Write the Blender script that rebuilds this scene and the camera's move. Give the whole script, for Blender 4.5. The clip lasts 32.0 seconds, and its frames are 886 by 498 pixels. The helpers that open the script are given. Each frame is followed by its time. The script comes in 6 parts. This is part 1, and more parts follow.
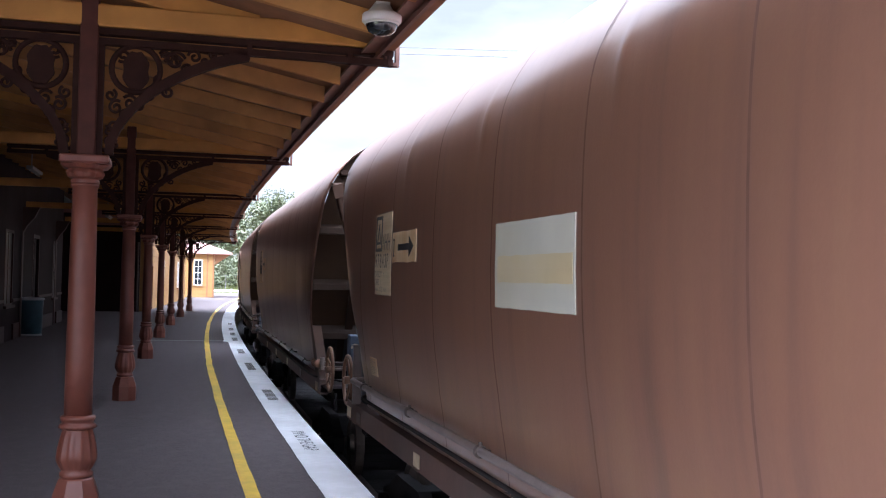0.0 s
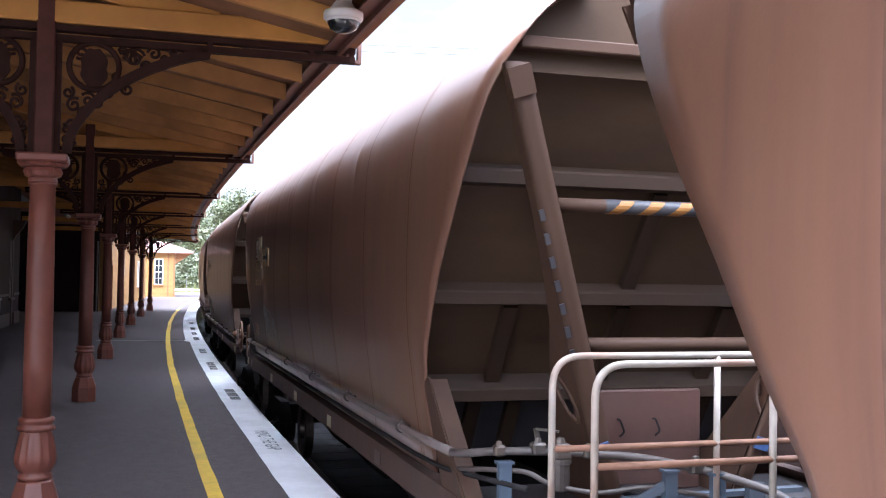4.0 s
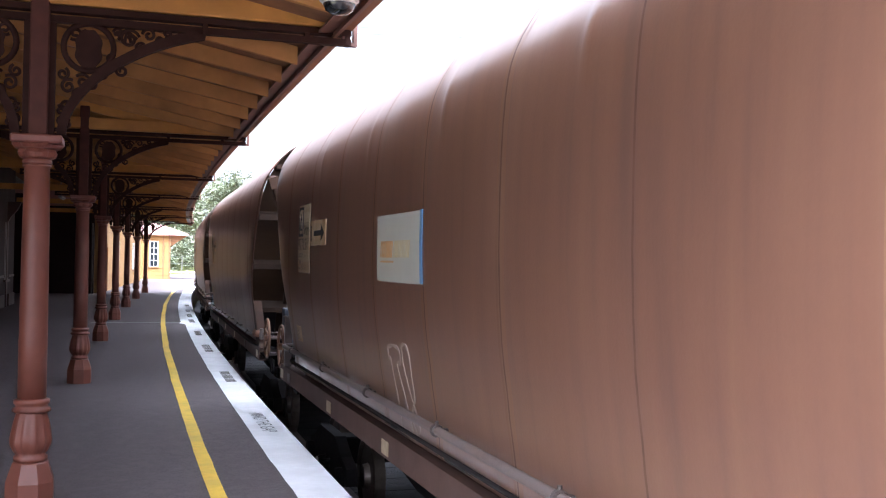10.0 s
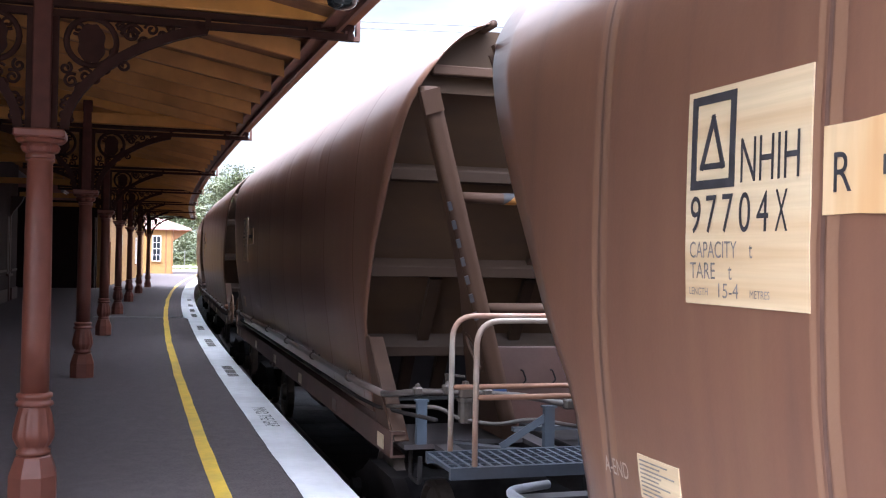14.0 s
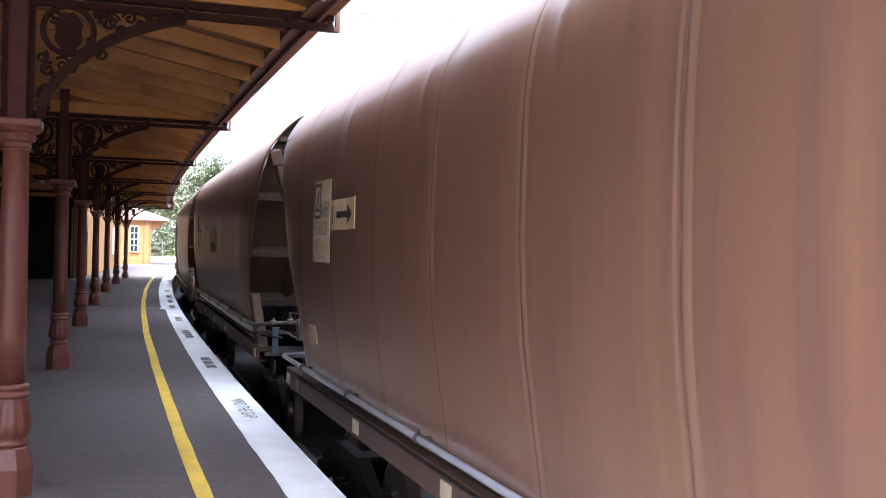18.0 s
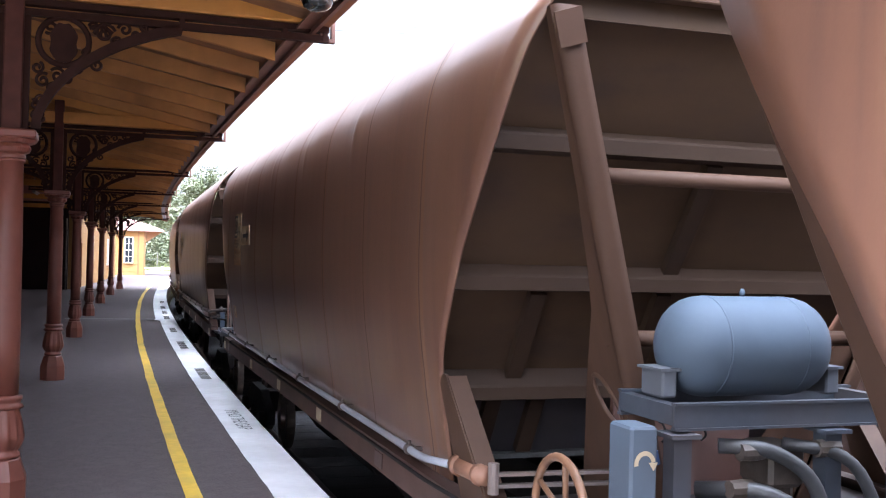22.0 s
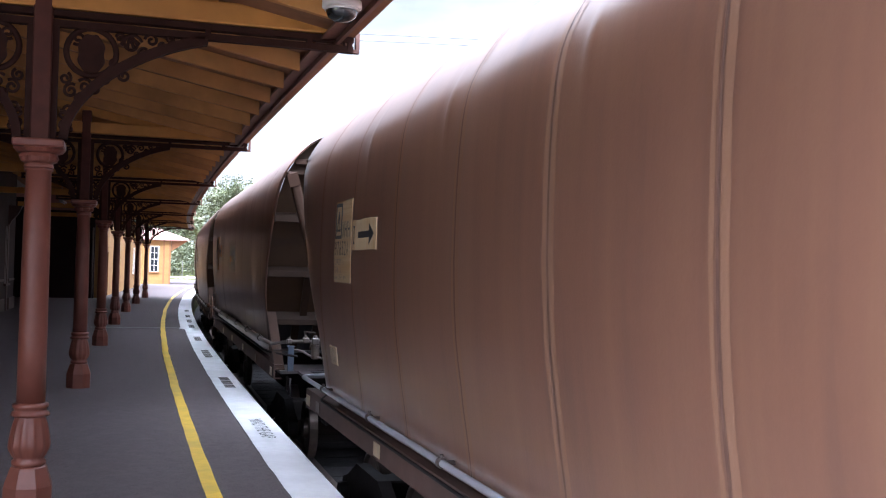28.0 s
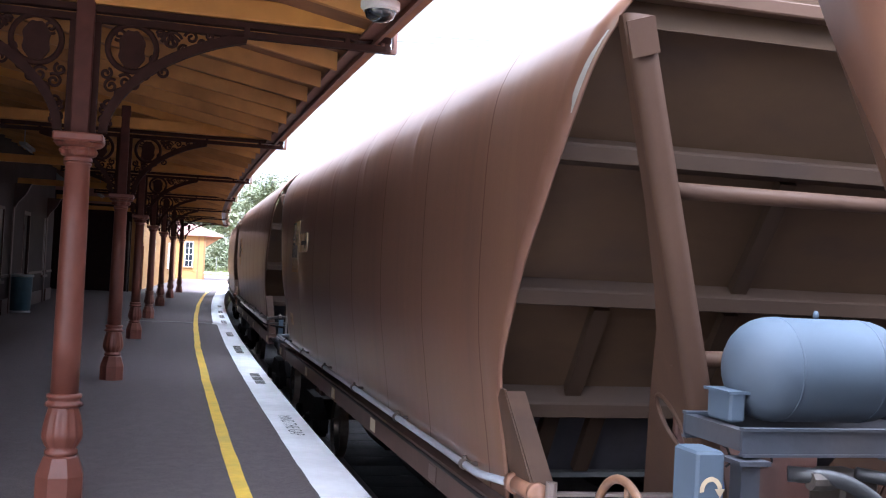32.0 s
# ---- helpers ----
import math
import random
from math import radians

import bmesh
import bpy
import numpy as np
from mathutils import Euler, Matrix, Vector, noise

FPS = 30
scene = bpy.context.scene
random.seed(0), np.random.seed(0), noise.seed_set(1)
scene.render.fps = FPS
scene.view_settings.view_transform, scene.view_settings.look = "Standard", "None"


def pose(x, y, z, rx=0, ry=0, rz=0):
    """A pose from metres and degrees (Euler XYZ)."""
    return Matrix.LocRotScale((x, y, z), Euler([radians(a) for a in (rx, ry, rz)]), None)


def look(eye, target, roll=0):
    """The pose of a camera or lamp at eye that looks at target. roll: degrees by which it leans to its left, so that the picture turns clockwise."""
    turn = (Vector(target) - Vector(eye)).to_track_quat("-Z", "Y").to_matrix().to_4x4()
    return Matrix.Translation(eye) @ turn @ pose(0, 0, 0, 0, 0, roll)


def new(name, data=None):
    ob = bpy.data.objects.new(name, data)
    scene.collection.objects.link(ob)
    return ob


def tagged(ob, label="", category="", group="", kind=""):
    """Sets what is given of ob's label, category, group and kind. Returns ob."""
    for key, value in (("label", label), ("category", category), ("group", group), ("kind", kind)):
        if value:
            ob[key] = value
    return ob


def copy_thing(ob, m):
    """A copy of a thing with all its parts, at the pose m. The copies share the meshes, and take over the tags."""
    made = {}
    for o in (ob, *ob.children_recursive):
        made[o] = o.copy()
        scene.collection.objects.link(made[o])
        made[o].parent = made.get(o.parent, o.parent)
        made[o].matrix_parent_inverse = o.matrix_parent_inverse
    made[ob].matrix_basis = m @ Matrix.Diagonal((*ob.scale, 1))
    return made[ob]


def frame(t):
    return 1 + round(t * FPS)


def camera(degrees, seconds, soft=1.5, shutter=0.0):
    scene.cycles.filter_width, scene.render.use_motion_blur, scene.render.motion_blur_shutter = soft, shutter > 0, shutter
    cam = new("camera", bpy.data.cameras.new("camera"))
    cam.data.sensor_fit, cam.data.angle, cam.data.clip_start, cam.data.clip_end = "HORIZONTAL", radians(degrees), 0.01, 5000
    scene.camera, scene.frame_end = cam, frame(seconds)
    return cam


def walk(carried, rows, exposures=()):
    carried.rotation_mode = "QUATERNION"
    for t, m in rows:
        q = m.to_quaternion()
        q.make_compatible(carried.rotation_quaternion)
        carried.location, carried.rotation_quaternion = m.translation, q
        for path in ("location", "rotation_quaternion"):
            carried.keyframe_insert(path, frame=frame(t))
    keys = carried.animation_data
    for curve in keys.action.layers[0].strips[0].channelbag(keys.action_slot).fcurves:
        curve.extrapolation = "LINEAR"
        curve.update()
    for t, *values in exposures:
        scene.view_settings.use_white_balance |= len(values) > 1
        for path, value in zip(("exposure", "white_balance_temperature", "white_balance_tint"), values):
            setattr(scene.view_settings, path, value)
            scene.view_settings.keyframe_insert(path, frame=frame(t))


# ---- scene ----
def interp(table, x):
    for (a, va), (b, vb) in zip(table, table[1:]):
        if x <= b:
            return va + (vb - va) * max(0.0, (x - a)) / (b - a)
    return table[-1][1]


# Camera: stands on the platform, 1.84 m over the asphalt, and only turns
EYE = 1.84
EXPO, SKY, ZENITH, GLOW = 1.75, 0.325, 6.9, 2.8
cam = camera(47.0, 32.0, soft=1.15)
PATH = [
    (0.0, 91.76, -1.19, -15.91), (0.5, 91.56, -1.41, -15.94), (1.0, 91.45, -1.45, -15.80), (1.5, 91.41, -1.46, -16.35),
    (2.0, 91.26, -1.50, -16.95), (2.5, 91.44, -1.33, -17.25), (4.5, 91.67, -0.83, -18.06), (5.0, 91.49, -0.89, -17.91),
    (5.5, 91.29, -0.88, -17.93), (6.0, 91.39, -0.75, -17.95), (6.5, 91.46, -0.80, -17.81), (7.0, 91.37, -0.83, -17.72),
    (7.5, 91.17, -0.81, -17.77), (8.0, 90.97, -0.60, -17.97), (8.5, 90.75, -0.68, -17.92), (9.0, 90.84, -0.84, -17.85),
    (9.5, 90.95, -1.04, -17.92), (10.0, 90.73, -1.06, -18.24), (10.5, 90.43, -1.06, -18.35), (11.0, 89.99, -1.03, -18.49),
    (11.5, 89.45, -0.90, -18.19), (12.0, 89.58, -0.86, -17.93), (12.5, 89.86, -0.81, -17.97), (13.0, 90.04, -0.89, -17.99),
    (13.5, 90.22, -1.04, -17.98), (14.0, 90.45, -1.17, -18.10), (14.5, 90.66, -1.04, -18.42), (16.5, 90.71, -0.97, -18.97),
    (17.0, 90.27, -1.14, -19.13), (17.5, 90.10, -1.35, -19.21), (18.0, 90.01, -1.39, -19.26), (18.5, 89.99, -1.47, -19.08),
    (19.0, 90.35, -1.59, -19.09), (19.5, 90.82, -1.65, -19.09), (20.0, 90.88, -1.57, -19.12), (20.5, 90.74, -1.48, -19.28),
    (21.0, 90.61, -1.37, -19.33), (21.5, 90.51, -1.32, -19.47), (22.0, 90.63, -1.38, -19.54), (22.5, 90.52, -1.57, -19.51),
    (23.0, 90.48, -1.73, -19.40), (23.5, 90.57, -1.70, -19.34), (24.0, 90.51, -1.61, -19.45), (24.5, 90.59, -1.56, -19.46),
    (26.5, 90.77, -1.03, -19.22), (27.0, 91.12, -1.26, -18.79), (27.5, 91.40, -1.52, -18.20), (28.0, 91.14, -1.52, -18.22),
    (28.5, 90.99, -1.85, -18.18), (29.0, 91.23, -2.30, -17.84), (29.5, 91.98, -2.44, -17.39), (30.0, 92.08, -2.45, -17.29),
    (30.5, 91.84, -2.47, -17.08), (31.0, 91.67, -2.64, -16.87), (31.5, 91.42, -2.88, -16.53), (32.0, 91.17, -2.92, -16.42),
]
# the colour balance drifts a little
WARMTH = ((0.0, 6120), (6.0, 6160), (10.0, 6280), (16.0, 6300), (20.0, 6330), (24.0, 6300), (27.0, 6200), (32.0, 6130))
# the clip's camera sets its exposure anew as bright panels and dark gaps pass
AUTO = ((0.0, 0.05), (1.0, 0.27), (2.0, 0.52), (3.5, 0.38), (5.0, 0.23), (6.0, 0.22), (7.0, 0.57), (8.0, 0.30), (9.0, 0.20), (10.0, 0.52), (11.0, 0.10), (12.0, 0.55), (13.0, 0.43), (14.0, 0.12), (15.5, 0.28),
        (17.0, 0.57), (18.0, 0.41), (19.0, 0.28), (20.0, 0.52), (21.0, 0.08), (22.0, 0.52), (23.0, 0.36), (24.0, 0.27), (26.0, 0.29), (27.0, 0.36), (28.0, 0.16), (29.0, 0.26), (30.0, 0.16), (31.0, 0.03), (32.0, 0.54))
walk(cam, [(t, pose(0, 0, EYE, a, b, c)) for t, a, b, c in PATH], exposures=[(t, EXPO + 0.20 + e, interp(WARMTH, t), 13) for t, e in AUTO])

# ---- daylight: bright overcast sky and a veiled sun ----
SUN_EL, SUN_AZ = 40.0, 236.0
world = bpy.data.worlds.new("overcast")
scene.world = world
world.use_nodes = True
wn, wl = world.node_tree.nodes, world.node_tree.links
bg = wn["Background"]
sky = wn.new("ShaderNodeTexSky")
sky.sky_type, sky.sun_disc = "NISHITA", False
sky.sun_elevation, sky.sun_rotation = radians(SUN_EL), radians(SUN_AZ)
sky_dim = wn.new("ShaderNodeMix")
sky_dim.data_type, sky_dim.blend_type = "RGBA", "MULTIPLY"
sky_dim.inputs[0].default_value = 1.0
sky_dim.inputs[7].default_value = (0.12, 0.12, 0.12, 1)
wl.new(sky.outputs[0], sky_dim.inputs[6])
tc = wn.new("ShaderNodeTexCoord")
mp = wn.new("ShaderNodeMapping")
mp.inputs["Scale"].default_value = (1.6, 1.6, 4.5)
cloud = wn.new("ShaderNodeTexNoise")
cloud.inputs["Scale"].default_value, cloud.inputs["Detail"].default_value = 2.2, 7.0
cloud.inputs["Roughness"].default_value = 0.55
ramp = wn.new("ShaderNodeValToRGB")
ramp.color_ramp.elements[0].position, ramp.color_ramp.elements[0].color = 0.36, (0.66, 0.73, 0.83, 1)
ramp.color_ramp.elements[1].position, ramp.color_ramp.elements[1].color = 0.56, (0.95, 1.06, 1.25, 1)
mixc = wn.new("ShaderNodeMix")
mixc.data_type = "RGBA"
mixc.inputs[0].default_value = 0.88
wl.new(tc.outputs["Generated"], mp.inputs[0])
wl.new(mp.outputs[0], cloud.inputs["Vector"])
wl.new(cloud.outputs["Fac"], ramp.inputs[0])
wl.new(sky_dim.outputs[2], mixc.inputs[6])
wl.new(ramp.outputs[0], mixc.inputs[7])
# an overcast sky is several times brighter overhead than at the horizon
sep, lift, bright = wn.new("ShaderNodeSeparateXYZ"), wn.new("ShaderNodeMapRange"), wn.new("ShaderNodeVectorMath")
lift.interpolation_type = "SMOOTHSTEP"
lift.inputs[1].default_value, lift.inputs[2].default_value = 0.24, 0.94
lift.inputs[3].default_value, lift.inputs[4].default_value = 1.0, ZENITH
bright.operation = "SCALE"
wl.new(tc.outputs["Generated"], sep.inputs[0])
wl.new(sep.outputs[2], lift.inputs[0])
wl.new(mixc.outputs[2], bright.inputs[0])
wl.new(lift.outputs[0], bright.inputs["Scale"])
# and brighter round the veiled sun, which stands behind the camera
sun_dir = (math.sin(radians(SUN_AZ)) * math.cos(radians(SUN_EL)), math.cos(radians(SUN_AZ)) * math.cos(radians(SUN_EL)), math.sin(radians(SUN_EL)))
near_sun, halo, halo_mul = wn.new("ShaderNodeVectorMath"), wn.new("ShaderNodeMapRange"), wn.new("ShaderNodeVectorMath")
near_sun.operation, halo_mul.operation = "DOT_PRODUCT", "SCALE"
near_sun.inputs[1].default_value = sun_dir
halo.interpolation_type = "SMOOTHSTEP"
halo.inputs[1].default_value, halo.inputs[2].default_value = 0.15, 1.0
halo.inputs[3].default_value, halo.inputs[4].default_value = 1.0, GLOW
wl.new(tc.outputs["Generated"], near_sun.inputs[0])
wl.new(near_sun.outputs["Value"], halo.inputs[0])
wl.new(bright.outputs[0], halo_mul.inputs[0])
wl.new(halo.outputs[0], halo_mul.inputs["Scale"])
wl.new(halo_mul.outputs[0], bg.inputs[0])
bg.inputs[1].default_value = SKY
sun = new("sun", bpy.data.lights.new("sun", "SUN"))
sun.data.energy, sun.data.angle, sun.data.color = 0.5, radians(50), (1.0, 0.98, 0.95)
_a, _e = radians(SUN_AZ), radians(SUN_EL)
sun.matrix_world = look((0, 0, 60), (-60 * math.sin(_a) * math.cos(_e), -60 * math.cos(_a) * math.cos(_e), 60 - 60 * math.sin(_e)))

# ---- plan: the platform edge and the track are two gentle curves ----
CEX, RE0 = 604.73, 602.94     # centre and radius of the platform edge
CTX, RT = 613.35, 610.0       # centre and radius of the track's middle
RAIL = -0.85                  # top of rail under the platform
PITCH = 14.1                  # wagon to wagon


def edge(s, lat, z=0.0):
    """A point s metres along the platform edge and lat metres behind it."""
    a, r = s / RE0, RE0 + lat
    return Vector((CEX - r * math.cos(a), r * math.sin(a), z))


def track(s, lat, z=0.0):
    """A point s metres along the track, lat metres towards the platform."""
    a, r = s / RT, RT + lat
    return Vector((CTX - r * math.cos(a), r * math.sin(a), z))


# ---- materials ----
def mat(name, col, rough=0.6, metal=0.0, var=0.2, scale=5.0, bump=0.15, stretch=(1, 1, 1), dirt=None, dirt_amount=0.3, spec=0.5, rand=0.0, bump_scale=None, coat=0.0):
    m = bpy.data.materials.new(name)
    m.use_nodes = True
    n, l = m.node_tree.nodes, m.node_tree.links
    p = n["Principled BSDF"]
    p.inputs["Roughness"].default_value, p.inputs["Metallic"].default_value = rough, metal
    p.inputs["Specular IOR Level"].default_value = spec
    p.inputs["Coat Weight"].default_value = coat
    tcd, map_ = n.new("ShaderNodeTexCoord"), n.new("ShaderNodeMapping")
    map_.inputs["Scale"].default_value = stretch
    info = n.new("ShaderNodeObjectInfo")
    off = n.new("ShaderNodeMath")
    off.operation = "MULTIPLY"
    off.inputs[1].default_value = 37.0
    l.new(info.outputs["Random"], off.inputs[0])
    l.new(off.outputs[0], map_.inputs["Location"])
    l.new(tcd.outputs["Object"], map_.inputs[0])
    n1, n2 = n.new("ShaderNodeTexNoise"), n.new("ShaderNodeTexNoise")
    n1.inputs["Scale"].default_value, n1.inputs["Detail"].default_value = scale, 6.0
    n2.inputs["Scale"].default_value, n2.inputs["Detail"].default_value = scale * 0.17, 4.0
    l.new(map_.outputs[0], n1.inputs["Vector"])
    l.new(map_.outputs[0], n2.inputs["Vector"])
    mx = n.new("ShaderNodeMix")
    mx.data_type = "RGBA"
    mx.inputs[6].default_value = (*[c * (1 - var) for c in col], 1)
    mx.inputs[7].default_value = (*[min(1, c * (1 + var)) for c in col], 1)
    r1 = n.new("ShaderNodeMapRange")
    r1.interpolation_type = "SMOOTHSTEP"
    r1.inputs[1].default_value, r1.inputs[2].default_value = 0.15, 0.85
    l.new(n1.outputs["Fac"], r1.inputs[0])
    l.new(r1.outputs[0], mx.inputs[0])
    last = mx.outputs[2]
    if dirt:
        md, r2 = n.new("ShaderNodeMix"), n.new("ShaderNodeMapRange")
        md.data_type = "RGBA"
        md.inputs[7].default_value = (*dirt, 1)
        r2.interpolation_type = "SMOOTHSTEP"
        r2.inputs[1].default_value, r2.inputs[2].default_value = 0.40, 0.70
        r2.inputs[4].default_value = dirt_amount
        l.new(n2.outputs["Fac"], r2.inputs[0])
        l.new(r2.outputs[0], md.inputs[0])
        l.new(last, md.inputs[6])
        last = md.outputs[2]
    if rand:
        hs, rr = n.new("ShaderNodeHueSaturation"), n.new("ShaderNodeMapRange")
        rr.inputs[3].default_value, rr.inputs[4].default_value = 1 - rand, 1 + rand
        l.new(info.outputs["Random"], rr.inputs[0])
        l.new(rr.outputs[0], hs.inputs["Value"])
        l.new(last, hs.inputs["Color"])
        last = hs.outputs[0]
    l.new(last, p.inputs["Base Color"])
    rg = n.new("ShaderNodeMapRange")
    rg.inputs[3].default_value, rg.inputs[4].default_value = max(0.02, rough - 0.1), min(1, rough + 0.1)
    l.new(n2.outputs["Fac"], rg.inputs[0])
    l.new(rg.outputs[0], p.inputs["Roughness"])
    if bump:
        bp, nb = n.new("ShaderNodeBump"), n.new("ShaderNodeTexNoise")
        nb.inputs["Scale"].default_value, nb.inputs["Detail"].default_value = bump_scale or scale * 4, 5.0
        l.new(map_.outputs[0], nb.inputs["Vector"])
        bp.inputs["Strength"].default_value, bp.inputs["Distance"].default_value = bump, 0.01
        l.new(nb.outputs["Fac"], bp.inputs["Height"])
        l.new(bp.outputs[0], p.inputs["Normal"])
    return m


def wagon_paint(name, col, dust, grime, rough):
    """Worn satin wagon paint: rain streaks down the sides, dust and soot."""
    m = mat(name, col, rough, var=0.03, scale=14.0, bump=0.04, rand=0.05, bump_scale=50)
    n, l = m.node_tree.nodes, m.node_tree.links
    p = n["Principled BSDF"]
    l.remove(p.inputs["Roughness"].links[0])
    src = p.inputs["Base Color"].links[0].from_socket
    tcd, mpp = n.new("ShaderNodeTexCoord"), n.new("ShaderNodeMapping")
    mpp.inputs["Scale"].default_value = (1.0, 4.2, 0.30)
    info = [x for x in n if x.bl_idname == "ShaderNodeObjectInfo"][0]
    mul = n.new("ShaderNodeMath")
    mul.operation = "MULTIPLY"
    mul.inputs[1].default_value = 91.0
    l.new(info.outputs["Random"], mul.inputs[0])
    l.new(mul.outputs[0], mpp.inputs["Location"])
    l.new(tcd.outputs["Object"], mpp.inputs[0])
    st = n.new("ShaderNodeTexNoise")
    st.inputs["Scale"].default_value, st.inputs["Detail"].default_value = 1.6, 7.0
    l.new(mpp.outputs[0], st.inputs["Vector"])
    for lo, hi, amount, colour in ((0.48, 0.78, (0.0, 0.55), dust), (0.20, 0.52, (0.55, 0.0), grime)):
        mr, mm = n.new("ShaderNodeMapRange"), n.new("ShaderNodeMix")
        mr.interpolation_type = "SMOOTHSTEP"
        mr.inputs[1].default_value, mr.inputs[2].default_value = lo, hi
        mr.inputs[3].default_value, mr.inputs[4].default_value = amount
        mm.data_type = "RGBA"
        mm.inputs[7].default_value = (*colour, 1)
        l.new(st.outputs["Fac"], mr.inputs[0])
        l.new(mr.outputs[0], mm.inputs[0])
        l.new(src, mm.inputs[6])
        src = mm.outputs[2]
    l.new(src, p.inputs["Base Color"])
    return m


M_WAGON = wagon_paint("wagon_brown", (0.158, 0.0765, 0.052), (0.190, 0.102, 0.064), (0.082, 0.044, 0.036), 0.28)
M_STRAP = wagon_paint("dusty_seam_paint", (0.205, 0.110, 0.072), (0.240, 0.136, 0.084), (0.130, 0.070, 0.053), 0.34)
# side brown repeated darker for the ends: shade between wagons held in the paint
M_WEND = wagon_paint("shaded_end_brown", (0.060, 0.035, 0.022), (0.080, 0.047, 0.028), (0.034, 0.023, 0.022), 0.55)
M_RIB = wagon_paint("shaded_rib_brown", (0.038, 0.022, 0.015), (0.050, 0.030, 0.020), (0.024, 0.017, 0.016), 0.6)
M_STRUT = wagon_paint("shaded_strut_brown", (0.066, 0.036, 0.025), (0.086, 0.048, 0.032), (0.040, 0.026, 0.022), 0.55)
M_SEAM = mat("dark_weld_line", (0.118, 0.064, 0.050), 0.5, var=0.3, scale=8, bump=0)
# soot on the strut; on the lower end sheet it stands for shade
M_SOOTSHADE = mat("sooty_shaded_steel", (0.030, 0.028, 0.034), 0.5, var=0.4, scale=5, dirt=(0.06, 0.045, 0.042), dirt_amount=0.6)
M_WAGON.node_tree.nodes["Principled BSDF"].inputs["Specular IOR Level"].default_value = 0.65
for _m in (M_WEND, M_RIB, M_STRUT):    # matt, to reflect little sky
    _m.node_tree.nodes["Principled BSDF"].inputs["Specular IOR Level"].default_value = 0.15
M_SILL = mat("sill_brown", (0.082, 0.044, 0.035), 0.7, spec=0.25, var=0.2, scale=4, dirt=(0.06, 0.045, 0.04), dirt_amount=0.7)
M_ENDRED = mat("dull_red_panel", (0.098, 0.041, 0.031), 0.6, var=0.15, scale=4, dirt=(0.05, 0.034, 0.03), dirt_amount=0.6)
M_DECK = mat("sooty_deck_brown", (0.046, 0.034, 0.034), 0.7, var=0.25, scale=4, dirt=(0.028, 0.026, 0.030), dirt_amount=0.8)
M_BLUE = mat("blue_grey_paint", (0.064, 0.086, 0.117), 0.72, spec=0.3, var=0.12, scale=3, bump=0.05, dirt=(0.10, 0.09, 0.09), dirt_amount=0.6)
M_STEELBLUE = mat("dirty_blue_steel", (0.038, 0.045, 0.060), 0.55, var=0.25, scale=5, dirt=(0.075, 0.060, 0.058), dirt_amount=0.6)
M_PIPE = mat("pipe_grey", (0.125, 0.098, 0.092), 0.45, var=0.2, scale=6, dirt=(0.14, 0.09, 0.07), dirt_amount=0.6, rand=0.15)
M_PALEPIPE = mat("worn_blue_grey_pipe", (0.27, 0.28, 0.32), 0.32, var=0.12, scale=5, dirt=(0.15, 0.12, 0.11), dirt_amount=0.5, rand=0.1)
M_LINE = mat("grimy_brown_pipe", (0.062, 0.048, 0.044), 0.5, var=0.25, scale=9, dirt=(0.09, 0.065, 0.055), dirt_amount=0.6)
M_BRASS = mat("valve_metal", (0.085, 0.070, 0.062), 0.45, metal=0.4, var=0.3, scale=14, dirt=(0.12, 0.08, 0.06), dirt_amount=0.5)
M_RUSTPIPE = mat("rusty_pipe", (0.20, 0.092, 0.055), 0.6, var=0.25, scale=9)
M_WHEEL = mat("handwheel_ochre", (0.15, 0.073, 0.040), 0.55, var=0.25, scale=12)
# grimy running gear, pulled near black for the shade under the wagons
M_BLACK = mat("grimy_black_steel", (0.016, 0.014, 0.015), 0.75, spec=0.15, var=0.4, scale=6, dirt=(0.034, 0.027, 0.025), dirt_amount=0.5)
M_RUBBER = mat("black_rubber_hose", (0.03, 0.03, 0.033), 0.5, var=0.2, scale=20)
M_PLATE = mat("cream_panel", (0.58, 0.46, 0.31), 0.5, var=0.10, scale=4, stretch=(1, 0.5, 14), bump=0.02, dirt=(0.42, 0.24, 0.11), dirt_amount=0.5)
M_STAINED = mat("stained_arrow_panel", (0.60, 0.45, 0.28), 0.5, var=0.1, scale=6, stretch=(1, 4, 0.5), bump=0.02, dirt=(0.47, 0.24, 0.09), dirt_amount=0.75)
M_TAN = mat("yellowed_panel", (0.50, 0.36, 0.21), 0.5, var=0.10, scale=4, stretch=(1, 0.5, 14), bump=0.02, dirt=(0.42, 0.22, 0.09), dirt_amount=0.6)
M_AMBER = mat("rust_washed_panel", (0.46, 0.235, 0.088), 0.5, var=0.12, scale=4, stretch=(1, 0.5, 14), bump=0.02, dirt=(0.40, 0.19, 0.07), dirt_amount=0.6)
M_PRIMER = mat("grey_worn_seam", (0.13, 0.095, 0.078), 0.55, var=0.3, scale=14, bump=0.05, dirt=(0.17, 0.10, 0.07), dirt_amount=0.7)
M_WHITE = mat("white_panel", (0.43, 0.415, 0.36), 0.6, var=0.06, scale=3, bump=0.02, dirt=(0.42, 0.36, 0.24), dirt_amount=0.6)
M_ORANGE = mat("faded_orange", (0.50, 0.27, 0.11), 0.5, var=0.1, scale=6, bump=0)
M_CREAMMARK = mat("faded_cream_mark", (0.45, 0.36, 0.215), 0.5, var=0.08, scale=5, bump=0, dirt=(0.45, 0.40, 0.29), dirt_amount=0.8)
M_EDGEBLUE = mat("blue_edge", (0.10, 0.22, 0.40), 0.5, var=0.1, scale=6, bump=0)
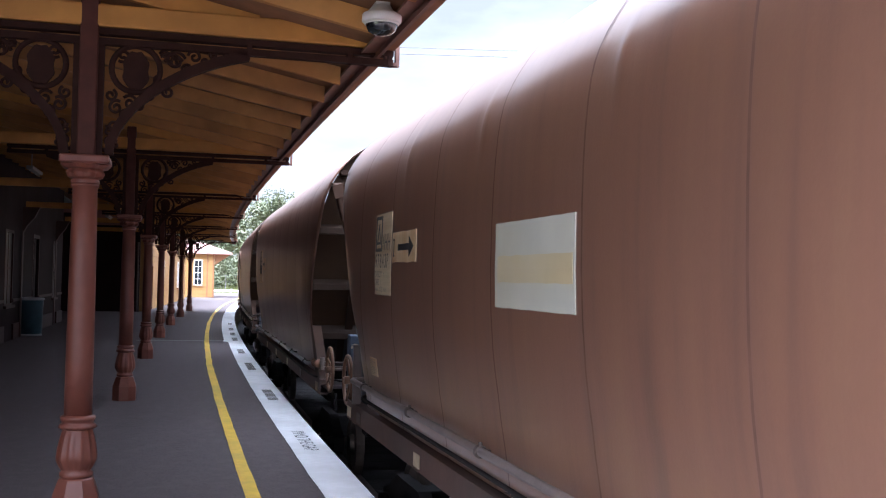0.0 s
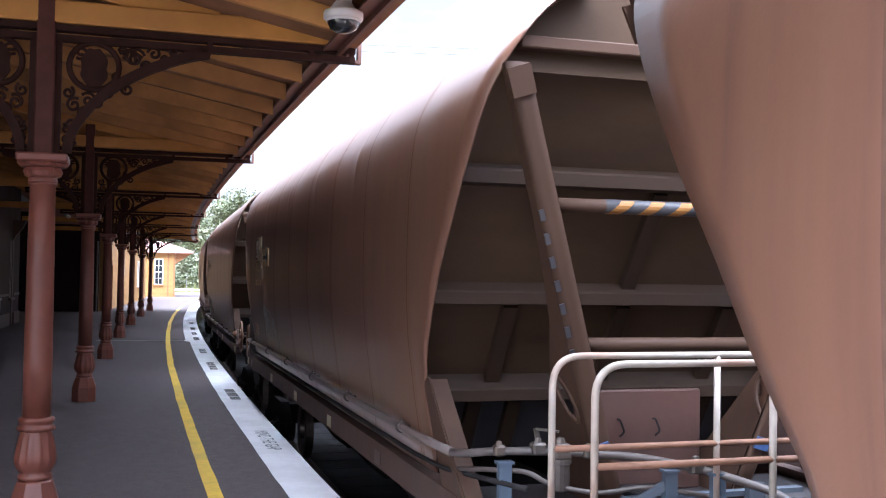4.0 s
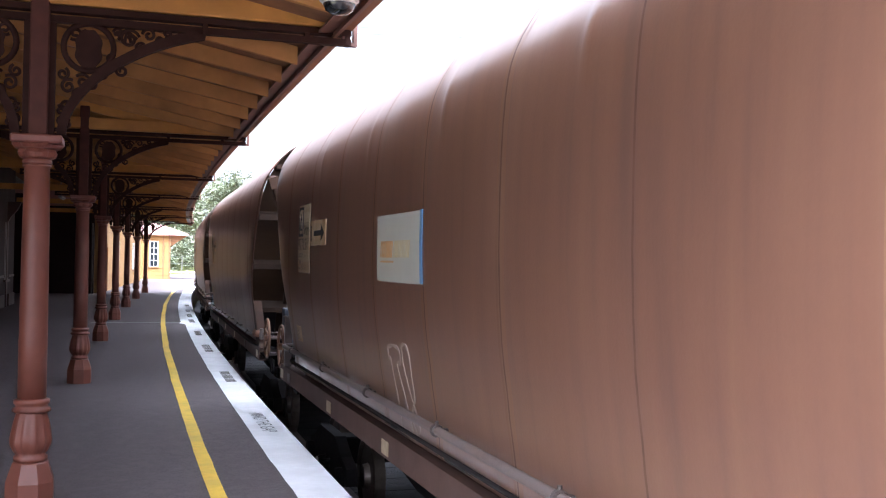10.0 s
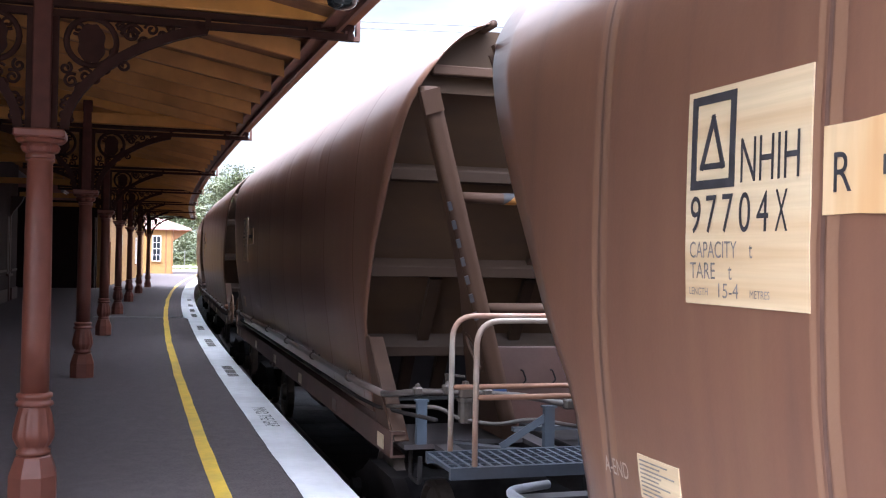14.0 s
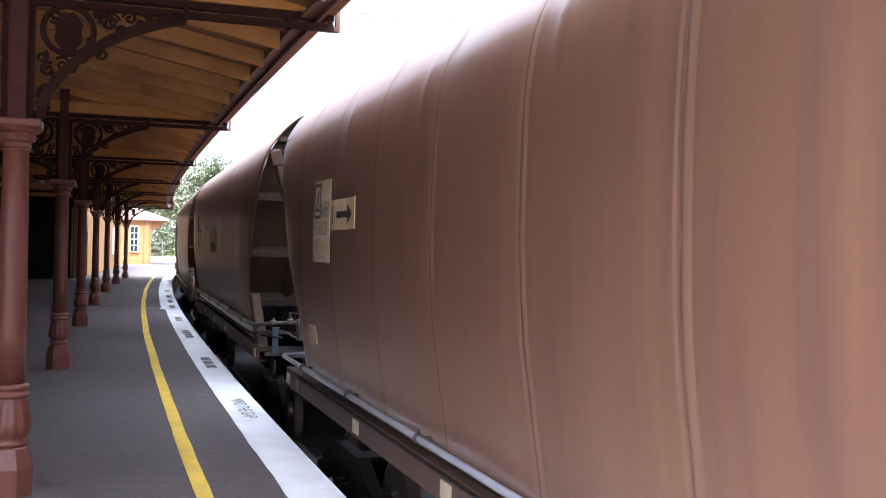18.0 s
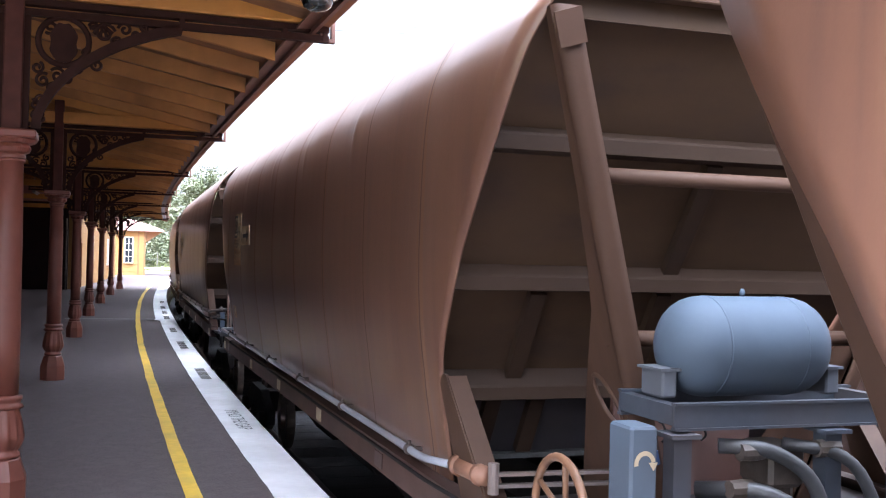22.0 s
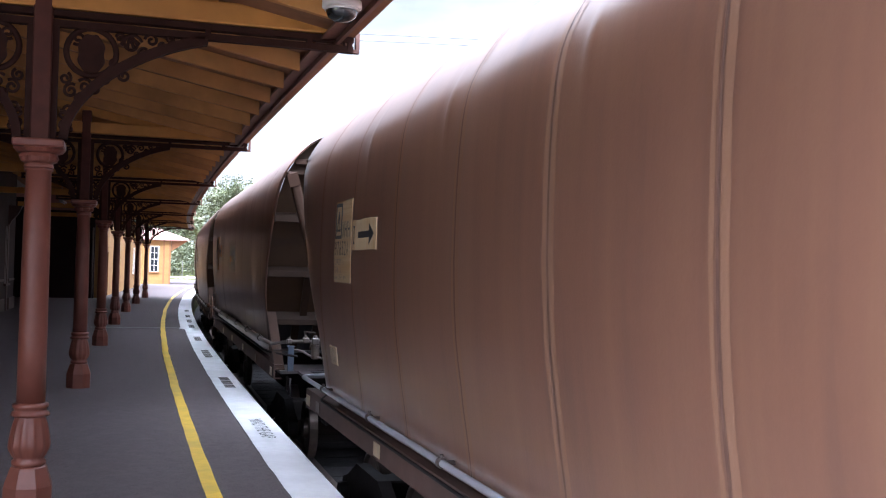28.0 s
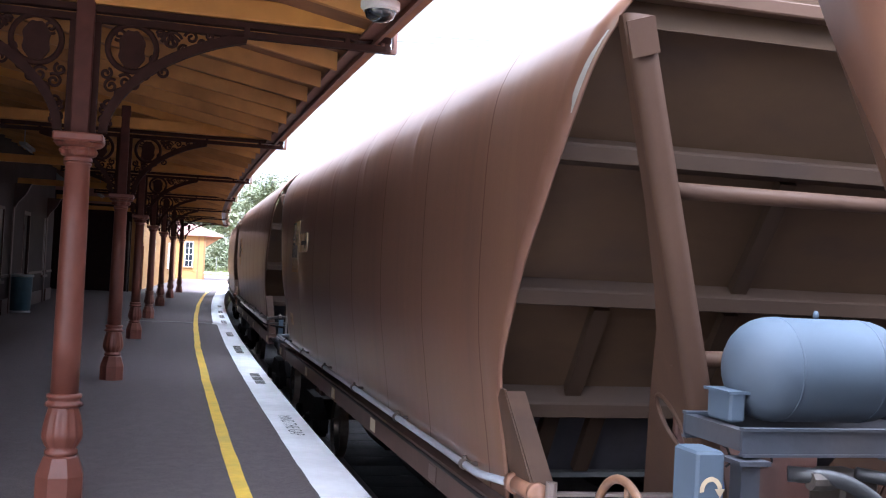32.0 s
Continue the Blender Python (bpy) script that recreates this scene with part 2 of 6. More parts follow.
M_CREAMARROW = mat("faded_cream_arrow", (0.40, 0.31, 0.21), 0.6, var=0.2, scale=12, bump=0)
M_INK = mat("black_lettering", (0.035, 0.033, 0.04), 0.5, var=0.3, scale=20, bump=0)
M_FADEINK = mat("faded_lettering", (0.20, 0.18, 0.17), 0.6, var=0.4, scale=40, bump=0)
M_SPRAY = mat("spray_paint", (0.30, 0.315, 0.325), 0.6, var=0.3, scale=6, bump=0, dirt=(0.24, 0.22, 0.20), dirt_amount=0.8)
M_SPRAYDIM = mat("faded_grey_spray", (0.26, 0.24, 0.22), 0.6, var=0.25, scale=6, bump=0, dirt=(0.18, 0.13, 0.105), dirt_amount=0.8)
M_SPRAYW = mat("white_spray", (0.38, 0.31, 0.27), 0.5, var=0.2, scale=10, bump=0)
M_RAIL_HAND = mat("worn_cream_paint", (0.42, 0.36, 0.31), 0.5, var=0.15, scale=8, dirt=(0.30, 0.13, 0.08), dirt_amount=0.9)
M_YELLOWMARK = mat("hazard_yellow", (0.26, 0.11, 0.025), 0.5, var=0.15, scale=8, bump=0)
M_BLUETAPE = mat("bright_blue_paint", (0.045, 0.085, 0.20), 0.5, var=0.15, scale=8, bump=0)

M_ASPHALT = mat("asphalt", (0.096, 0.074, 0.075), 0.85, var=0.34, scale=55, bump=0.6, dirt=(0.130, 0.102, 0.103), dirt_amount=0.7, bump_scale=220)
M_WHITELINE = mat("white_line", (0.83, 0.82, 0.83), 0.7, var=0.06, scale=9, bump=0.15, dirt=(0.62, 0.60, 0.60), dirt_amount=0.5, bump_scale=120)
M_YELLOWLINE = mat("yellow_line", (0.78, 0.50, 0.055), 0.65, var=0.1, scale=11, bump=0.15, dirt=(0.50, 0.36, 0.10), dirt_amount=0.5, bump_scale=120)
M_CONCRETE = mat("concrete", (0.21, 0.20, 0.19), 0.85, var=0.2, scale=14, bump=0.3)
M_BRICKDARK = mat("dark_brick", (0.10, 0.06, 0.05), 0.85, var=0.3, scale=9, bump=0.4)
M_IRON = mat("oxide_red_iron", (0.20, 0.064, 0.043), 0.42, var=0.12, scale=7, bump=0.08, dirt=(0.12, 0.038, 0.03), dirt_amount=0.5)
# post iron darkened for brackets and upper posts that the awning shades
M_IRONDARK = mat("shaded_brown_iron", (0.082, 0.027, 0.020), 0.65, spec=0.25, var=0.2, scale=9, bump=0.1)
M_IRONBLACK = mat("shaded_dark_iron", (0.034, 0.014, 0.011), 0.75, spec=0.12, var=0.25, scale=9, bump=0.1)
M_OCHRE = mat("ochre_timber", (0.60, 0.285, 0.065), 0.6, var=0.14, scale=5, stretch=(1, 0.2, 1), bump=0.12, dirt=(0.30, 0.12, 0.03), dirt_amount=0.5)
M_RAFTER = mat("brown_rafter_timber", (0.50, 0.245, 0.075), 0.65, var=0.16, scale=5, stretch=(1, 0.2, 1), bump=0.12, dirt=(0.18, 0.08, 0.03), dirt_amount=0.6)
M_SOFFIT = mat("brown_roof_lining", (0.25, 0.12, 0.06), 0.75, var=0.2, scale=6, bump=0.1)
M_FASCIA = mat("oxide_fascia", (0.13, 0.052, 0.036), 0.5, var=0.15, scale=6)
# station paint taken near black: the awning's shade is in the colour
M_WALLBROWN = mat("shaded_brown_wall", (0.024, 0.013, 0.013), 0.7, spec=0.2, var=0.18, scale=4, bump=0.1)
M_DOORDARK = mat("shaded_door_brown", (0.026, 0.014, 0.013), 0.6, spec=0.25, var=0.2, scale=5)
M_TRIM = mat("brown_trim", (0.062, 0.030, 0.025), 0.55, var=0.15, scale=6)
M_BOARD = mat("yellow_weatherboard", (0.36, 0.19, 0.060), 0.65, var=0.08, scale=4, bump=0.08, dirt=(0.29, 0.15, 0.05), dirt_amount=0.4)
M_BOARDTRIM = mat("brown_board_trim", (0.30, 0.13, 0.055), 0.6, var=0.15, scale=6)
M_WINWHITE = mat("white_window_paint", (0.75, 0.72, 0.66), 0.55, var=0.05, scale=6, bump=0.03)
M_ROOFRED = mat("faded_red_roof", (0.40, 0.20, 0.17), 0.6, var=0.12, scale=5, dirt=(0.42, 0.30, 0.27), dirt_amount=0.5)
M_SHEET = mat("galvanised_sheet", (0.34, 0.35, 0.36), 0.5, metal=0.3, var=0.2, scale=4)
M_BIN = mat("blue_green_bin", (0.03, 0.075, 0.10), 0.45, var=0.2, scale=5)
M_GRASS = mat("dry_grass", (0.17, 0.17, 0.055), 0.9, var=0.35, scale=1.5, bump=0.6, dirt=(0.28, 0.24, 0.10), dirt_amount=0.8)
M_EARTH = mat("bare_earth", (0.115, 0.085, 0.065), 0.9, var=0.3, scale=2, bump=0.5, dirt=(0.08, 0.062, 0.05), dirt_amount=0.6)
M_BLADE = mat("grass_blades", (0.16, 0.18, 0.055), 0.8, var=0.3, scale=2, bump=0)
M_LEAF = mat("gum_leaves", (0.120, 0.138, 0.075), 0.6, var=0.45, scale=1.2, bump=0, dirt=(0.19, 0.19, 0.115), dirt_amount=0.8)
M_BARK = mat("pale_bark", (0.30, 0.25, 0.20), 0.85, var=0.3, scale=3, bump=0.4)
# ballast and sleepers near black: shade under the wagons put into their colour
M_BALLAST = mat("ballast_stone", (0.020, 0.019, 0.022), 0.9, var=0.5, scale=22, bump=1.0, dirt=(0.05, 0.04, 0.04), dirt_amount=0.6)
M_STEEL = mat("rail_steel", (0.20, 0.16, 0.14), 0.4, metal=0.8, var=0.2, scale=10)
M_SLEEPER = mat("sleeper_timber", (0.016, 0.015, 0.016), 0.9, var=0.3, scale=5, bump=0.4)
M_CAMWHITE = mat("camera_white", (0.62, 0.60, 0.60), 0.4, var=0.04, scale=6, bump=0)
M_FENCE = mat("white_fence", (0.7, 0.7, 0.68), 0.6, var=0.06, scale=6, bump=0)
M_WIRE = mat("grey_wire", (0.10, 0.10, 0.11), 0.6, var=0.1, bump=0)
M_DUSTYGLASS = mat("dusty_dark_glass", (0.016, 0.014, 0.014), 0.35, var=0.2, bump=0, spec=0.15)
M_GLASS = mat("dark_glass", (0.02, 0.025, 0.03), 0.06, var=0.1, bump=0, spec=0.8)
M_COAL = mat("coal_dust", (0.03, 0.03, 0.03), 0.8, var=0.4, scale=10, bump=0.6)


# ---- mesh builders ----
def part(name, bm, material, parent=None, label="", smooth=False):
    me = bpy.data.meshes.new(name)
    if smooth:
        for f in bm.faces:
            f.smooth = True
    bm.normal_update()
    bm.to_mesh(me)
    bm.free()
    me.materials.append(material)
    ob = new(name, me)
    ob.parent = parent
    if label:
        ob["label"] = label
    return ob


def share(src, name, parent, m=None):
    """Another object on the same mesh."""
    ob = new(name, src.data)
    ob.parent = parent
    if m is not None:
        ob.matrix_basis = m
    return ob


def hexa(bm, low, high):
    """A solid from four lower and four upper corners, both in the same turning order."""
    v = [bm.verts.new(p) for p in (*low, *high)]
    for q in ((3, 2, 1, 0), (4, 5, 6, 7), (0, 1, 5, 4), (1, 2, 6, 5), (2, 3, 7, 6), (3, 0, 4, 7)):
        bm.faces.new([v[i] for i in q])
    return v


def box(bm, x0, x1, y0, y1, z0, z1, chamfer=0.0):
    if not chamfer:
        return hexa(bm, ((x0, y0, z0), (x1, y0, z0), (x1, y1, z0), (x0, y1, z0)), ((x0, y0, z1), (x1, y0, z1), (x1, y1, z1), (x0, y1, z1)))
    c = chamfer
    ring = lambda i, z: [(x0 + i, y0 + c + i, z), (x0 + c + i, y0 + i, z), (x1 - c - i, y0 + i, z), (x1 - i, y0 + c + i, z), (x1 - i, y1 - c - i, z), (x1 - c - i, y1 - i, z), (x0 + c + i, y1 - i, z), (x0 + i, y1 - c - i, z)]
    rings = [[bm.verts.new(p) for p in ring(i, z)] for i, z in ((c * 0.7, z0), (0, z0 + c), (0, z1 - c), (c * 0.7, z1))]
    for a, b in zip(rings, rings[1:]):
        for k in range(8):
            bm.faces.new((a[k], a[(k + 1) % 8], b[(k + 1) % 8], b[k]))
    bm.faces.new(rings[0][::-1])
    bm.faces.new(rings[-1])


def bar(bm, p, q, w, h, up=(0, 0, 1)):
    """A straight bar of w by h from p to q; h runs along up."""
    p, q, up = Vector(p), Vector(q), Vector(up)
    d = (q - p).normalized()
    side = d.cross(up).normalized() * (w / 2)
    top = side.normalized().cross(d).normalized() * (h / 2)
    hexa(bm, [p - side - top, p + side - top, q + side - top, q - side - top], [p - side + top, p + side + top, q + side + top, q - side + top])


def tube(bm, pts, r, n=8, closed=False):
    """A round tube along a line of points."""
    pts = [Vector(p) for p in pts]
    rings, ref = [], None
    last = len(pts) - 1
    for i, p in enumerate(pts):
        a = pts[i - 1] if i or closed else p
        b = pts[(i + 1) % len(pts)] if i < last or closed else p
        d = (b - a).normalized()
        if ref is None:
            ref = d.orthogonal().normalized()
        ref = (ref - d * ref.dot(d)).normalized()
        s = d.cross(ref)
        rr = r[i] if isinstance(r, (list, tuple)) else r
        rings.append([bm.verts.new(p + (ref * math.cos(2 * math.pi * k / n) + s * math.sin(2 * math.pi * k / n)) * rr) for k in range(n)])
    pairs = list(zip(rings, rings[1:])) + ([(rings[-1], rings[0])] if closed else [])
    for a, b in pairs:
        for k in range(n):
            bm.faces.new((a[k], a[(k + 1) % n], b[(k + 1) % n], b[k]))
    if not closed:
        bm.faces.new(rings[0][::-1])
        bm.faces.new(rings[-1])


def bent(pts, r=0.08, n=5):
    """A line of points with its corners rounded."""
    pts = [Vector(p) for p in pts]
    out = [pts[0]]
    for a, b, c in zip(pts, pts[1:], pts[2:]):
        u, w = (a - b), (c - b)
        k = min(r, u.length * 0.45, w.length * 0.45)
        s, e = b + u.normalized() * k, b + w.normalized() * k
        for i in range(n + 1):
            t = i / n
            out.append(s * (1 - t) ** 2 + b * 2 * t * (1 - t) + e * t * t)
    return out + [pts[-1]]


def lathe(bm, prof, n=20, at=(0, 0, 0), axis="z", wave=None):
    """A turned solid from (radius, height) pairs."""
    at = Vector(at)
    rings = []
    for r, h in prof:
        ring = []
        for k in range(n):
            a = 2 * math.pi * (k + 0.5) / n
            rr = r * (wave(a, h) if wave else 1)
            c, s = rr * math.cos(a), rr * math.sin(a)
            ring.append(bm.verts.new(at + Vector({"z": (c, s, h), "x": (h, c, s), "y": (s, h, c)}[axis])))
        rings.append(ring)
    for a, b in zip(rings, rings[1:]):
        for k in range(n):
            bm.faces.new((a[k], a[(k + 1) % n], b[(k + 1) % n], b[k]))
    bm.faces.new(rings[0][::-1])
    bm.faces.new(rings[-1])


def prism(bm, outline, place, d0, d1):
    """An outline of (u, v) pairs given depth; place(u, v, d) puts it in space."""
    a = [bm.verts.new(place(u, v, d0)) for u, v in outline]
    b = [bm.verts.new(place(u, v, d1)) for u, v in outline]
    n = len(a)
    for k in range(n):
        bm.faces.new((a[k], a[(k + 1) % n], b[(k + 1) % n], b[k]))
    bm.faces.new(a[::-1])
    bm.faces.new(b)


def grid(bm, rows):
    """A sheet over rows of points."""
    vs = [[bm.verts.new(p) for p in r] for r in rows]
    for a, b in zip(vs, vs[1:]):
        for k in range(len(a) - 1):
            bm.faces.new((a[k], a[k + 1], b[k + 1], b[k]))
    return vs


def slab(bm, rows, thick):
    """A sheet with thickness: rows of points, thickened along thick."""
    thick = Vector(thick)
    a = grid(bm, rows)
    b = [[bm.verts.new(v.co + thick) for v in r] for r in a]
    for r, q in zip(b, b[1:]):
        for k in range(len(r) - 1):
            bm.faces.new((r[k], q[k], q[k + 1], r[k + 1]))
    rim = a[0] + [r[-1] for r in a[1:]] + a[-1][-2::-1] + [r[0] for r in a[-2:0:-1]]
    rib = b[0] + [r[-1] for r in b[1:]] + b[-1][-2::-1] + [r[0] for r in b[-2:0:-1]]
    m = len(rim)
    for k in range(m):
        bm.faces.new((rim[k], rib[k], rib[(k + 1) % m], rim[(k + 1) % m]))


TEXTS = {}


def set_text(text):
    """The outline of a word in the built-in font, made once."""
    cu = bpy.data.curves.new("lettering", "FONT")
    cu.body, cu.size = text, 1.0
    ob = bpy.data.objects.new("lettering", cu)
    scene.collection.objects.link(ob)
    TEXTS[text] = bpy.data.meshes.new_from_object(ob.evaluated_get(bpy.context.evaluated_depsgraph_get()))
    bpy.data.objects.remove(ob)
    bpy.data.curves.remove(cu)


CODES = {0: "97843P", 2: "97701E", 3: "97702N", 4: "97703W", 5: "97704X", 6: "97681P", 7: "97682B", 8: "97683K", 9: "97684T", 10: "97651Y", 11: "97652A", 12: "97653J"}
for _w in (*sorted(set("".join(CODES.values()))), "NHIH", "CAPACITY    t", "TARE    t", "LENGTH", "METRES", "15-3", "15-4", "I", "L", "R", "A-END", "MIND THE GAP", "STAND"):
    set_text(_w)


def letters(text, height, width, place):
    """A bmesh of flat lettering, height tall and width long; place(u, v) puts its points in space."""
    bm = bmesh.new()
    bm.from_mesh(TEXTS[text])
    xs, ys = [v.co.x for v in bm.verts], [v.co.y for v in bm.verts]
    x0, y0, fx, fy = min(xs), min(ys), width / max(1e-6, max(xs) - min(xs)), height / max(1e-6, max(ys) - min(ys))
    for v in bm.verts:
        v.co = place((v.co.x - x0) * fx, (v.co.y - y0) * fy)
    return bm


# ---- ground, track bed and platform ----
def ground():
    bm = bmesh.new()
    box(bm, -900, 900, -900, 1500, -2.2, -1.45)
    tagged(part("ground", bm, M_GRASS), "dry grassy ground around the railway", "ground", kind="structure")
    bm = bmesh.new()
    rows = []
    for i in range(-30, 75):
        s = i * 3.0
        rows.append([track(s, lat, z) for lat, z in ((1.50, -1.6), (1.50, -0.995), (0, -0.988), (-1.6, -0.995), (-2.6, -1.5))])
    grid(bm, rows)
    tagged(part("track_bed", bm, M_BALLAST), "stone ballast coloured near black for the shade beneath wagons", "track bed", kind="structure")
    for lat in (0.7175, -0.7175):
        bm = bmesh.new()
        rows = [[track(i * 3.0, lat + dx, z) for dx, z in ((-0.07, -0.99), (-0.012, -0.96), (-0.012, -0.90), (-0.036, -0.89), (-0.036, -0.852), (0.036, -0.852), (0.036, -0.89), (0.012, -0.90), (0.012, -0.96), (0.07, -0.99))] for i in range(-30, 75)]
        grid(bm, rows)
        tagged(part("rail", bm, M_STEEL), "worn steel running rail on dark sleepers", "rail", "running rails", kind="structure")
    first = None
    bed = tagged(new("sleepers"), "timber sleepers coloured near black for the shade beneath wagons", "sleepers", kind="structure")
    for i in range(-12, 150):
        s = i * 0.68
        if first is None:
            bm = bmesh.new()
            box(bm, -1.2, 1.2, -0.11, 0.11, -0.16, 0, 0.01)
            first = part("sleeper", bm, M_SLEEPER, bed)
            ob = first
        else:
            ob = share(first, "sleeper", bed)
        p = track(s, 0, -0.985)
        ob.matrix_basis = pose(p.x, p.y, p.z, 0, 0, -math.degrees(s / RT))


def cutting():
    """Unseen bank and wall added on the far side of the track to block low light."""
    bm = bmesh.new()
    rows = []
    for i in range(-20, 70):
        row = []
        for k, (lat, z) in enumerate(((-2.4, -1.46), (-3.2, -1.3), (-4.2, -0.6), (-5.4, 0.9), (-7.0, 2.6), (-9.5, 4.2), (-14, 5.2), (-24, 5.6))):
            p = track(i * 2.4, lat + 0.5 * noise.noise((i * 0.4, k, 1)), z + (0.35 * noise.noise((i * 0.5, k * 0.7, 4)) if k > 1 else 0))
            row.append(p)
        rows.append(row)
    grid(bm, rows)
    tagged(part("cutting_bank", bm, M_EARTH, smooth=True), "unseen earth bank added to block low light", "bank", kind="structure")
    # wall added out of view to keep light from under the wagons
    bm = bmesh.new()
    slab(bm, [[track(i * 3.0, -2.05, -1.6), track(i * 3.0, -2.05, 1.3)] for i in range(-12, 42)], (0.25, 0, 0))
    tagged(part("wall_retaining", bm, M_BRICKDARK), "unseen brick wall added to keep light from under the wagons", "wall", kind="structure")


def wob(s, k, amp):
    return amp * noise.noise((s * 1.3, k, 0)) + amp * 0.5 * noise.noise((s * 5.0, k + 7, 0))


def white_back(s):
    """How far the white paint reaches in from the edge."""
    return 0.41 + (0.10 if s > 29.6 else 0.0)


def platform():
    bm = bmesh.new()
    rows = [[edge(i * 2.0, lat, 0.0 - 0.004 * max(0, lat - 2)) for lat in (0.30, 1.0, 2.4, 4.0, 7.0, 14.0)] for i in range(-16, 57)]
    grid(bm, rows)
    tagged(part("platform", bm, M_ASPHALT), "worn dark asphalt station platform", "platform", kind="structure")
    # edge slabs with the white paint
    coping = tagged(new("coping"), "white painted concrete coping along the platform edge", "coping", kind="structure")
    ds = 1.20
    for i in range(-14, 92):
        s0, s1 = i * ds + 0.004, (i + 1) * ds - 0.004
        bm = bmesh.new()
        top = [[edge(s, lat, 0.004) for lat in (0.0, 0.31)] for s in (s0, (s0 + s1) / 2, s1)]
        slab(bm, top, (0, 0, -0.16))
        part("slab", bm, M_CONCRETE, coping)
    bm = bmesh.new()
    rows = []
    for i in range(-56, 372):
        s = i * 0.3
        b = white_back(s) + wob(s, 3, 0.012)
        if 28.9 < s < 29.7:
            b += 0.14
        rows.append([edge(s, 0.001 + max(0, wob(s, 1, 0.004)), 0.008), edge(s, b * 0.5, 0.008), edge(s, b, 0.008)])
    slab(bm, rows, (0, 0, -0.003))
    tagged(part("white_edge_line", bm, M_WHITELINE), "broad worn white line painted along the platform edge", "platform line", kind="structure")
    bm = bmesh.new()
    rows = []
    for i in range(-56, 372):
        s = i * 0.3
        m = 0.988 + wob(s * 0.2, 9, 0.016)
        rows.append([edge(s, m - 0.062 + wob(s, 5, 0.008), 0.006), edge(s, m + 0.062 + wob(s, 6, 0.008), 0.006)])
    slab(bm, rows, (0, 0, -0.004))
    tagged(part("yellow_safety_line", bm, M_YELLOWLINE), "hand-painted yellow safety line on the asphalt", "platform line", kind="structure")
    bm = bmesh.new()
    slab(bm, [[edge(s, lat, 0.005) for lat in (0.52, 1.2, 2.0, 2.9)] for s in (29.25, 29.55)], (0, 0, -0.004))
    tagged(part("concrete_joint", bm, M_CONCRETE), "pale concrete strip across the asphalt platform", "joint strip", kind="structure")
    bm = bmesh.new()
    rows = [[edge(i * 2.0, 0.06, -0.15), edge(i * 2.0, 0.06, -1.6), edge(i * 2.0, 0.3, -1.6)] for i in range(-16, 57)]
    grid(bm, rows)
    tagged(part("platform_face", bm, M_BRICKDARK), "dark brick face under the platform edge", "wall", kind="structure")
    bm = bmesh.new()
    box(bm, -12, 9.6, 112.6, 112.9, -1.5, 0.0)
    tagged(part("platform_end", bm, M_CONCRETE), "concrete end of the platform", "wall", kind="structure")
    # painted words read by someone facing the track
    def stencil(s, text, length, lat, height):
        def place(u, v):
            return edge(s - u, lat - v, 0.0125)
        return letters(text, height, length, place)
    for s, text, length in ((12.15, "MIND THE GAP", 1.35), (6.75, "STAND", 0.7)):
        tagged(part("edge_lettering", stencil(s, text, length, 0.28, 0.15), M_INK), "black stencilled words on the white platform edge", "lettering", kind="structure")
    for k, s in enumerate((16.7, 21.9, 25.9, 30.8, 33.6, 36.5, 40.5)):
        bm = bmesh.new()
        rnd = random.Random(k)
        u = 0.0
        while u < 1.35:
            # bars of the size of the letters, in short words
            for _ in range(rnd.choice((3, 4, 4))):
                w = rnd.uniform(0.030, 0.042)
                for a, b in ((0.0, w), (w + 0.020, 2 * w + 0.010)):
                    slab(bm, [[edge(s - u - a, 0.275, 0.0115), edge(s - u - a, 0.125, 0.0115)], [edge(s - u - b, 0.275, 0.0115), edge(s - u - b, 0.125, 0.0115)]], (0, 0, -0.002))
                u += 2 * w + 0.042
            u += 0.07
        tagged(part("edge_lettering", bm, M_FADEINK), "worn unreadable stencilled words on the white edge", "lettering", kind="structure")


# ---- awning ----
POSTS = [7.93 + 7.63 * i for i in range(7)]
AWN_END = 55.2
AWN_START = 1.2


def rake(lat):
    """Underside of the rafters, which fall towards the track."""
    return 3.55 + 0.195 * (lat - 0.32)


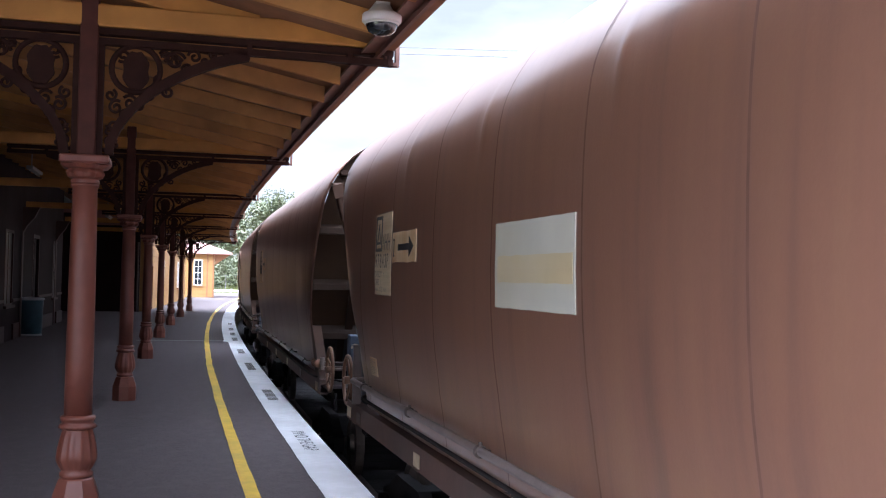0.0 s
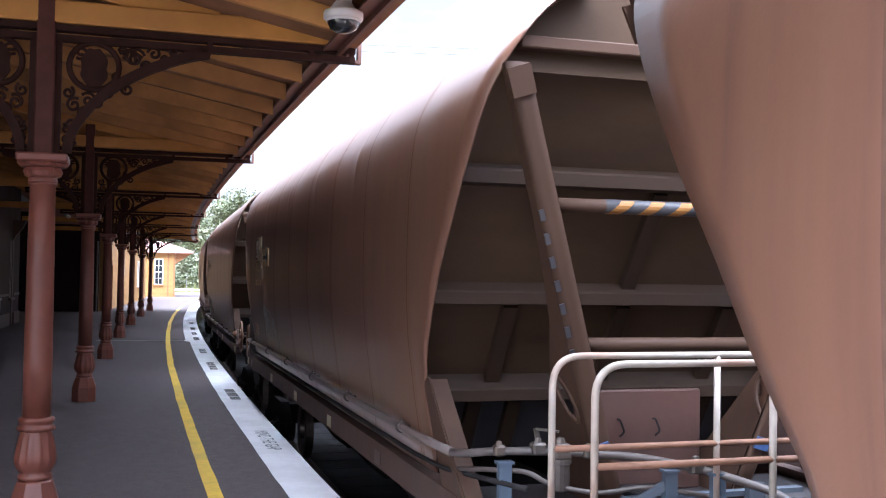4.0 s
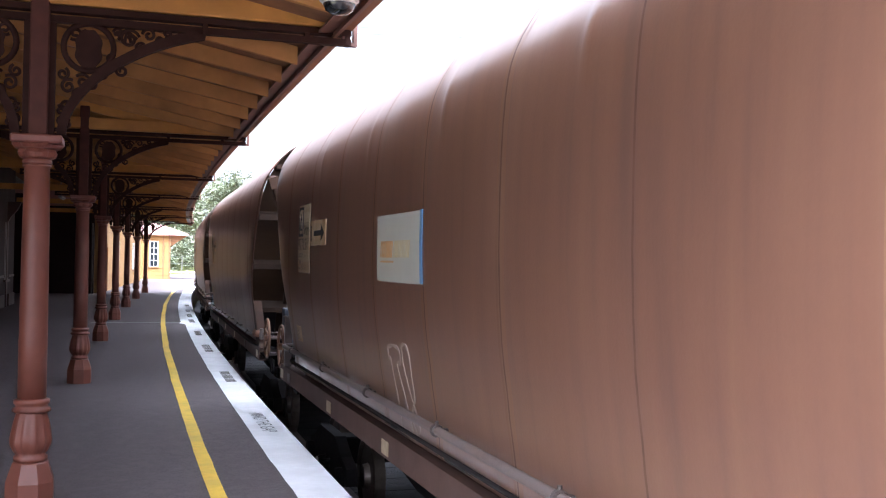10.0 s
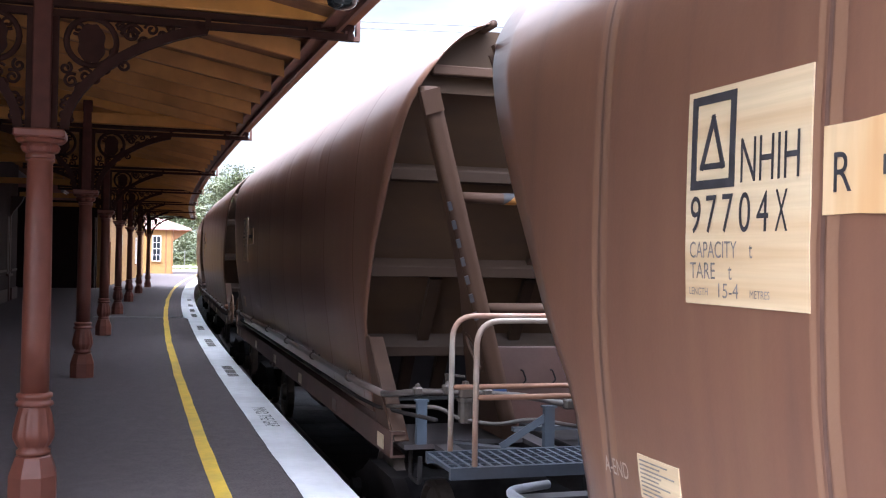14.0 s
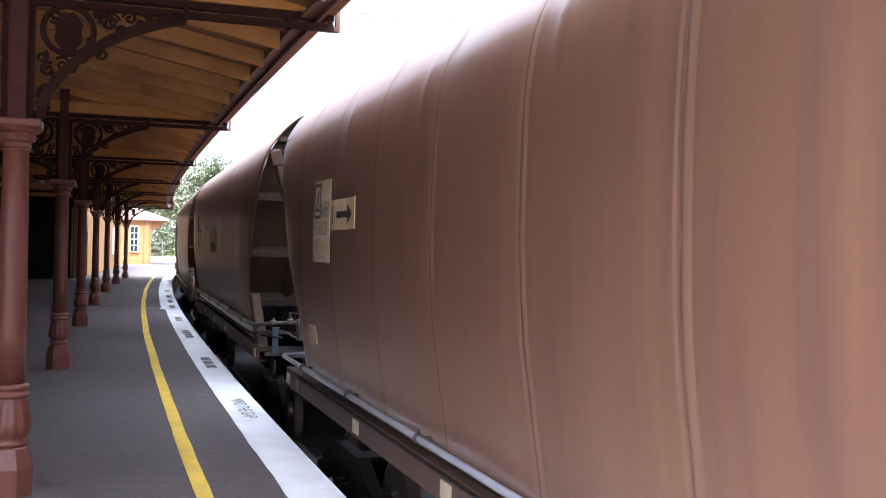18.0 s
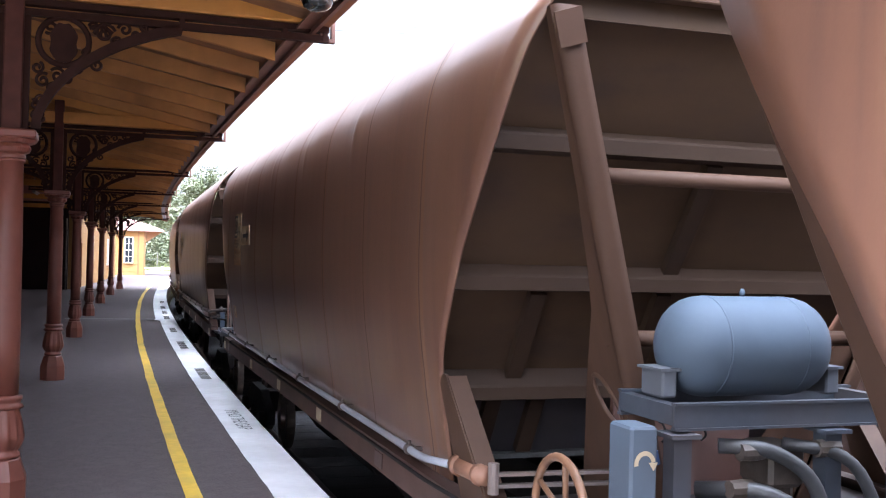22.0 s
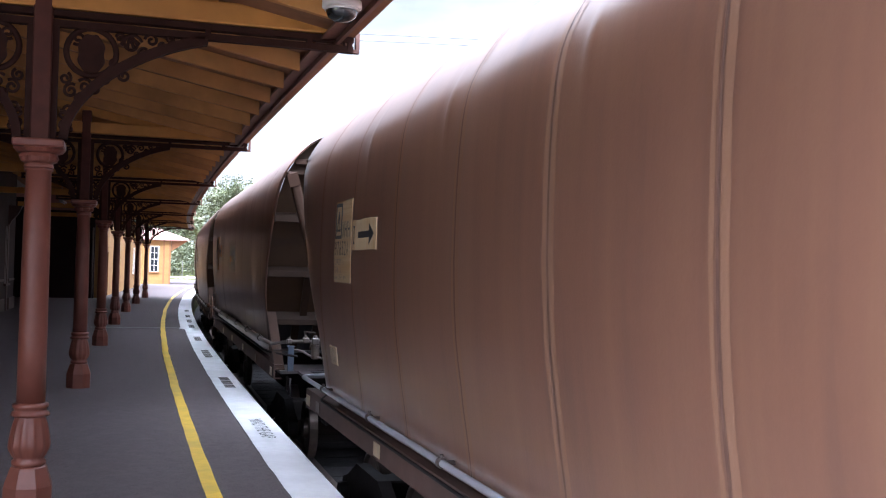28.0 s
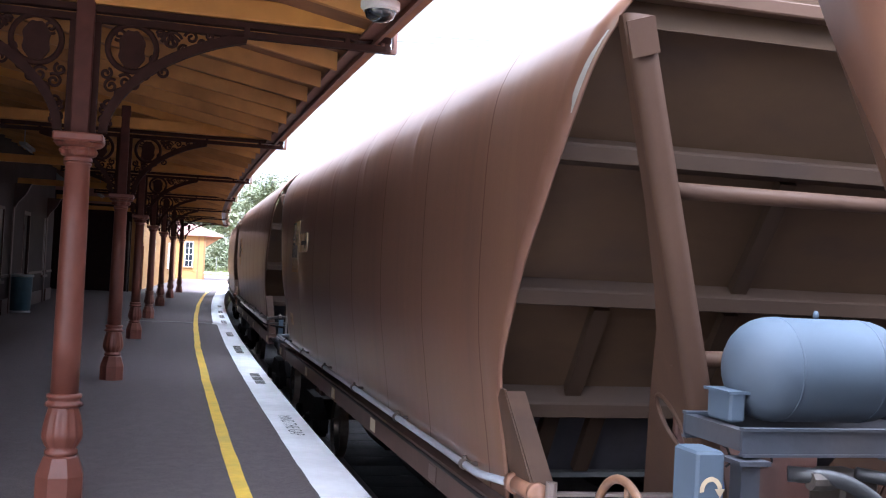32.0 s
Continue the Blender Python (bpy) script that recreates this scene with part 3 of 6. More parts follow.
def awning():
    roof = tagged(new("awning"), "timber and iron platform awning with ochre beams", "awning", kind="structure")
    def put(ob, s, z=0.0):
        p = edge(s, 0, z)
        ob.matrix_basis = pose(p.x, p.y, p.z, 0, 0, -math.degrees(s / RE0))
    beam = strut = plate = None
    for s in POSTS:
        if beam is None:
            bm = bmesh.new()
            box(bm, -6.1, -0.17, -0.065, 0.065, 0, 0.165, 0.012)
            beam = ob = part("beam", bm, M_OCHRE, roof)
            bm = bmesh.new()
            box(bm, -1.34, -1.24, -0.045, 0.045, 3.837, rake(1.29) + 0.06, 0.006)
            strut = ob2 = part("king_strut", bm, M_OCHRE, roof)
            bm = bmesh.new()
            slab(bm, [[Vector((-lat, dy, rake(lat))) for dy in (-0.03, 0.03)] for lat in (1.10, 3.5, 6.0)], (0, 0, 0.155))
            plate = ob3 = part("principal_rafter", bm, M_OCHRE, roof)
        else:
            ob, ob2, ob3 = (share(q, n, roof) for q, n in ((beam, "beam"), (strut, "king_strut"), (plate, "principal_rafter")))
        put(ob, s, 3.67)
        put(ob2, s)
        put(ob3, s)
    bm = bmesh.new()
    slab(bm, [[Vector((-lat, dy, rake(lat))) for dy in (-0.026, 0.026)] for lat in (0.31, 2.0, 4.0, 6.0)], (0, 0, 0.155))
    rafter = None
    for s0 in [POSTS[0] - 15.26, POSTS[0] - 7.63] + POSTS:
        for i in range(1, 8):
            s = s0 + 7.63 * i / 8
            if s > AWN_END or s < AWN_START + 0.3:
                continue
            if rafter is None:
                rafter = ob = part("rafter", bm, M_RAFTER, roof)
            else:
                ob = share(rafter, "rafter", roof)
            put(ob, s)
    n = 80
    ss = [AWN_START + (AWN_END - AWN_START) * i / n for i in range(n + 1)]
    bm = bmesh.new()
    slab(bm, [[edge(s, 0.16, 3.59), edge(s, 0.16, 3.80)] for s in ss], (-0.03, 0, 0))
    part("fascia", bm, M_FASCIA, roof)
    # flat board behind the gutter, on which the rafters end
    bm = bmesh.new()
    slab(bm, [[edge(s, 0.305, 3.62), edge(s, 0.165, 3.635)] for s in ss], (0, 0, 0.02))
    part("gutter_board", bm, M_FASCIA, roof)
    bm = bmesh.new()
    slab(bm, [[edge(s, lat, rake(lat) + 0.161) for lat in (0.04, 2.0, 4.0, 6.9, 8.6)] for s in ss], (0, 0, 0.03))
    part("lining", bm, M_SOFFIT, roof)
    # deep end board
    bm = bmesh.new()
    prism(bm, [(-6.1, rake(6.1) - 0.05), (-0.10, 3.50), (-0.10, 3.80), (-6.1, rake(6.1) + 0.28)], lambda u, v, d: Vector((u, d, v)), -0.02, 0.02)
    put(part("end_board", bm, M_FASCIA, roof), AWN_END)
    # unlit battens of tube lamps
    lamp = None
    for s in (11.0, 14.1, 20.2, 27.9, 35.5):
        if lamp is None:
            lamp = tagged(new("batten_light"), "grey tube light batten, unlit, under the awning", "ceiling light", "batten lights")
            bm = bmesh.new()
            box(bm, -0.06, 0.06, -0.62, 0.62, 0.03, 0.09, 0.01)
            part("tray", bm, M_SHEET, lamp)
            bm = bmesh.new()
            tube(bm, [(0, -0.6, 0.012), (0, 0.6, 0.012)], 0.016, 8)
            part("tube", bm, M_SHEET, lamp, smooth=True)
            bm = bmesh.new()
            box(bm, -0.008, 0.008, -0.4, -0.38, 0.088, 0.70)
            part("hanger", bm, M_SHEET, lamp)
            ob = lamp
        else:
            ob = copy_thing(lamp, Matrix())
        p = edge(s, 4.3, 3.67)
        ob.matrix_basis = pose(p.x, p.y, p.z, 0, 0, -math.degrees(s / RE0))


def spiral(cx, cz, r, turns, a0, sign=1, n=22):
    return [(cx + r * (1 - 0.8 * i / n) * math.cos(a0 + sign * turns * 2 * math.pi * i / n), 0, cz + r * (1 - 0.8 * i / n) * math.sin(a0 + sign * turns * 2 * math.pi * i / n)) for i in range(n + 1)]


def post_thing():
    post = tagged(new("awning_post"), "red-brown cast iron awning post with lacy brackets", "post", "awning posts")
    bm = bmesh.new()
    lathe(bm, [(0.175, 0.0), (0.175, 0.20), (0.165, 0.235), (0.13, 0.335), (0.12, 0.345)], 8)
    part("plinth", bm, M_IRON, post)
    bm = bmesh.new()
    lathe(bm, [(0.10, 0.34), (0.118, 0.355), (0.118, 0.38), (0.10, 0.395), (0.112, 0.42), (0.134, 0.47), (0.136, 0.50), (0.130, 0.55), (0.115, 0.63), (0.106, 0.69), (0.105, 0.70)], 40,
          wave=lambda a, h: 1 + (0.20 * abs(math.sin(a * 6)) - 0.11 if 0.41 < h < 0.66 else 0))
    part("bulb", bm, M_IRON, post, "fluted leaf bulb of cast iron", smooth=True)
    bm = bmesh.new()
    lathe(bm, [(0.105, 0.695), (0.128, 0.705), (0.128, 0.73), (0.112, 0.738), (0.112, 0.755), (0.124, 0.765), (0.124, 0.79), (0.098, 0.80)], 36,
          wave=lambda a, h: 1 + (0.07 * math.sin(a * 14) if h < 0.72 else 0))
    part("collar", bm, M_IRON, post, smooth=True)
    bm = bmesh.new()
    lathe(bm, [(0.099, 0.795), (0.099, 1.2), (0.094, 2.0), (0.088, 2.47), (0.100, 2.475), (0.100, 2.49), (0.088, 2.495)], 28)
    part("shaft", bm, M_IRON, post, smooth=True)
    bm = bmesh.new()
    lathe(bm, [(0.088, 2.49), (0.102, 2.50), (0.102, 2.515), (0.096, 2.53), (0.118, 2.545), (0.130, 2.575), (0.118, 2.60), (0.150, 2.61), (0.168, 2.632), (0.160, 2.645)], 48,
          wave=lambda a, h: 1 + (0.16 * abs(math.sin(a * 4)) - 0.06 if h > 2.54 else 0))
    box(bm, -0.175, 0.175, -0.175, 0.175, 2.64, 2.70, 0.012)
    part("capital", bm, M_IRON, post, "leafy square-topped capital")
    bm = bmesh.new()
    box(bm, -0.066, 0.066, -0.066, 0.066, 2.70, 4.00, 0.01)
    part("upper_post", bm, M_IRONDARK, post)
    for sx, reach in ((1, 2.30), (-1, 1.7)):
        bm = bmesh.new()
        outer = [(0.19 + 0.98 * (1 - math.cos(a)), 2.72 + 0.78 * (0.72 * math.sin(a) + 0.28 * (1 - math.cos(a)))) for a in [math.pi / 2 * i / 14 for i in range(15)]]
        w = 0.08
        inner = [(0.19 + w * 0.2 + 0.98 * (1 - math.cos(a)) - w * math.cos(a), 2.72 + 0.78 * (0.72 * math.sin(a) + 0.28 * (1 - math.cos(a))) + w * math.sin(a)) for a in [math.pi / 2 * i / 14 for i in range(15)]]
        loop = outer + inner[::-1]
        fr = [[bm.verts.new((sx * u, dd, v)) for u, v in loop] for dd in (-0.035, 0.035)]
        m = len(loop)
        for i in range(m):
            bm.faces.new((fr[0][i], fr[0][(i + 1) % m], fr[1][(i + 1) % m], fr[1][i]))
        for i in range(14):
            for q in fr:
                bm.faces.new((q[i], q[i + 1], q[m - 2 - i], q[m - 1 - i]))
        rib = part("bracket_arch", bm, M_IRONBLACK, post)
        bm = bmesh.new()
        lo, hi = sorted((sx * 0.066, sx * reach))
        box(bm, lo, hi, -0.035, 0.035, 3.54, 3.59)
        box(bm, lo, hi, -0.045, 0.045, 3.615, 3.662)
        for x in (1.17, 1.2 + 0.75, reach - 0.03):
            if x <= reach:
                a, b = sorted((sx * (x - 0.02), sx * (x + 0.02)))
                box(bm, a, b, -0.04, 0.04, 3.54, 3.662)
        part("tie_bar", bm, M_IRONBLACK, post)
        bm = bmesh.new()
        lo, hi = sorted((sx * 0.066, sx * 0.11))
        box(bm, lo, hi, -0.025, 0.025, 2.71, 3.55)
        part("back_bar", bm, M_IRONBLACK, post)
        bm = bmesh.new()
        mx, mz, mr = 0.335, 3.375, 0.175
        tube(bm, [(sx * (mx + mr * math.cos(a)), 0, mz + mr * math.sin(a)) for a in [2 * math.pi * i / 28 for i in range(28)]], 0.022, 6, True)
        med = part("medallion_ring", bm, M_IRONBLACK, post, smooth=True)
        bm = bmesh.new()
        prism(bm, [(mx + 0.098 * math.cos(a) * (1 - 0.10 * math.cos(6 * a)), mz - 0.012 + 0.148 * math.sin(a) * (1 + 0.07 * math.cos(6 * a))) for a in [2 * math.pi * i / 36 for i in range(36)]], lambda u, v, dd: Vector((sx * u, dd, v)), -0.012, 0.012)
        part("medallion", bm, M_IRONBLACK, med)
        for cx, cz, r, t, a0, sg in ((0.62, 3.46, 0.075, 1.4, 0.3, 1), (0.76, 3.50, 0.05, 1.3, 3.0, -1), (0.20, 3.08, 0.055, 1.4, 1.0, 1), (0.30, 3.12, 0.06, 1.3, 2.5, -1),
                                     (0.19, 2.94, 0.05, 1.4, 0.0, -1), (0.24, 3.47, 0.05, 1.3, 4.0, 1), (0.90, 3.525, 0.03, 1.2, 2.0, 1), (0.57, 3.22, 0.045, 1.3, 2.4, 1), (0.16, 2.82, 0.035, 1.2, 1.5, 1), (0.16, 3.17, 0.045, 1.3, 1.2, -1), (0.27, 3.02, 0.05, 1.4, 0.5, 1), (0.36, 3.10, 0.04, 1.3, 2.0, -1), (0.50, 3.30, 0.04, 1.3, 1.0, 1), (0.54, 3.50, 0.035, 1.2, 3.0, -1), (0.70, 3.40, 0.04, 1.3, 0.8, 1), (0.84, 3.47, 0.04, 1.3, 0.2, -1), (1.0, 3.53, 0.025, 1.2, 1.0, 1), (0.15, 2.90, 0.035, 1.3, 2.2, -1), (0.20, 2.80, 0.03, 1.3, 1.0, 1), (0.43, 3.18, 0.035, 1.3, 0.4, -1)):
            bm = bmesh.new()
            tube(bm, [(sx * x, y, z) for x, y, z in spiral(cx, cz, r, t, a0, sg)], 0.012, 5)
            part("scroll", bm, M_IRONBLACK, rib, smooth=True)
        for k in range(5):
            a = radians(205 + 28 * k)
            bm = bmesh.new()
            tube(bm, [(sx * 0.60, 0, 3.53), (sx * (0.60 + 0.10 * math.cos(a)), 0, 3.53 + 0.10 * math.sin(a))], [0.006, 0.016], 5)
            part("leaf", bm, M_IRONBLACK, rib, smooth=True)
    bm = bmesh.new()
    for x0, x1, z0, z1 in ((2.23, 2.35, 3.54, 3.57), (2.23, 2.35, 3.72, 3.75), (2.32, 2.35, 3.57, 3.72), (2.23, 2.25, 3.57, 3.72)):
        box(bm, x0, x1, -0.03, 0.03, z0, z1)
    part("end_loop", bm, M_FASCIA, post)
    return post


def posts():
    first = post_thing()
    for i, s in enumerate(POSTS):
        p = edge(s, 2.34)
        m = pose(p.x, p.y, 0, 0, 0, -math.degrees(s / RE0))
        if i:
            copy_thing(first, m)
        else:
            first.matrix_basis = m


def dome_camera():
    cctv = tagged(new("dome_camera"), "white dome security camera fixed to the awning beam", "camera")
    bm = bmesh.new()
    lathe(bm, [(0.04, 0.12), (0.075, 0.10), (0.105, 0.05), (0.16, 0.03), (0.168, 0.015), (0.168, -0.035), (0.15, -0.045), (0.12, -0.05)][::-1], 24)
    part("housing", bm, M_CAMWHITE, cctv, smooth=True)
    bm = bmesh.new()
    lathe(bm, [(0.02, -0.150), (0.07, -0.142), (0.115, -0.115), (0.138, -0.06), (0.13, -0.04)], 24)
    part("dome", bm, M_GLASS, cctv, "smoked clear dome", smooth=True)
    bm = bmesh.new()
    lathe(bm, [(0.143, -0.062), (0.148, -0.05), (0.14, -0.04)], 24)
    part("ring", bm, M_CAMWHITE, cctv, smooth=True)
    bm = bmesh.new()
    lathe(bm, [(0.045, 0.05), (0.045, 0.125)], 12)
    box(bm, -0.06, 0.06, -0.05, 0.34, 0.09, 0.13)
    part("mount", bm, M_CAMWHITE, cctv)
    p = edge(6.70, 0.385, 3.605)
    cctv.matrix_basis = pose(p.x, p.y, p.z) @ Matrix.Diagonal((0.8, 0.8, 0.8, 1))


# ---- buildings ----
def wall_run(name, pts, z0, z1, thick, material, label, openings=()):
    """A straight wall between two plan points with rectangular openings (start, end, sill, head) along it."""
    (x0, y0), (x1, y1) = pts
    d = Vector((x1 - x0, y1 - y0, 0))
    length = d.length
    d.normalize()
    nrm = Vector((-d.y, d.x, 0)) * thick
    bm = bmesh.new()
    def piece(a, b, lo, hi):
        p, q = Vector((x0, y0, 0)) + d * a, Vector((x0, y0, 0)) + d * b
        hexa(bm, [p + Vector((0, 0, lo)), q + Vector((0, 0, lo)), q + nrm + Vector((0, 0, lo)), p + nrm + Vector((0, 0, lo))],
             [p + Vector((0, 0, hi)), q + Vector((0, 0, hi)), q + nrm + Vector((0, 0, hi)), p + nrm + Vector((0, 0, hi))])
    at = 0.0
    for a, b, lo, hi in sorted(openings):
        piece(at, a, z0, z1)
        if lo > z0:
            piece(a, b, z0, lo)
        piece(a, b, hi, z1)
        at = b
    piece(at, length, z0, z1)
    ob = tagged(part(name, bm, material), label, "wall", kind="structure")
    turn = math.degrees(math.atan2(d.y, d.x))
    return ob, lambda a, off=0.0, z=0.0: Matrix.Translation(Vector((x0, y0, z)) + d * a + nrm.normalized() * off) @ pose(0, 0, 0, 0, 0, turn)


def panel_door(name, w, h, material, trim):
    d = new(name)
    bm = bmesh.new()
    box(bm, 0, w, 0.06, 0.10, 0, h)
    leaf = part("leaf", bm, material, d)
    for i, (z0, z1) in enumerate(((0.15, 0.85), (1.0, h - 0.65), (h - 0.5, h - 0.12))):
        for x0, x1 in ((0.10, w / 2 - 0.05), (w / 2 + 0.05, w - 0.10)):
            bm = bmesh.new()
            box(bm, x0, x1, 0.045, 0.062, z0, z1, 0.006)
            part("panel", bm, material, leaf)
    bm = bmesh.new()
    box(bm, -0.11, 0, -0.03, 0.06, 0, h + 0.11)
    box(bm, w, w + 0.11, -0.03, 0.06, 0, h + 0.11)
    box(bm, 0, w, -0.03, 0.06, h, h + 0.11)
    part("architrave", bm, trim, d)
    bm = bmesh.new()
    lathe(bm, [(0.012, 0), (0.028, -0.03), (0.02, -0.055)][::-1], 10, (w - 0.12, 0.045, 1.02), "y")
    part("knob", bm, M_BRASS, leaf)
    return d


def sash_window(name, w, h, material, trim=None, glass=None):
    d = new(name)
    bm = bmesh.new()
    for x0, x1, z0, z1 in ((-0.06, 0.02, -0.02, h + 0.06), (w - 0.02, w + 0.06, -0.02, h + 0.06), (0.02, w - 0.02, h - 0.02, h + 0.06), (0.02, w - 0.02, -0.02, 0.03)):
        box(bm, x0, x1, -0.03, 0.06, z0, z1)
    part("window_frame", bm, material, d)
    bm = bmesh.new()
    for i in range(1, 4):
        t = 0.05 if i == 2 else 0.03
        box(bm, 0.02, w - 0.02, 0.0, 0.035, h * i / 4 - t / 2, h * i / 4 + t / 2)
    box(bm, w / 2 - 0.018, w / 2 + 0.018, -0.002, 0.037, 0.03, h - 0.02)
    part("glazing_bars", bm, material, d)
    bm = bmesh.new()
    box(bm, -0.12, w + 0.12, -0.10, 0.05, -0.09, -0.02)
    part("window_sill", bm, trim or material, d)
    for i in range(4):
        for j in range(2):
            bm = bmesh.new()
            box(bm, 0.02 + j * (w / 2), w / 2 - 0.02 + j * (w / 2), 0.012, 0.018, h * i / 4 + 0.015, h * (i + 1) / 4 - 0.015)
            part("pane", bm, glass or M_GLASS, d)
    return d


def main_building():
    wx = lambda y: -4.85 + 1.55 * (y + 12) / 53
    ops = [(a + 1.7, b + 1.7, lo, hi) for a, b, lo, hi in ((3.5, 4.7, 0, 2.9), (9.8, 11.0, 0.9, 2.9), (16.7, 17.9, 0, 2.9), (21.9, 23.1, 0.9, 2.9), (26.9, 28.1, 0, 2.9), (31.7, 32.7, 0.9, 2.9))]
    ob, at = wall_run("wall_station", ((wx(4.8), 4.8), (wx(41), 41)), -0.05, 4.95, 0.35, M_WALLBROWN, "brown station wall, darkened for the shade under the awning", ops)
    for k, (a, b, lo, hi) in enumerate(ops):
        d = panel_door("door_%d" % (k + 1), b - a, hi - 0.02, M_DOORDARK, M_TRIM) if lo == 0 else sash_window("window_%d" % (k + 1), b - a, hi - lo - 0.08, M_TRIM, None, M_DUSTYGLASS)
        d.matrix_basis = at(a, 0.02, lo + (0.06 if lo else 0.0))
        # walls face the platform on their right-hand side
        tagged(d, "closed dark brown panelled door in the station wall" if lo == 0 else "dark sash window with brown frame", "door" if lo == 0 else "window", kind="structure")
    # plinth, dado and wall strips
    base = tagged(new("baseboard"), "brown painted plinth along the station wall", "plinth", kind="structure")
    at0 = 0.0
    for a, b, lo, hi in ops + [(36.3, 36.3, 0, 0)]:
        bm = bmesh.new()
        box(bm, at0 + 0.115, a - 0.115, -0.05, -0.003, 0, 0.42)
        ob2 = part("plinth_board", bm, M_TRIM, base)
        ob2.matrix_basis = at(0)
        bm = bmesh.new()
        box(bm, at0 + 0.115, a - 0.115, -0.03, -0.003, 1.02, 1.10)
        part("dado_rail", bm, M_TRIM, base).matrix_basis = at(0)
        at0 = b
    first = None
    for s in POSTS[:5]:
        a = s - 4.8
        if first is None:
            first = tagged(new("wall_bracket"), "brown carved corbel and pilaster on the station wall", "corbel", "wall corbels", kind="structure")
            bm = bmesh.new()
            box(bm, -0.13, 0.13, -0.075, -0.052, 0.0, 3.0, 0.008)
            part("pilaster", bm, M_TRIM, first)
            bm = bmesh.new()
            prism(bm, [(-0.05, 2.95), (-0.10, 2.98), (-0.16, 3.12), (-0.36, 3.36), (-0.50, 3.66), (-0.05, 3.66)], lambda u, v, d: Vector((d, u, v)), -0.09, 0.09)
            part("corbel", bm, M_TRIM, first)
            ob3 = first
        else:
            ob3 = copy_thing(first, Matrix())
        ob3.matrix_basis = at(a)
    # unseen roof added to stop skylight leaking onto the station wall
    bm = bmesh.new()
    box(bm, -16.0, -3.6, 4.5, 58.0, 4.97, 5.10)
    tagged(part("roof_station", bm, M_SHEET), "unseen iron roof added to stop skylight leaking in", "roof", kind="structure")
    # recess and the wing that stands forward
    # end wall added out of view, placed by the light it lets past
    wall_run("wall_gable", ((-16.0, 5.0), (-4.40, 5.0)), -0.05, 4.95, 0.3, M_WALLBROWN, "unseen end wall added to close the station")
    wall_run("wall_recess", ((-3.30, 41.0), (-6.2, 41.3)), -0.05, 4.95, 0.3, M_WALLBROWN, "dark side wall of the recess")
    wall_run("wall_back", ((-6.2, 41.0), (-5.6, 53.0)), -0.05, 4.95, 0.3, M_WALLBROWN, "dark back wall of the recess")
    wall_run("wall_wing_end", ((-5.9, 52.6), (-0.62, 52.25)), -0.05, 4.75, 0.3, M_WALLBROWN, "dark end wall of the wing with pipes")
    # unseen wall added behind the camera to block low sky light
    wall_run("wall_south", ((-16.0, -14.0), (1.6, -14.0)), -0.05, 4.8, 0.3, M_BRICKDARK, "unseen brick wall added to block low sky light")
    for k, (x, zt) in enumerate(((-0.95, 4.2), (-0.70, 3.4))):
        pipe = tagged(new("downpipe"), "pale painted downpipe on the wing wall", "pipe", "downpipes")
        bm = bmesh.new()
        tube(bm, bent([(x, 52.10, 0.0), (x, 52.10, zt - 0.2), (x, 52.2, zt)], 0.1), 0.045, 10)
        part("pipe", bm, M_CONCRETE, pipe, smooth=True)
        for z in (0.6, 1.7, 2.8):
            bm = bmesh.new()
            box(bm, x - 0.07, x + 0.07, 52.06, 52.2, z, z + 0.04)
            part("clip", bm, M_TRIM, pipe)


def weatherboards(owner, at, a0, a1, z0, z1, pitch=0.21, skip=()):
    """Lapped boards on a wall, each a board of its own."""
    z = z0
    while z < z1 - 0.02:
        hi = min(z + pitch, z1)
        spans = [(a0, a1)]
        for s0, s1, lo, hh in skip:
            if lo < hi and hh > z:
                spans = [q for a, b in spans for q in ((a, min(b, s0)), (max(a, s1), b)) if q[1] - q[0] > 0.02]
        for a, b in spans:
            bm = bmesh.new()
            hexa(bm, [(a, -0.035, z), (b, -0.035, z), (b, -0.002, z), (a, -0.002, z)], [(a, -0.010, hi - 0.002), (b, -0.010, hi - 0.002), (b, -0.002, hi - 0.002), (a, -0.002, hi - 0.002)])
            part("board", bm, M_BOARD, owner).matrix_basis = at(0)
        z += pitch


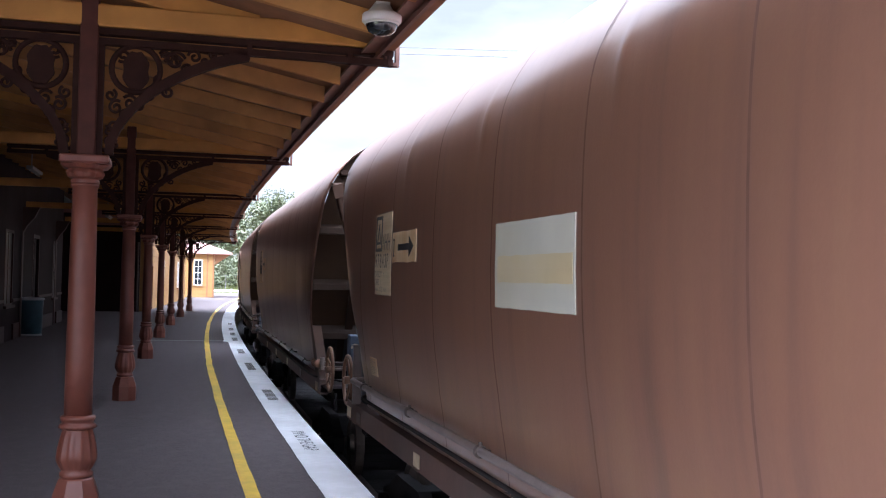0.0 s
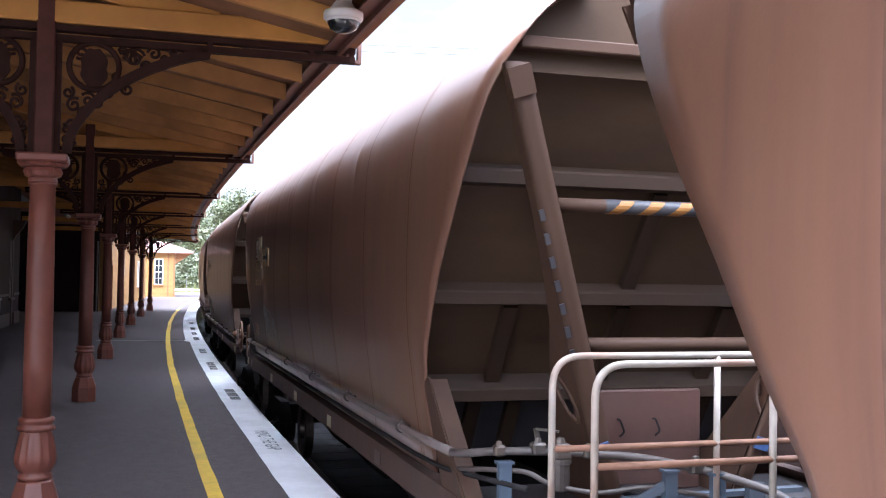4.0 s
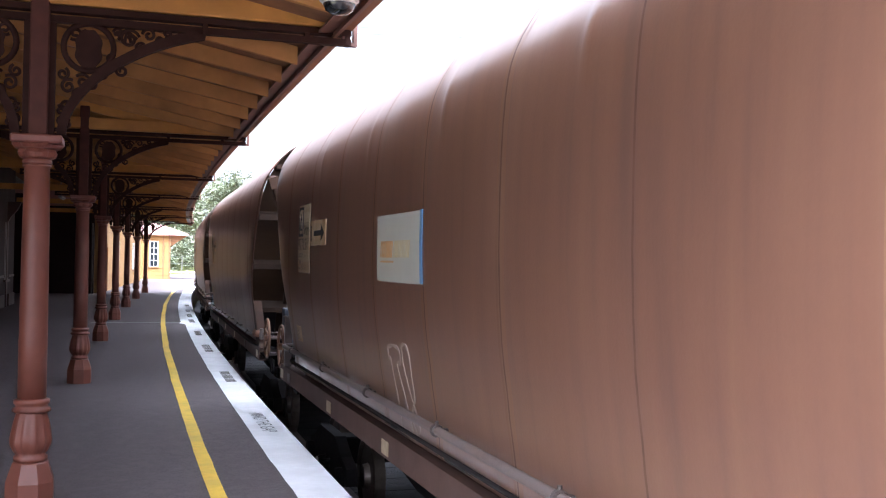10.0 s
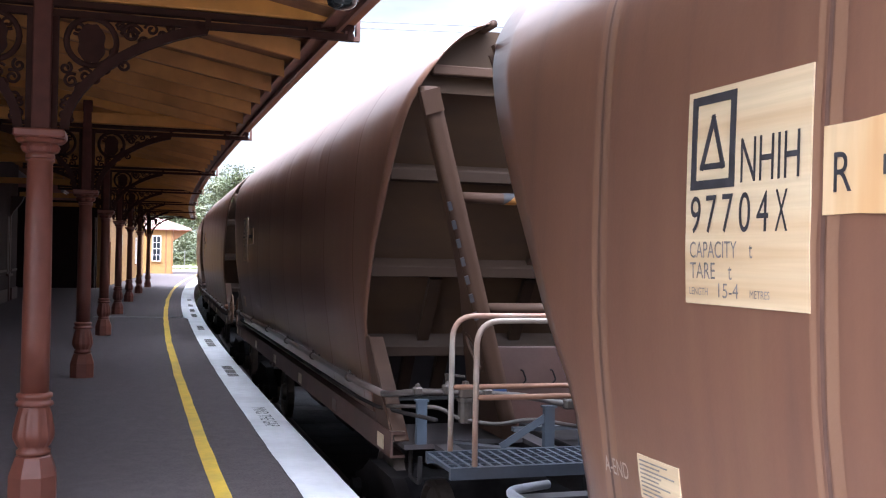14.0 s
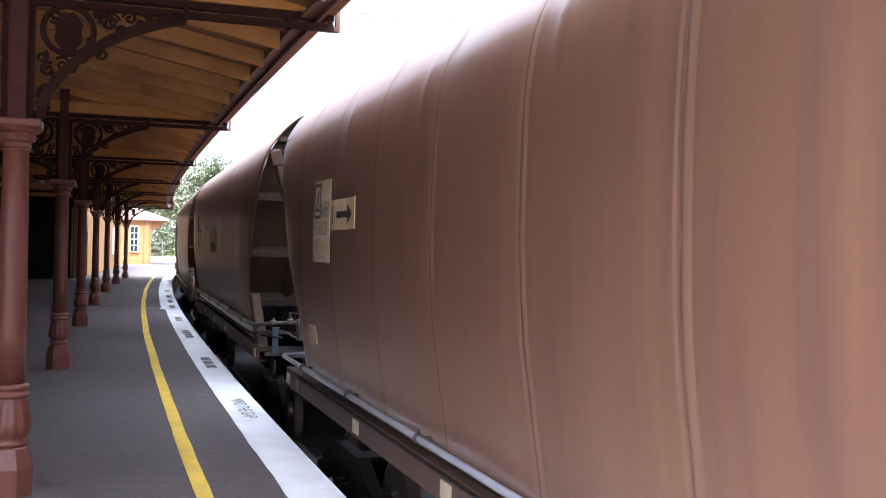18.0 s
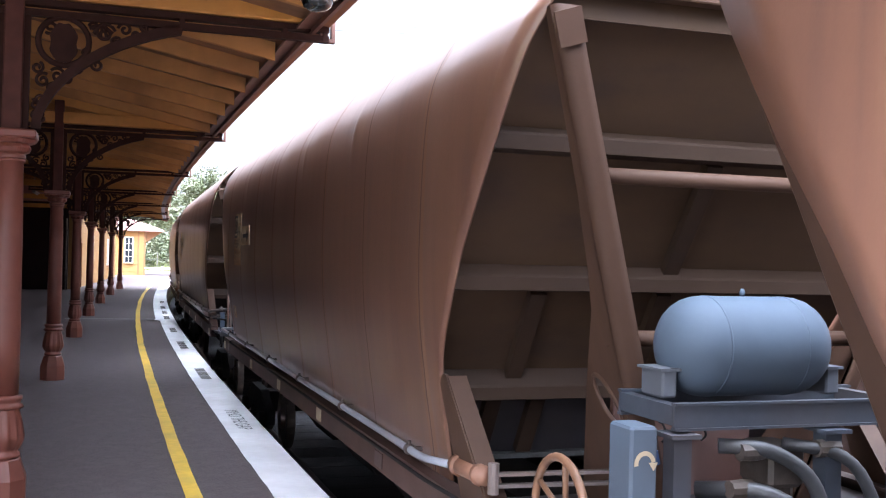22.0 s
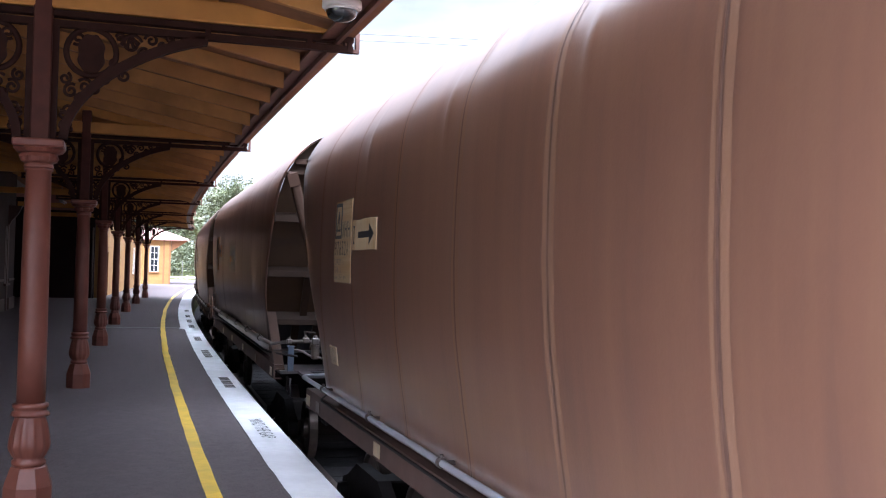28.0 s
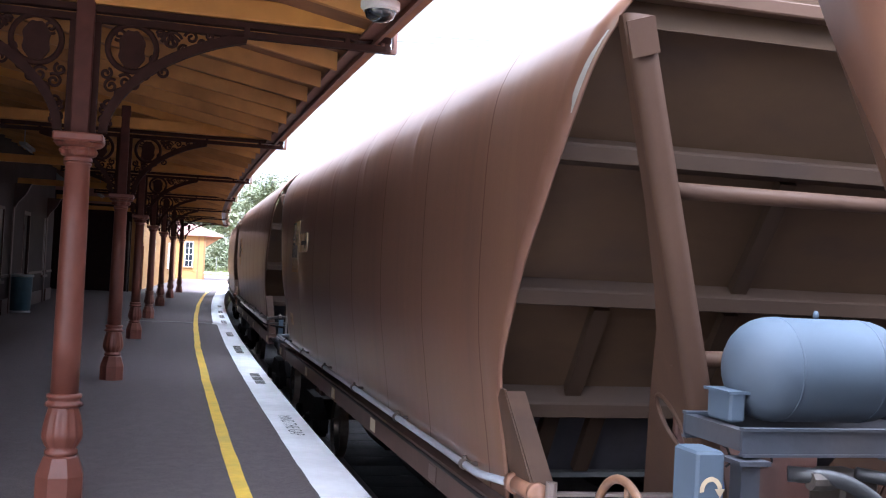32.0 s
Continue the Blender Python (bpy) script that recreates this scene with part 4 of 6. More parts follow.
def wing_building():
    p, q = edge(52.4, 4.45), edge(80.0, 4.75)
    ops = [(2.2, 3.5, 0, 2.3), (9.0, 10.1, 0.9, 2.7), (14.6, 15.7, 0.9, 2.7), (20.0, 21.1, 0.9, 2.7)]
    wall, at = wall_run("wall_wing", ((p.x, p.y), (q.x, q.y)), -0.1, 4.2, 0.3, M_BOARD, "sunlit yellow weatherboard wall of the station wing", ops)
    weatherboards(wall, at, 0.0, (q - p).length, 0.0, 4.2, 0.28, [(a - 0.13, b + 0.13, lo - 0.1, hi + 0.12) for a, b, lo, hi in ops])
    for k, (a, b, lo, hi) in enumerate(ops):
        d = panel_door("door_%d" % (k + 20), b - a, hi - 0.02, M_BOARDTRIM, M_BOARDTRIM) if lo == 0 else sash_window("window_%d" % (k + 20), b - a, hi - lo - 0.08, M_WINWHITE, M_BOARDTRIM)
        d.matrix_basis = at(a, -0.02, lo + (0.06 if lo else 0.0))
        tagged(d, "brown panelled door in the yellow wall" if lo == 0 else "white sash window in the yellow weatherboard wall", "door" if lo == 0 else "window", kind="structure")
    bm = bmesh.new()
    box(bm, -0.6, (q - p).length + 0.4, -0.5, 6.0, 4.2, 4.32)
    prism(bm, [(-0.5, 4.32), (6.0, 4.32), (2.8, 5.9)], lambda u, v, d: Vector((d, u, v)), -0.6, (q - p).length + 0.4)
    tagged(part("roof_wing", bm, M_ROOFRED), "faded red iron roof of the station wing", "roof", kind="structure").matrix_basis = at(0)


def hut():
    """The small weatherboard hut with a hipped roof past the awning."""
    x0, x1, y0, y1, h = 1.2, 4.95, 87.5, 95.0, 3.62
    def run(name, a, b, ops):
        return wall_run(name, (a, b), -0.1, h, 0.15, M_BOARD, "yellow weatherboard wall of the small hut", ops)
    front, at = run("wall_hut_front", (x0, y0), (x1, y0), [(2.15, 2.75, 0.98, 3.1)])
    weatherboards(front, at, 0.0, x1 - x0, 0.0, h, 0.30, [(2.05, 2.85, 0.85, 3.2)])
    w = sash_window("window_30", 0.6, 2.06, M_WINWHITE, M_BOARDTRIM)
    w.matrix_basis = at(2.15, -0.03, 1.02)
    tagged(w, "tall white sash window with small panes in the hut", "window", kind="structure")
    side, at2 = run("wall_hut_side", (x1, y0), (x1, y1), [(2.6, 3.6, 0, 2.3)])
    weatherboards(side, at2, 0.0, y1 - y0, 0.0, h, 0.30, [(2.5, 3.7, 0, 2.4)])
    d = panel_door("door_31", 1.0, 2.28, M_BOARDTRIM, M_BOARDTRIM)
    d.matrix_basis = at2(2.6, -0.02)
    tagged(d, "brown panelled door of the small hut", "door", kind="structure")
    run("wall_hut_back", (x1, y1), (x0, y1), [])
    run("wall_hut_far", (x0, y1), (x0, y0), [])
    for a in (0.05, 1.75, 3.2, 3.68):
        bm = bmesh.new()
        box(bm, a - 0.06, a + 0.06, -0.06, -0.037, 0.0, h)
        tagged(part("trim", bm, M_BOARDTRIM, front), "", "").matrix_basis = at(0)
    bm = bmesh.new()
    e = 0.45
    a, b, c, d2 = x0 - e, x1 + 1.45, y0 - e, y1 + e
    base = [(a, c, h), (b, c, h), (b, d2, h), (a, d2, h)]
    edge_ = [(a, c, h + 0.14), (b, c, h + 0.14), (b, d2, h + 0.14), (a, d2, h + 0.14)]
    hexa(bm, base, edge_)
    mx = (a + b) / 2
    v = [bm.verts.new((x, y, z + 0.001)) for x, y, z in edge_] + [bm.verts.new((mx, c + 2.2, h + 1.15)), bm.verts.new((mx, d2 - 2.2, h + 1.15))]
    for f in ((0, 1, 4), (1, 2, 5, 4), (2, 3, 5), (3, 0, 4, 5)):
        bm.faces.new([v[i] for i in f])
    tagged(part("roof_hut", bm, M_ROOFRED), "faded red hipped iron roof of the hut", "roof", kind="structure")
    bm = bmesh.new()
    prism(bm, [(b - 1.4, h), (b - 0.1, h), (b - 1.4, h - 0.9)], lambda u, vv, dd: Vector((u, dd, vv)), y0 + 0.1, y0 + 0.16)
    tagged(part("eave_bracket", bm, M_BOARDTRIM), "brown timber bracket under the hut eave", "bracket", kind="structure")


def litter_bin():
    can = tagged(new("litter_bin"), "dark blue-green round litter bin by the station wall", "bin")
    bm = bmesh.new()
    lathe(bm, [(0.30, 0.06), (0.33, 0.10), (0.36, 1.0), (0.36, 1.04)], 20)
    part("drum", bm, M_BIN, can, smooth=True)
    bm = bmesh.new()
    lathe(bm, [(0.37, 1.03), (0.385, 1.05), (0.385, 1.09), (0.33, 1.10), (0.33, 1.06)], 20)
    part("rim", bm, M_SHEET, can, "pale metal rim", smooth=True)
    bm = bmesh.new()
    lathe(bm, [(0.22, 0.0), (0.34, 0.01), (0.34, 0.06), (0.30, 0.07)], 20)
    part("base", bm, M_SHEET, can, smooth=True)
    can.matrix_basis = pose(-3.35, 31.4, 0)


# ---- far end: sign, fence, trees, wires ----
def far_things():
    sign = tagged(new("platform_sign"), "small white sign board on a thick white post", "sign")
    bm = bmesh.new()
    box(bm, -0.36, 0.0, 0.02, 0.06, 1.95, 2.7, 0.01)
    part("board", bm, M_FENCE, sign)
    bm = bmesh.new()
    box(bm, 0.002, 0.27, 0.0, 0.12, 0, 2.6, 0.01)
    part("post", bm, M_FENCE, sign)
    sign.matrix_basis = pose(5.55, 103.5, 0, 0, 0, -25)
    fence = tagged(new("platform_fence"), "low white rail across the platform end", "fence")
    bm = bmesh.new()
    box(bm, -4, 10.2, -0.04, 0.04, 0.16, 0.34)
    part("rail", bm, M_FENCE, fence)
    for i in range(8):
        bm = bmesh.new()
        box(bm, -3.9 + i * 2.0, -3.8 + i * 2.0, 0.042, 0.12, 0, 0.45)
        part("post", bm, M_FENCE, fence)
    fence.matrix_basis = pose(0, 112.0, 0)
    wire = tagged(new("boundary_fence"), "grey post and wire boundary fence in dry grass", "fence")
    for i in range(16):
        bm = bmesh.new()
        tube(bm, [(-6 + i * 2.4, 0, -1.5), (-6 + i * 2.4, 0, 2.0)], 0.05, 6)
        part("post", bm, M_CONCRETE, wire)
    for z in (0.4, 1.1, 1.9):
        bm = bmesh.new()
        tube(bm, [(-6, 0, z), (30, 0, z)], 0.015, 4)
        part("wire", bm, M_WIRE, wire)
    wire.matrix_basis = pose(0, 124, 0)
    bank = bmesh.new()
    rows = []
    for i in range(40):
        y = 116 + i * 3.0
        rows.append([Vector((x, y, -1.3 + 2.6 * min(1, i / 12) + 0.5 * noise.noise((x * 0.07, y * 0.07, 3)))) for x in [-60 + 4.0 * k for k in range(45)]])
    grid(bank, rows)
    tagged(part("grass_bank", bank, M_GRASS, smooth=True), "dry yellow-green grass bank past the platform end", "bank", kind="structure")
    bm = bmesh.new()
    rnd = random.Random(5)
    for k in range(7000):
        x, y = rnd.uniform(-4, 26), rnd.uniform(114, 150)
        z = -1.3 + 2.6 * min(1, (y - 116) / 36) if y > 116 else -1.4
        h, a = rnd.uniform(0.25, 1.1), rnd.uniform(0, 3.14)
        w = 0.05
        dx, dy = math.cos(a) * w, math.sin(a) * w
        t = Vector((x + rnd.uniform(-0.2, 0.2), y, z + h))
        v = [bm.verts.new((x - dx, y - dy, z - 0.1)), bm.verts.new((x + dx, y + dy, z - 0.1)), bm.verts.new(t)]
        bm.faces.new(v)
    tagged(part("long_grass", bm, M_BLADE), "tall dry grass and weeds on the bank", "grass", kind="stuff")
    bm = bmesh.new()
    for k in range(2600):
        s, lat = rnd.uniform(26, 100), rnd.uniform(0.0, 0.10)
        p = edge(s, -lat - 0.02, rnd.uniform(-1.0, -0.35))
        a = rnd.uniform(0, 6.28)
        l = rnd.uniform(0.05, 0.16)
        q = p + Vector((math.cos(a) * l * 0.3, math.sin(a) * l, l * rnd.uniform(0.2, 1)))
        v = [bm.verts.new(p), bm.verts.new(p + Vector((0, 0.05, 0.01))), bm.verts.new(q)]
        bm.faces.new(v)
    tagged(part("weeds", bm, M_BLADE), "green weeds growing below the platform edge", "weeds", kind="stuff")
    wires = tagged(new("overhead_wires"), "thin grey overhead wires crossing the sky", "wires")
    for z in (13.05, 12.74):
        bm = bmesh.new()
        tube(bm, [(-60 + i * 8, 63.5 - 1.9 * i, z - 0.25 * math.sin(math.pi * i / 20)) for i in range(21)], 0.018, 5)
        part("wire", bm, M_WIRE, wires)
    for x, y in ((-60, 63.5), (100, 25.5)):
        bm = bmesh.new()
        tube(bm, [(x, y, -1.5), (x, y, 13.4)], [0.16, 0.11], 10)
        bar(bm, (x - 0.3, y - 0.9, 13.0), (x + 0.3, y + 0.9, 13.0), 0.1, 0.1)
        part("pole", bm, M_BARK, wires, "timber pole")


def tree(x, y, z, height, spread, seed):
    rnd = random.Random(seed)
    t = tagged(new("gum_tree"), "tall gum tree with open grey-green crown", "tree", "trees past the platform")
    bm = bmesh.new()
    tips = []
    top = Vector((rnd.uniform(-0.6, 0.6), rnd.uniform(-0.6, 0.6), height * 0.62))
    trunk = [Vector((0, 0, -0.3)), Vector((rnd.uniform(-0.3, 0.3), 0, height * 0.25)), top * 0.7, top]
    tube(bm, trunk, [height * 0.026, height * 0.02, height * 0.014, height * 0.008], 8)
    for k in range(9):
        a, f = rnd.uniform(0, 6.28), rnd.uniform(0.4, 0.95)
        p = top * f
        q = p + Vector((math.cos(a) * spread * rnd.uniform(0.3, 0.8), math.sin(a) * spread * rnd.uniform(0.3, 0.8), height * rnd.uniform(0.08, 0.30)))
        m = (p + q) / 2 + Vector((0, 0, -0.2))
        tube(bm, [p, m, q], [height * 0.010, height * 0.006, height * 0.003], 5)
        tips += [q, m * 0.4 + q * 0.6]
    part("trunk", bm, M_BARK, t, smooth=True)
    bm = bmesh.new()
    for q in tips:
        for c in range(5):
            cc = q + Vector((rnd.gauss(0, spread * 0.16), rnd.gauss(0, spread * 0.16), rnd.gauss(height * 0.03, height * 0.05)))
            for k in range(64):
                p = cc + Vector((rnd.gauss(0, 0.5), rnd.gauss(0, 0.5), rnd.gauss(0, 0.38))) * (spread * 0.22)
                d = Vector((rnd.uniform(-1, 1), rnd.uniform(-1, 1), rnd.uniform(-1.2, 0.3))).normalized() * rnd.uniform(0.22, 0.50)
                sd = d.cross(Vector((rnd.uniform(-1, 1), rnd.uniform(-1, 1), 1))).normalized() * 0.13
                bm.faces.new([bm.verts.new(v) for v in (p, p + d * 0.5 + sd, p + d, p + d * 0.5 - sd)])
    part("crown", bm, M_LEAF, t)
    t.matrix_basis = pose(x, y, z, 0, 0, rnd.uniform(0, 360))


def shrub(x, y, z, height, spread, seed):
    rnd = random.Random(seed)
    t = tagged(new("shrub"), "dense grey-green shrub behind the dry grass", "shrub", "shrubs past the platform")
    bm = bmesh.new()
    for k in range(5):
        a = rnd.uniform(0, 6.28)
        tube(bm, [(0, 0, -0.3), (0.3 * spread * math.cos(a), 0.3 * spread * math.sin(a), height * 0.7)], [0.06, 0.02], 5)
    part("stems", bm, M_BARK, t)
    bm = bmesh.new()
    for c in range(34):
        a, f = rnd.uniform(0, 6.28), rnd.random()
        r = spread * math.sqrt(rnd.random()) * (1 - 0.55 * f)
        cc = Vector((r * math.cos(a), r * math.sin(a), height * f))
        for k in range(60):
            p = cc + Vector((rnd.gauss(0, 0.35), rnd.gauss(0, 0.35), rnd.gauss(0, 0.3)))
            d = Vector((rnd.uniform(-1, 1), rnd.uniform(-1, 1), rnd.uniform(-0.8, 0.8))).normalized() * rnd.uniform(0.18, 0.36)
            sd = d.cross(Vector((rnd.uniform(-1, 1), rnd.uniform(-1, 1), 1))).normalized() * 0.09
            bm.faces.new([bm.verts.new(v) for v in (p, p + d * 0.5 + sd, p + d, p + d * 0.5 - sd)])
    part("foliage", bm, M_LEAF, t)
    t.matrix_basis = pose(x, y, z)


def trees():
    for k, (x, y, h, sp) in enumerate(((6.5, 133, 3.6, 2.0), (8.6, 136, 4.6, 2.2), (10.6, 134, 3.4, 1.9), (12.6, 138, 5.0, 2.4), (14.8, 136, 4.0, 2.2), (17.2, 139, 5.0, 2.5), (4.0, 137, 4.2, 2.2), (19.6, 137, 4.4, 2.4))):
        shrub(x, y, 0.2, h * 0.7, sp, k + 131)
    spec = ((16.8, 152, 17.5, 4.4), (13.0, 158, 14.5, 4.4), (9.0, 150, 11.5, 4.2), (20.5, 158, 15.5, 4.5), (4.5, 166, 12.5, 4.5), (0.0, 152, 10, 4), (26, 168, 15.5, 4.8), (-8, 165, 11, 4.5), (12, 182, 17, 5), (21, 188, 18, 5.5), (32, 175, 15, 5), (7, 138, 6.5, 3), (11.5, 141, 6.0, 2.6), (15.5, 143, 7.0, 3.0), (40, 150, 13, 5))
    for k, (x, y, h, sp) in enumerate(spec):
        tree(x, y, 0.6, h - 1.5, sp, k + 11)


# ---- hopper wagons: x across (the platform is at minus x), y along (rear at plus y), z over the rail ----
LIFT = -RAIL
PROFILE = [(0.56, 1.302), (0.70, 1.320), (0.87, 1.345), (1.03, 1.372), (1.165, 1.389), (1.30, 1.410), (1.43, 1.426), (1.65, 1.442), (1.90, 1.450), (2.20, 1.448), (2.40, 1.443), (2.55, 1.436),
           (2.70, 1.424), (2.80, 1.411), (2.88, 1.394), (2.95, 1.371), (3.03, 1.334), (3.12, 1.282), (3.20, 1.229), (3.27, 1.176), (3.34, 1.112), (3.41, 1.033), (3.46, 0.95), (3.50, 0.84)]
END = [(0.56, 5.12), (0.9, 5.13), (1.1, 5.145), (1.25, 5.165), (1.42, 5.27), (1.6, 5.395), (1.92, 5.60), (2.17, 5.80), (2.45, 6.0), (2.62, 6.12), (2.8, 6.235), (2.92, 6.31), (3.06, 6.40), (3.2, 6.45), (3.5, 6.50)]
SHIFT = -0.25    # lettering and fittings, against the middle of the wagon
SHEET_H = [0.56, 0.70, 0.87, 1.03, 1.165, 1.30, 1.43, 1.54, 1.65, 1.78, 1.9, 2.05, 2.2, 2.3, 2.4, 2.48, 2.55, 2.62, 2.70, 2.75, 2.80, 2.84, 2.88, 2.92, 2.95, 2.99, 3.03, 3.08, 3.12, 3.16, 3.20, 3.235, 3.27, 3.305, 3.34, 3.375, 3.41, 3.435, 3.46, 3.48, 3.50]
SEAMS = (-4.86, -3.45, -2.02, -0.64, 0.72, 2.07, 3.46, 4.83)
KINKS = (-4.95, -2.95, -0.95, 1.05, 3.05)    # ends of the stiffeners behind the sheet
MARKS = list(SEAMS) + [k + d for k in KINKS[1:] for d in (-0.10, -0.045, 0.0, 0.045, 0.10)]
SHEET_Y = sorted([-4.9 + 0.1225 * i for i in range(81) if min(abs(-4.9 + 0.1225 * i - m) for m in MARKS) > 0.045] + MARKS)


def relief(y, h):
    """Faint buckles of the side sheet."""
    ends = (-6.1,) + SEAMS + (6.2,)
    d = 0.0
    for k in range(len(ends) - 1):
        if ends[k] <= y < ends[k + 1]:
            u = (y - ends[k]) / (ends[k + 1] - ends[k])
            d = (0.010 + 0.004 * math.sin(k * 2.3)) * math.sin(math.pi * u) * (0.55 + 0.45 * noise.noise((k * 3.7, h * 0.9, 1.0)))
    # where a stiffener behind the sheet ends, under the shoulder
    for q in KINKS:
        if abs(y - q) < 0.25:
            d += 0.008 * math.exp(-((y - q) / 0.05) ** 2) * math.exp(-((h - 2.82) / 0.17) ** 2) - 0.004 * math.exp(-((y - q - 0.12) / 0.09) ** 2) * math.exp(-((h - 2.85) / 0.2) ** 2)
    return d - 0.006 + 0.007 * noise.noise((y * 0.9, h * 0.5, 2.0)) + 0.002 * noise.noise((y * 1.3, h * 0.5, 5.0))


def skin(y, h, off=0.0, sx=-1):
    return Vector((sx * (interp(PROFILE, h) + relief(y, h) + off), y, h + LIFT))


def on_sheet(y, h, off):
    """A point on the built side sheet, between its rows of points."""
    k = max(i for i in range(len(SHEET_Y) - 1) if i == 0 or SHEET_Y[i] <= y)
    p = skin(SHEET_Y[k], h).lerp(skin(SHEET_Y[k + 1], h), (y - SHEET_Y[k]) / (SHEET_Y[k + 1] - SHEET_Y[k]))
    return p + Vector((-off, 0, off * 0.5 if h > 3 else 0))


def flat(y, h, off=0.0):
    """The face of the side sheet, for what is fixed or painted on it."""
    return skin(y, h, 0.002 + off)


def sheet_rows(sx):
    ys = SHEET_Y
    hs = SHEET_H
    rows = []
    for h in hs:
        e = interp(END, h)
        row = []
        for k in range(5, 0, -1):
            y = -4.9 - (e - 4.9) * k / 5
            row.append(skin(y, h, -0.012 * (k / 5) ** 3 if h < 3 else 0, sx))
        row += [skin(y, h, 0, sx) for y in ys]
        for k in range(1, 6):
            y = 4.9 + (e - 4.9) * k / 5
            row.append(skin(y, h, -0.012 * (k / 5) ** 3 if h < 3 else 0, sx))
        rows.append(row)
    return rows


def slope_y(h):
    return interp([(0.56, 4.48), (1.4, 5.00), (3.05, 6.22)], h)


def patch(y0, y1, h0, h1, off, ny=6, nh=4, ragged=0.0, seed=0):
    """A thin plate that follows the wagon's side."""
    bm = bmesh.new()
    rows = []
    for j in range(nh + 1):
        row = []
        for i in range(ny + 1):
            y = y0 + (y1 - y0) * i / ny
            h = h0 + (h1 - h0) * j / nh
            if ragged and j in (0, nh):
                h += ragged * noise.noise((y * 9, j, seed))
            row.append(flat(y, h, off))
        rows.append(row)
    slab(bm, rows, (0.006, 0, 0))
    return bm


def ribbon(bm, pts, w, off=0.001, steps=5):
    """A painted stroke on the wagon's side through (y, h) points."""
    fine = []
    n = len(pts)
    for i in range(n - 1):
        p0, p1, p2, p3 = pts[max(0, i - 1)], pts[i], pts[i + 1], pts[min(n - 1, i + 2)]
        for k in range(steps):
            t = k / steps
            fine.append(tuple(0.5 * (2 * b + (c - a) * t + (2 * a - 5 * b + 4 * c - d) * t * t + (3 * b - a - 3 * c + d) * t ** 3) for a, b, c, d in zip(p0, p1, p2, p3)))
    fine.append(pts[-1])
    la, lb = [], []
    for i, p in enumerate(fine):
        a, b = fine[max(0, i - 1)], fine[min(len(fine) - 1, i + 1)]
        dy, dh = b[0] - a[0], b[1] - a[1]
        l = math.hypot(dy, dh) or 1.0
        ww = w * (0.75 + 0.25 * math.sin(i * 0.9)) / 2
        la.append(flat(p[0] - dh / l * ww, p[1] + dy / l * ww, off))
        lb.append(flat(p[0] + dh / l * ww, p[1] - dy / l * ww, off))
    slab(bm, [la, lb], (0.004, 0, 0))


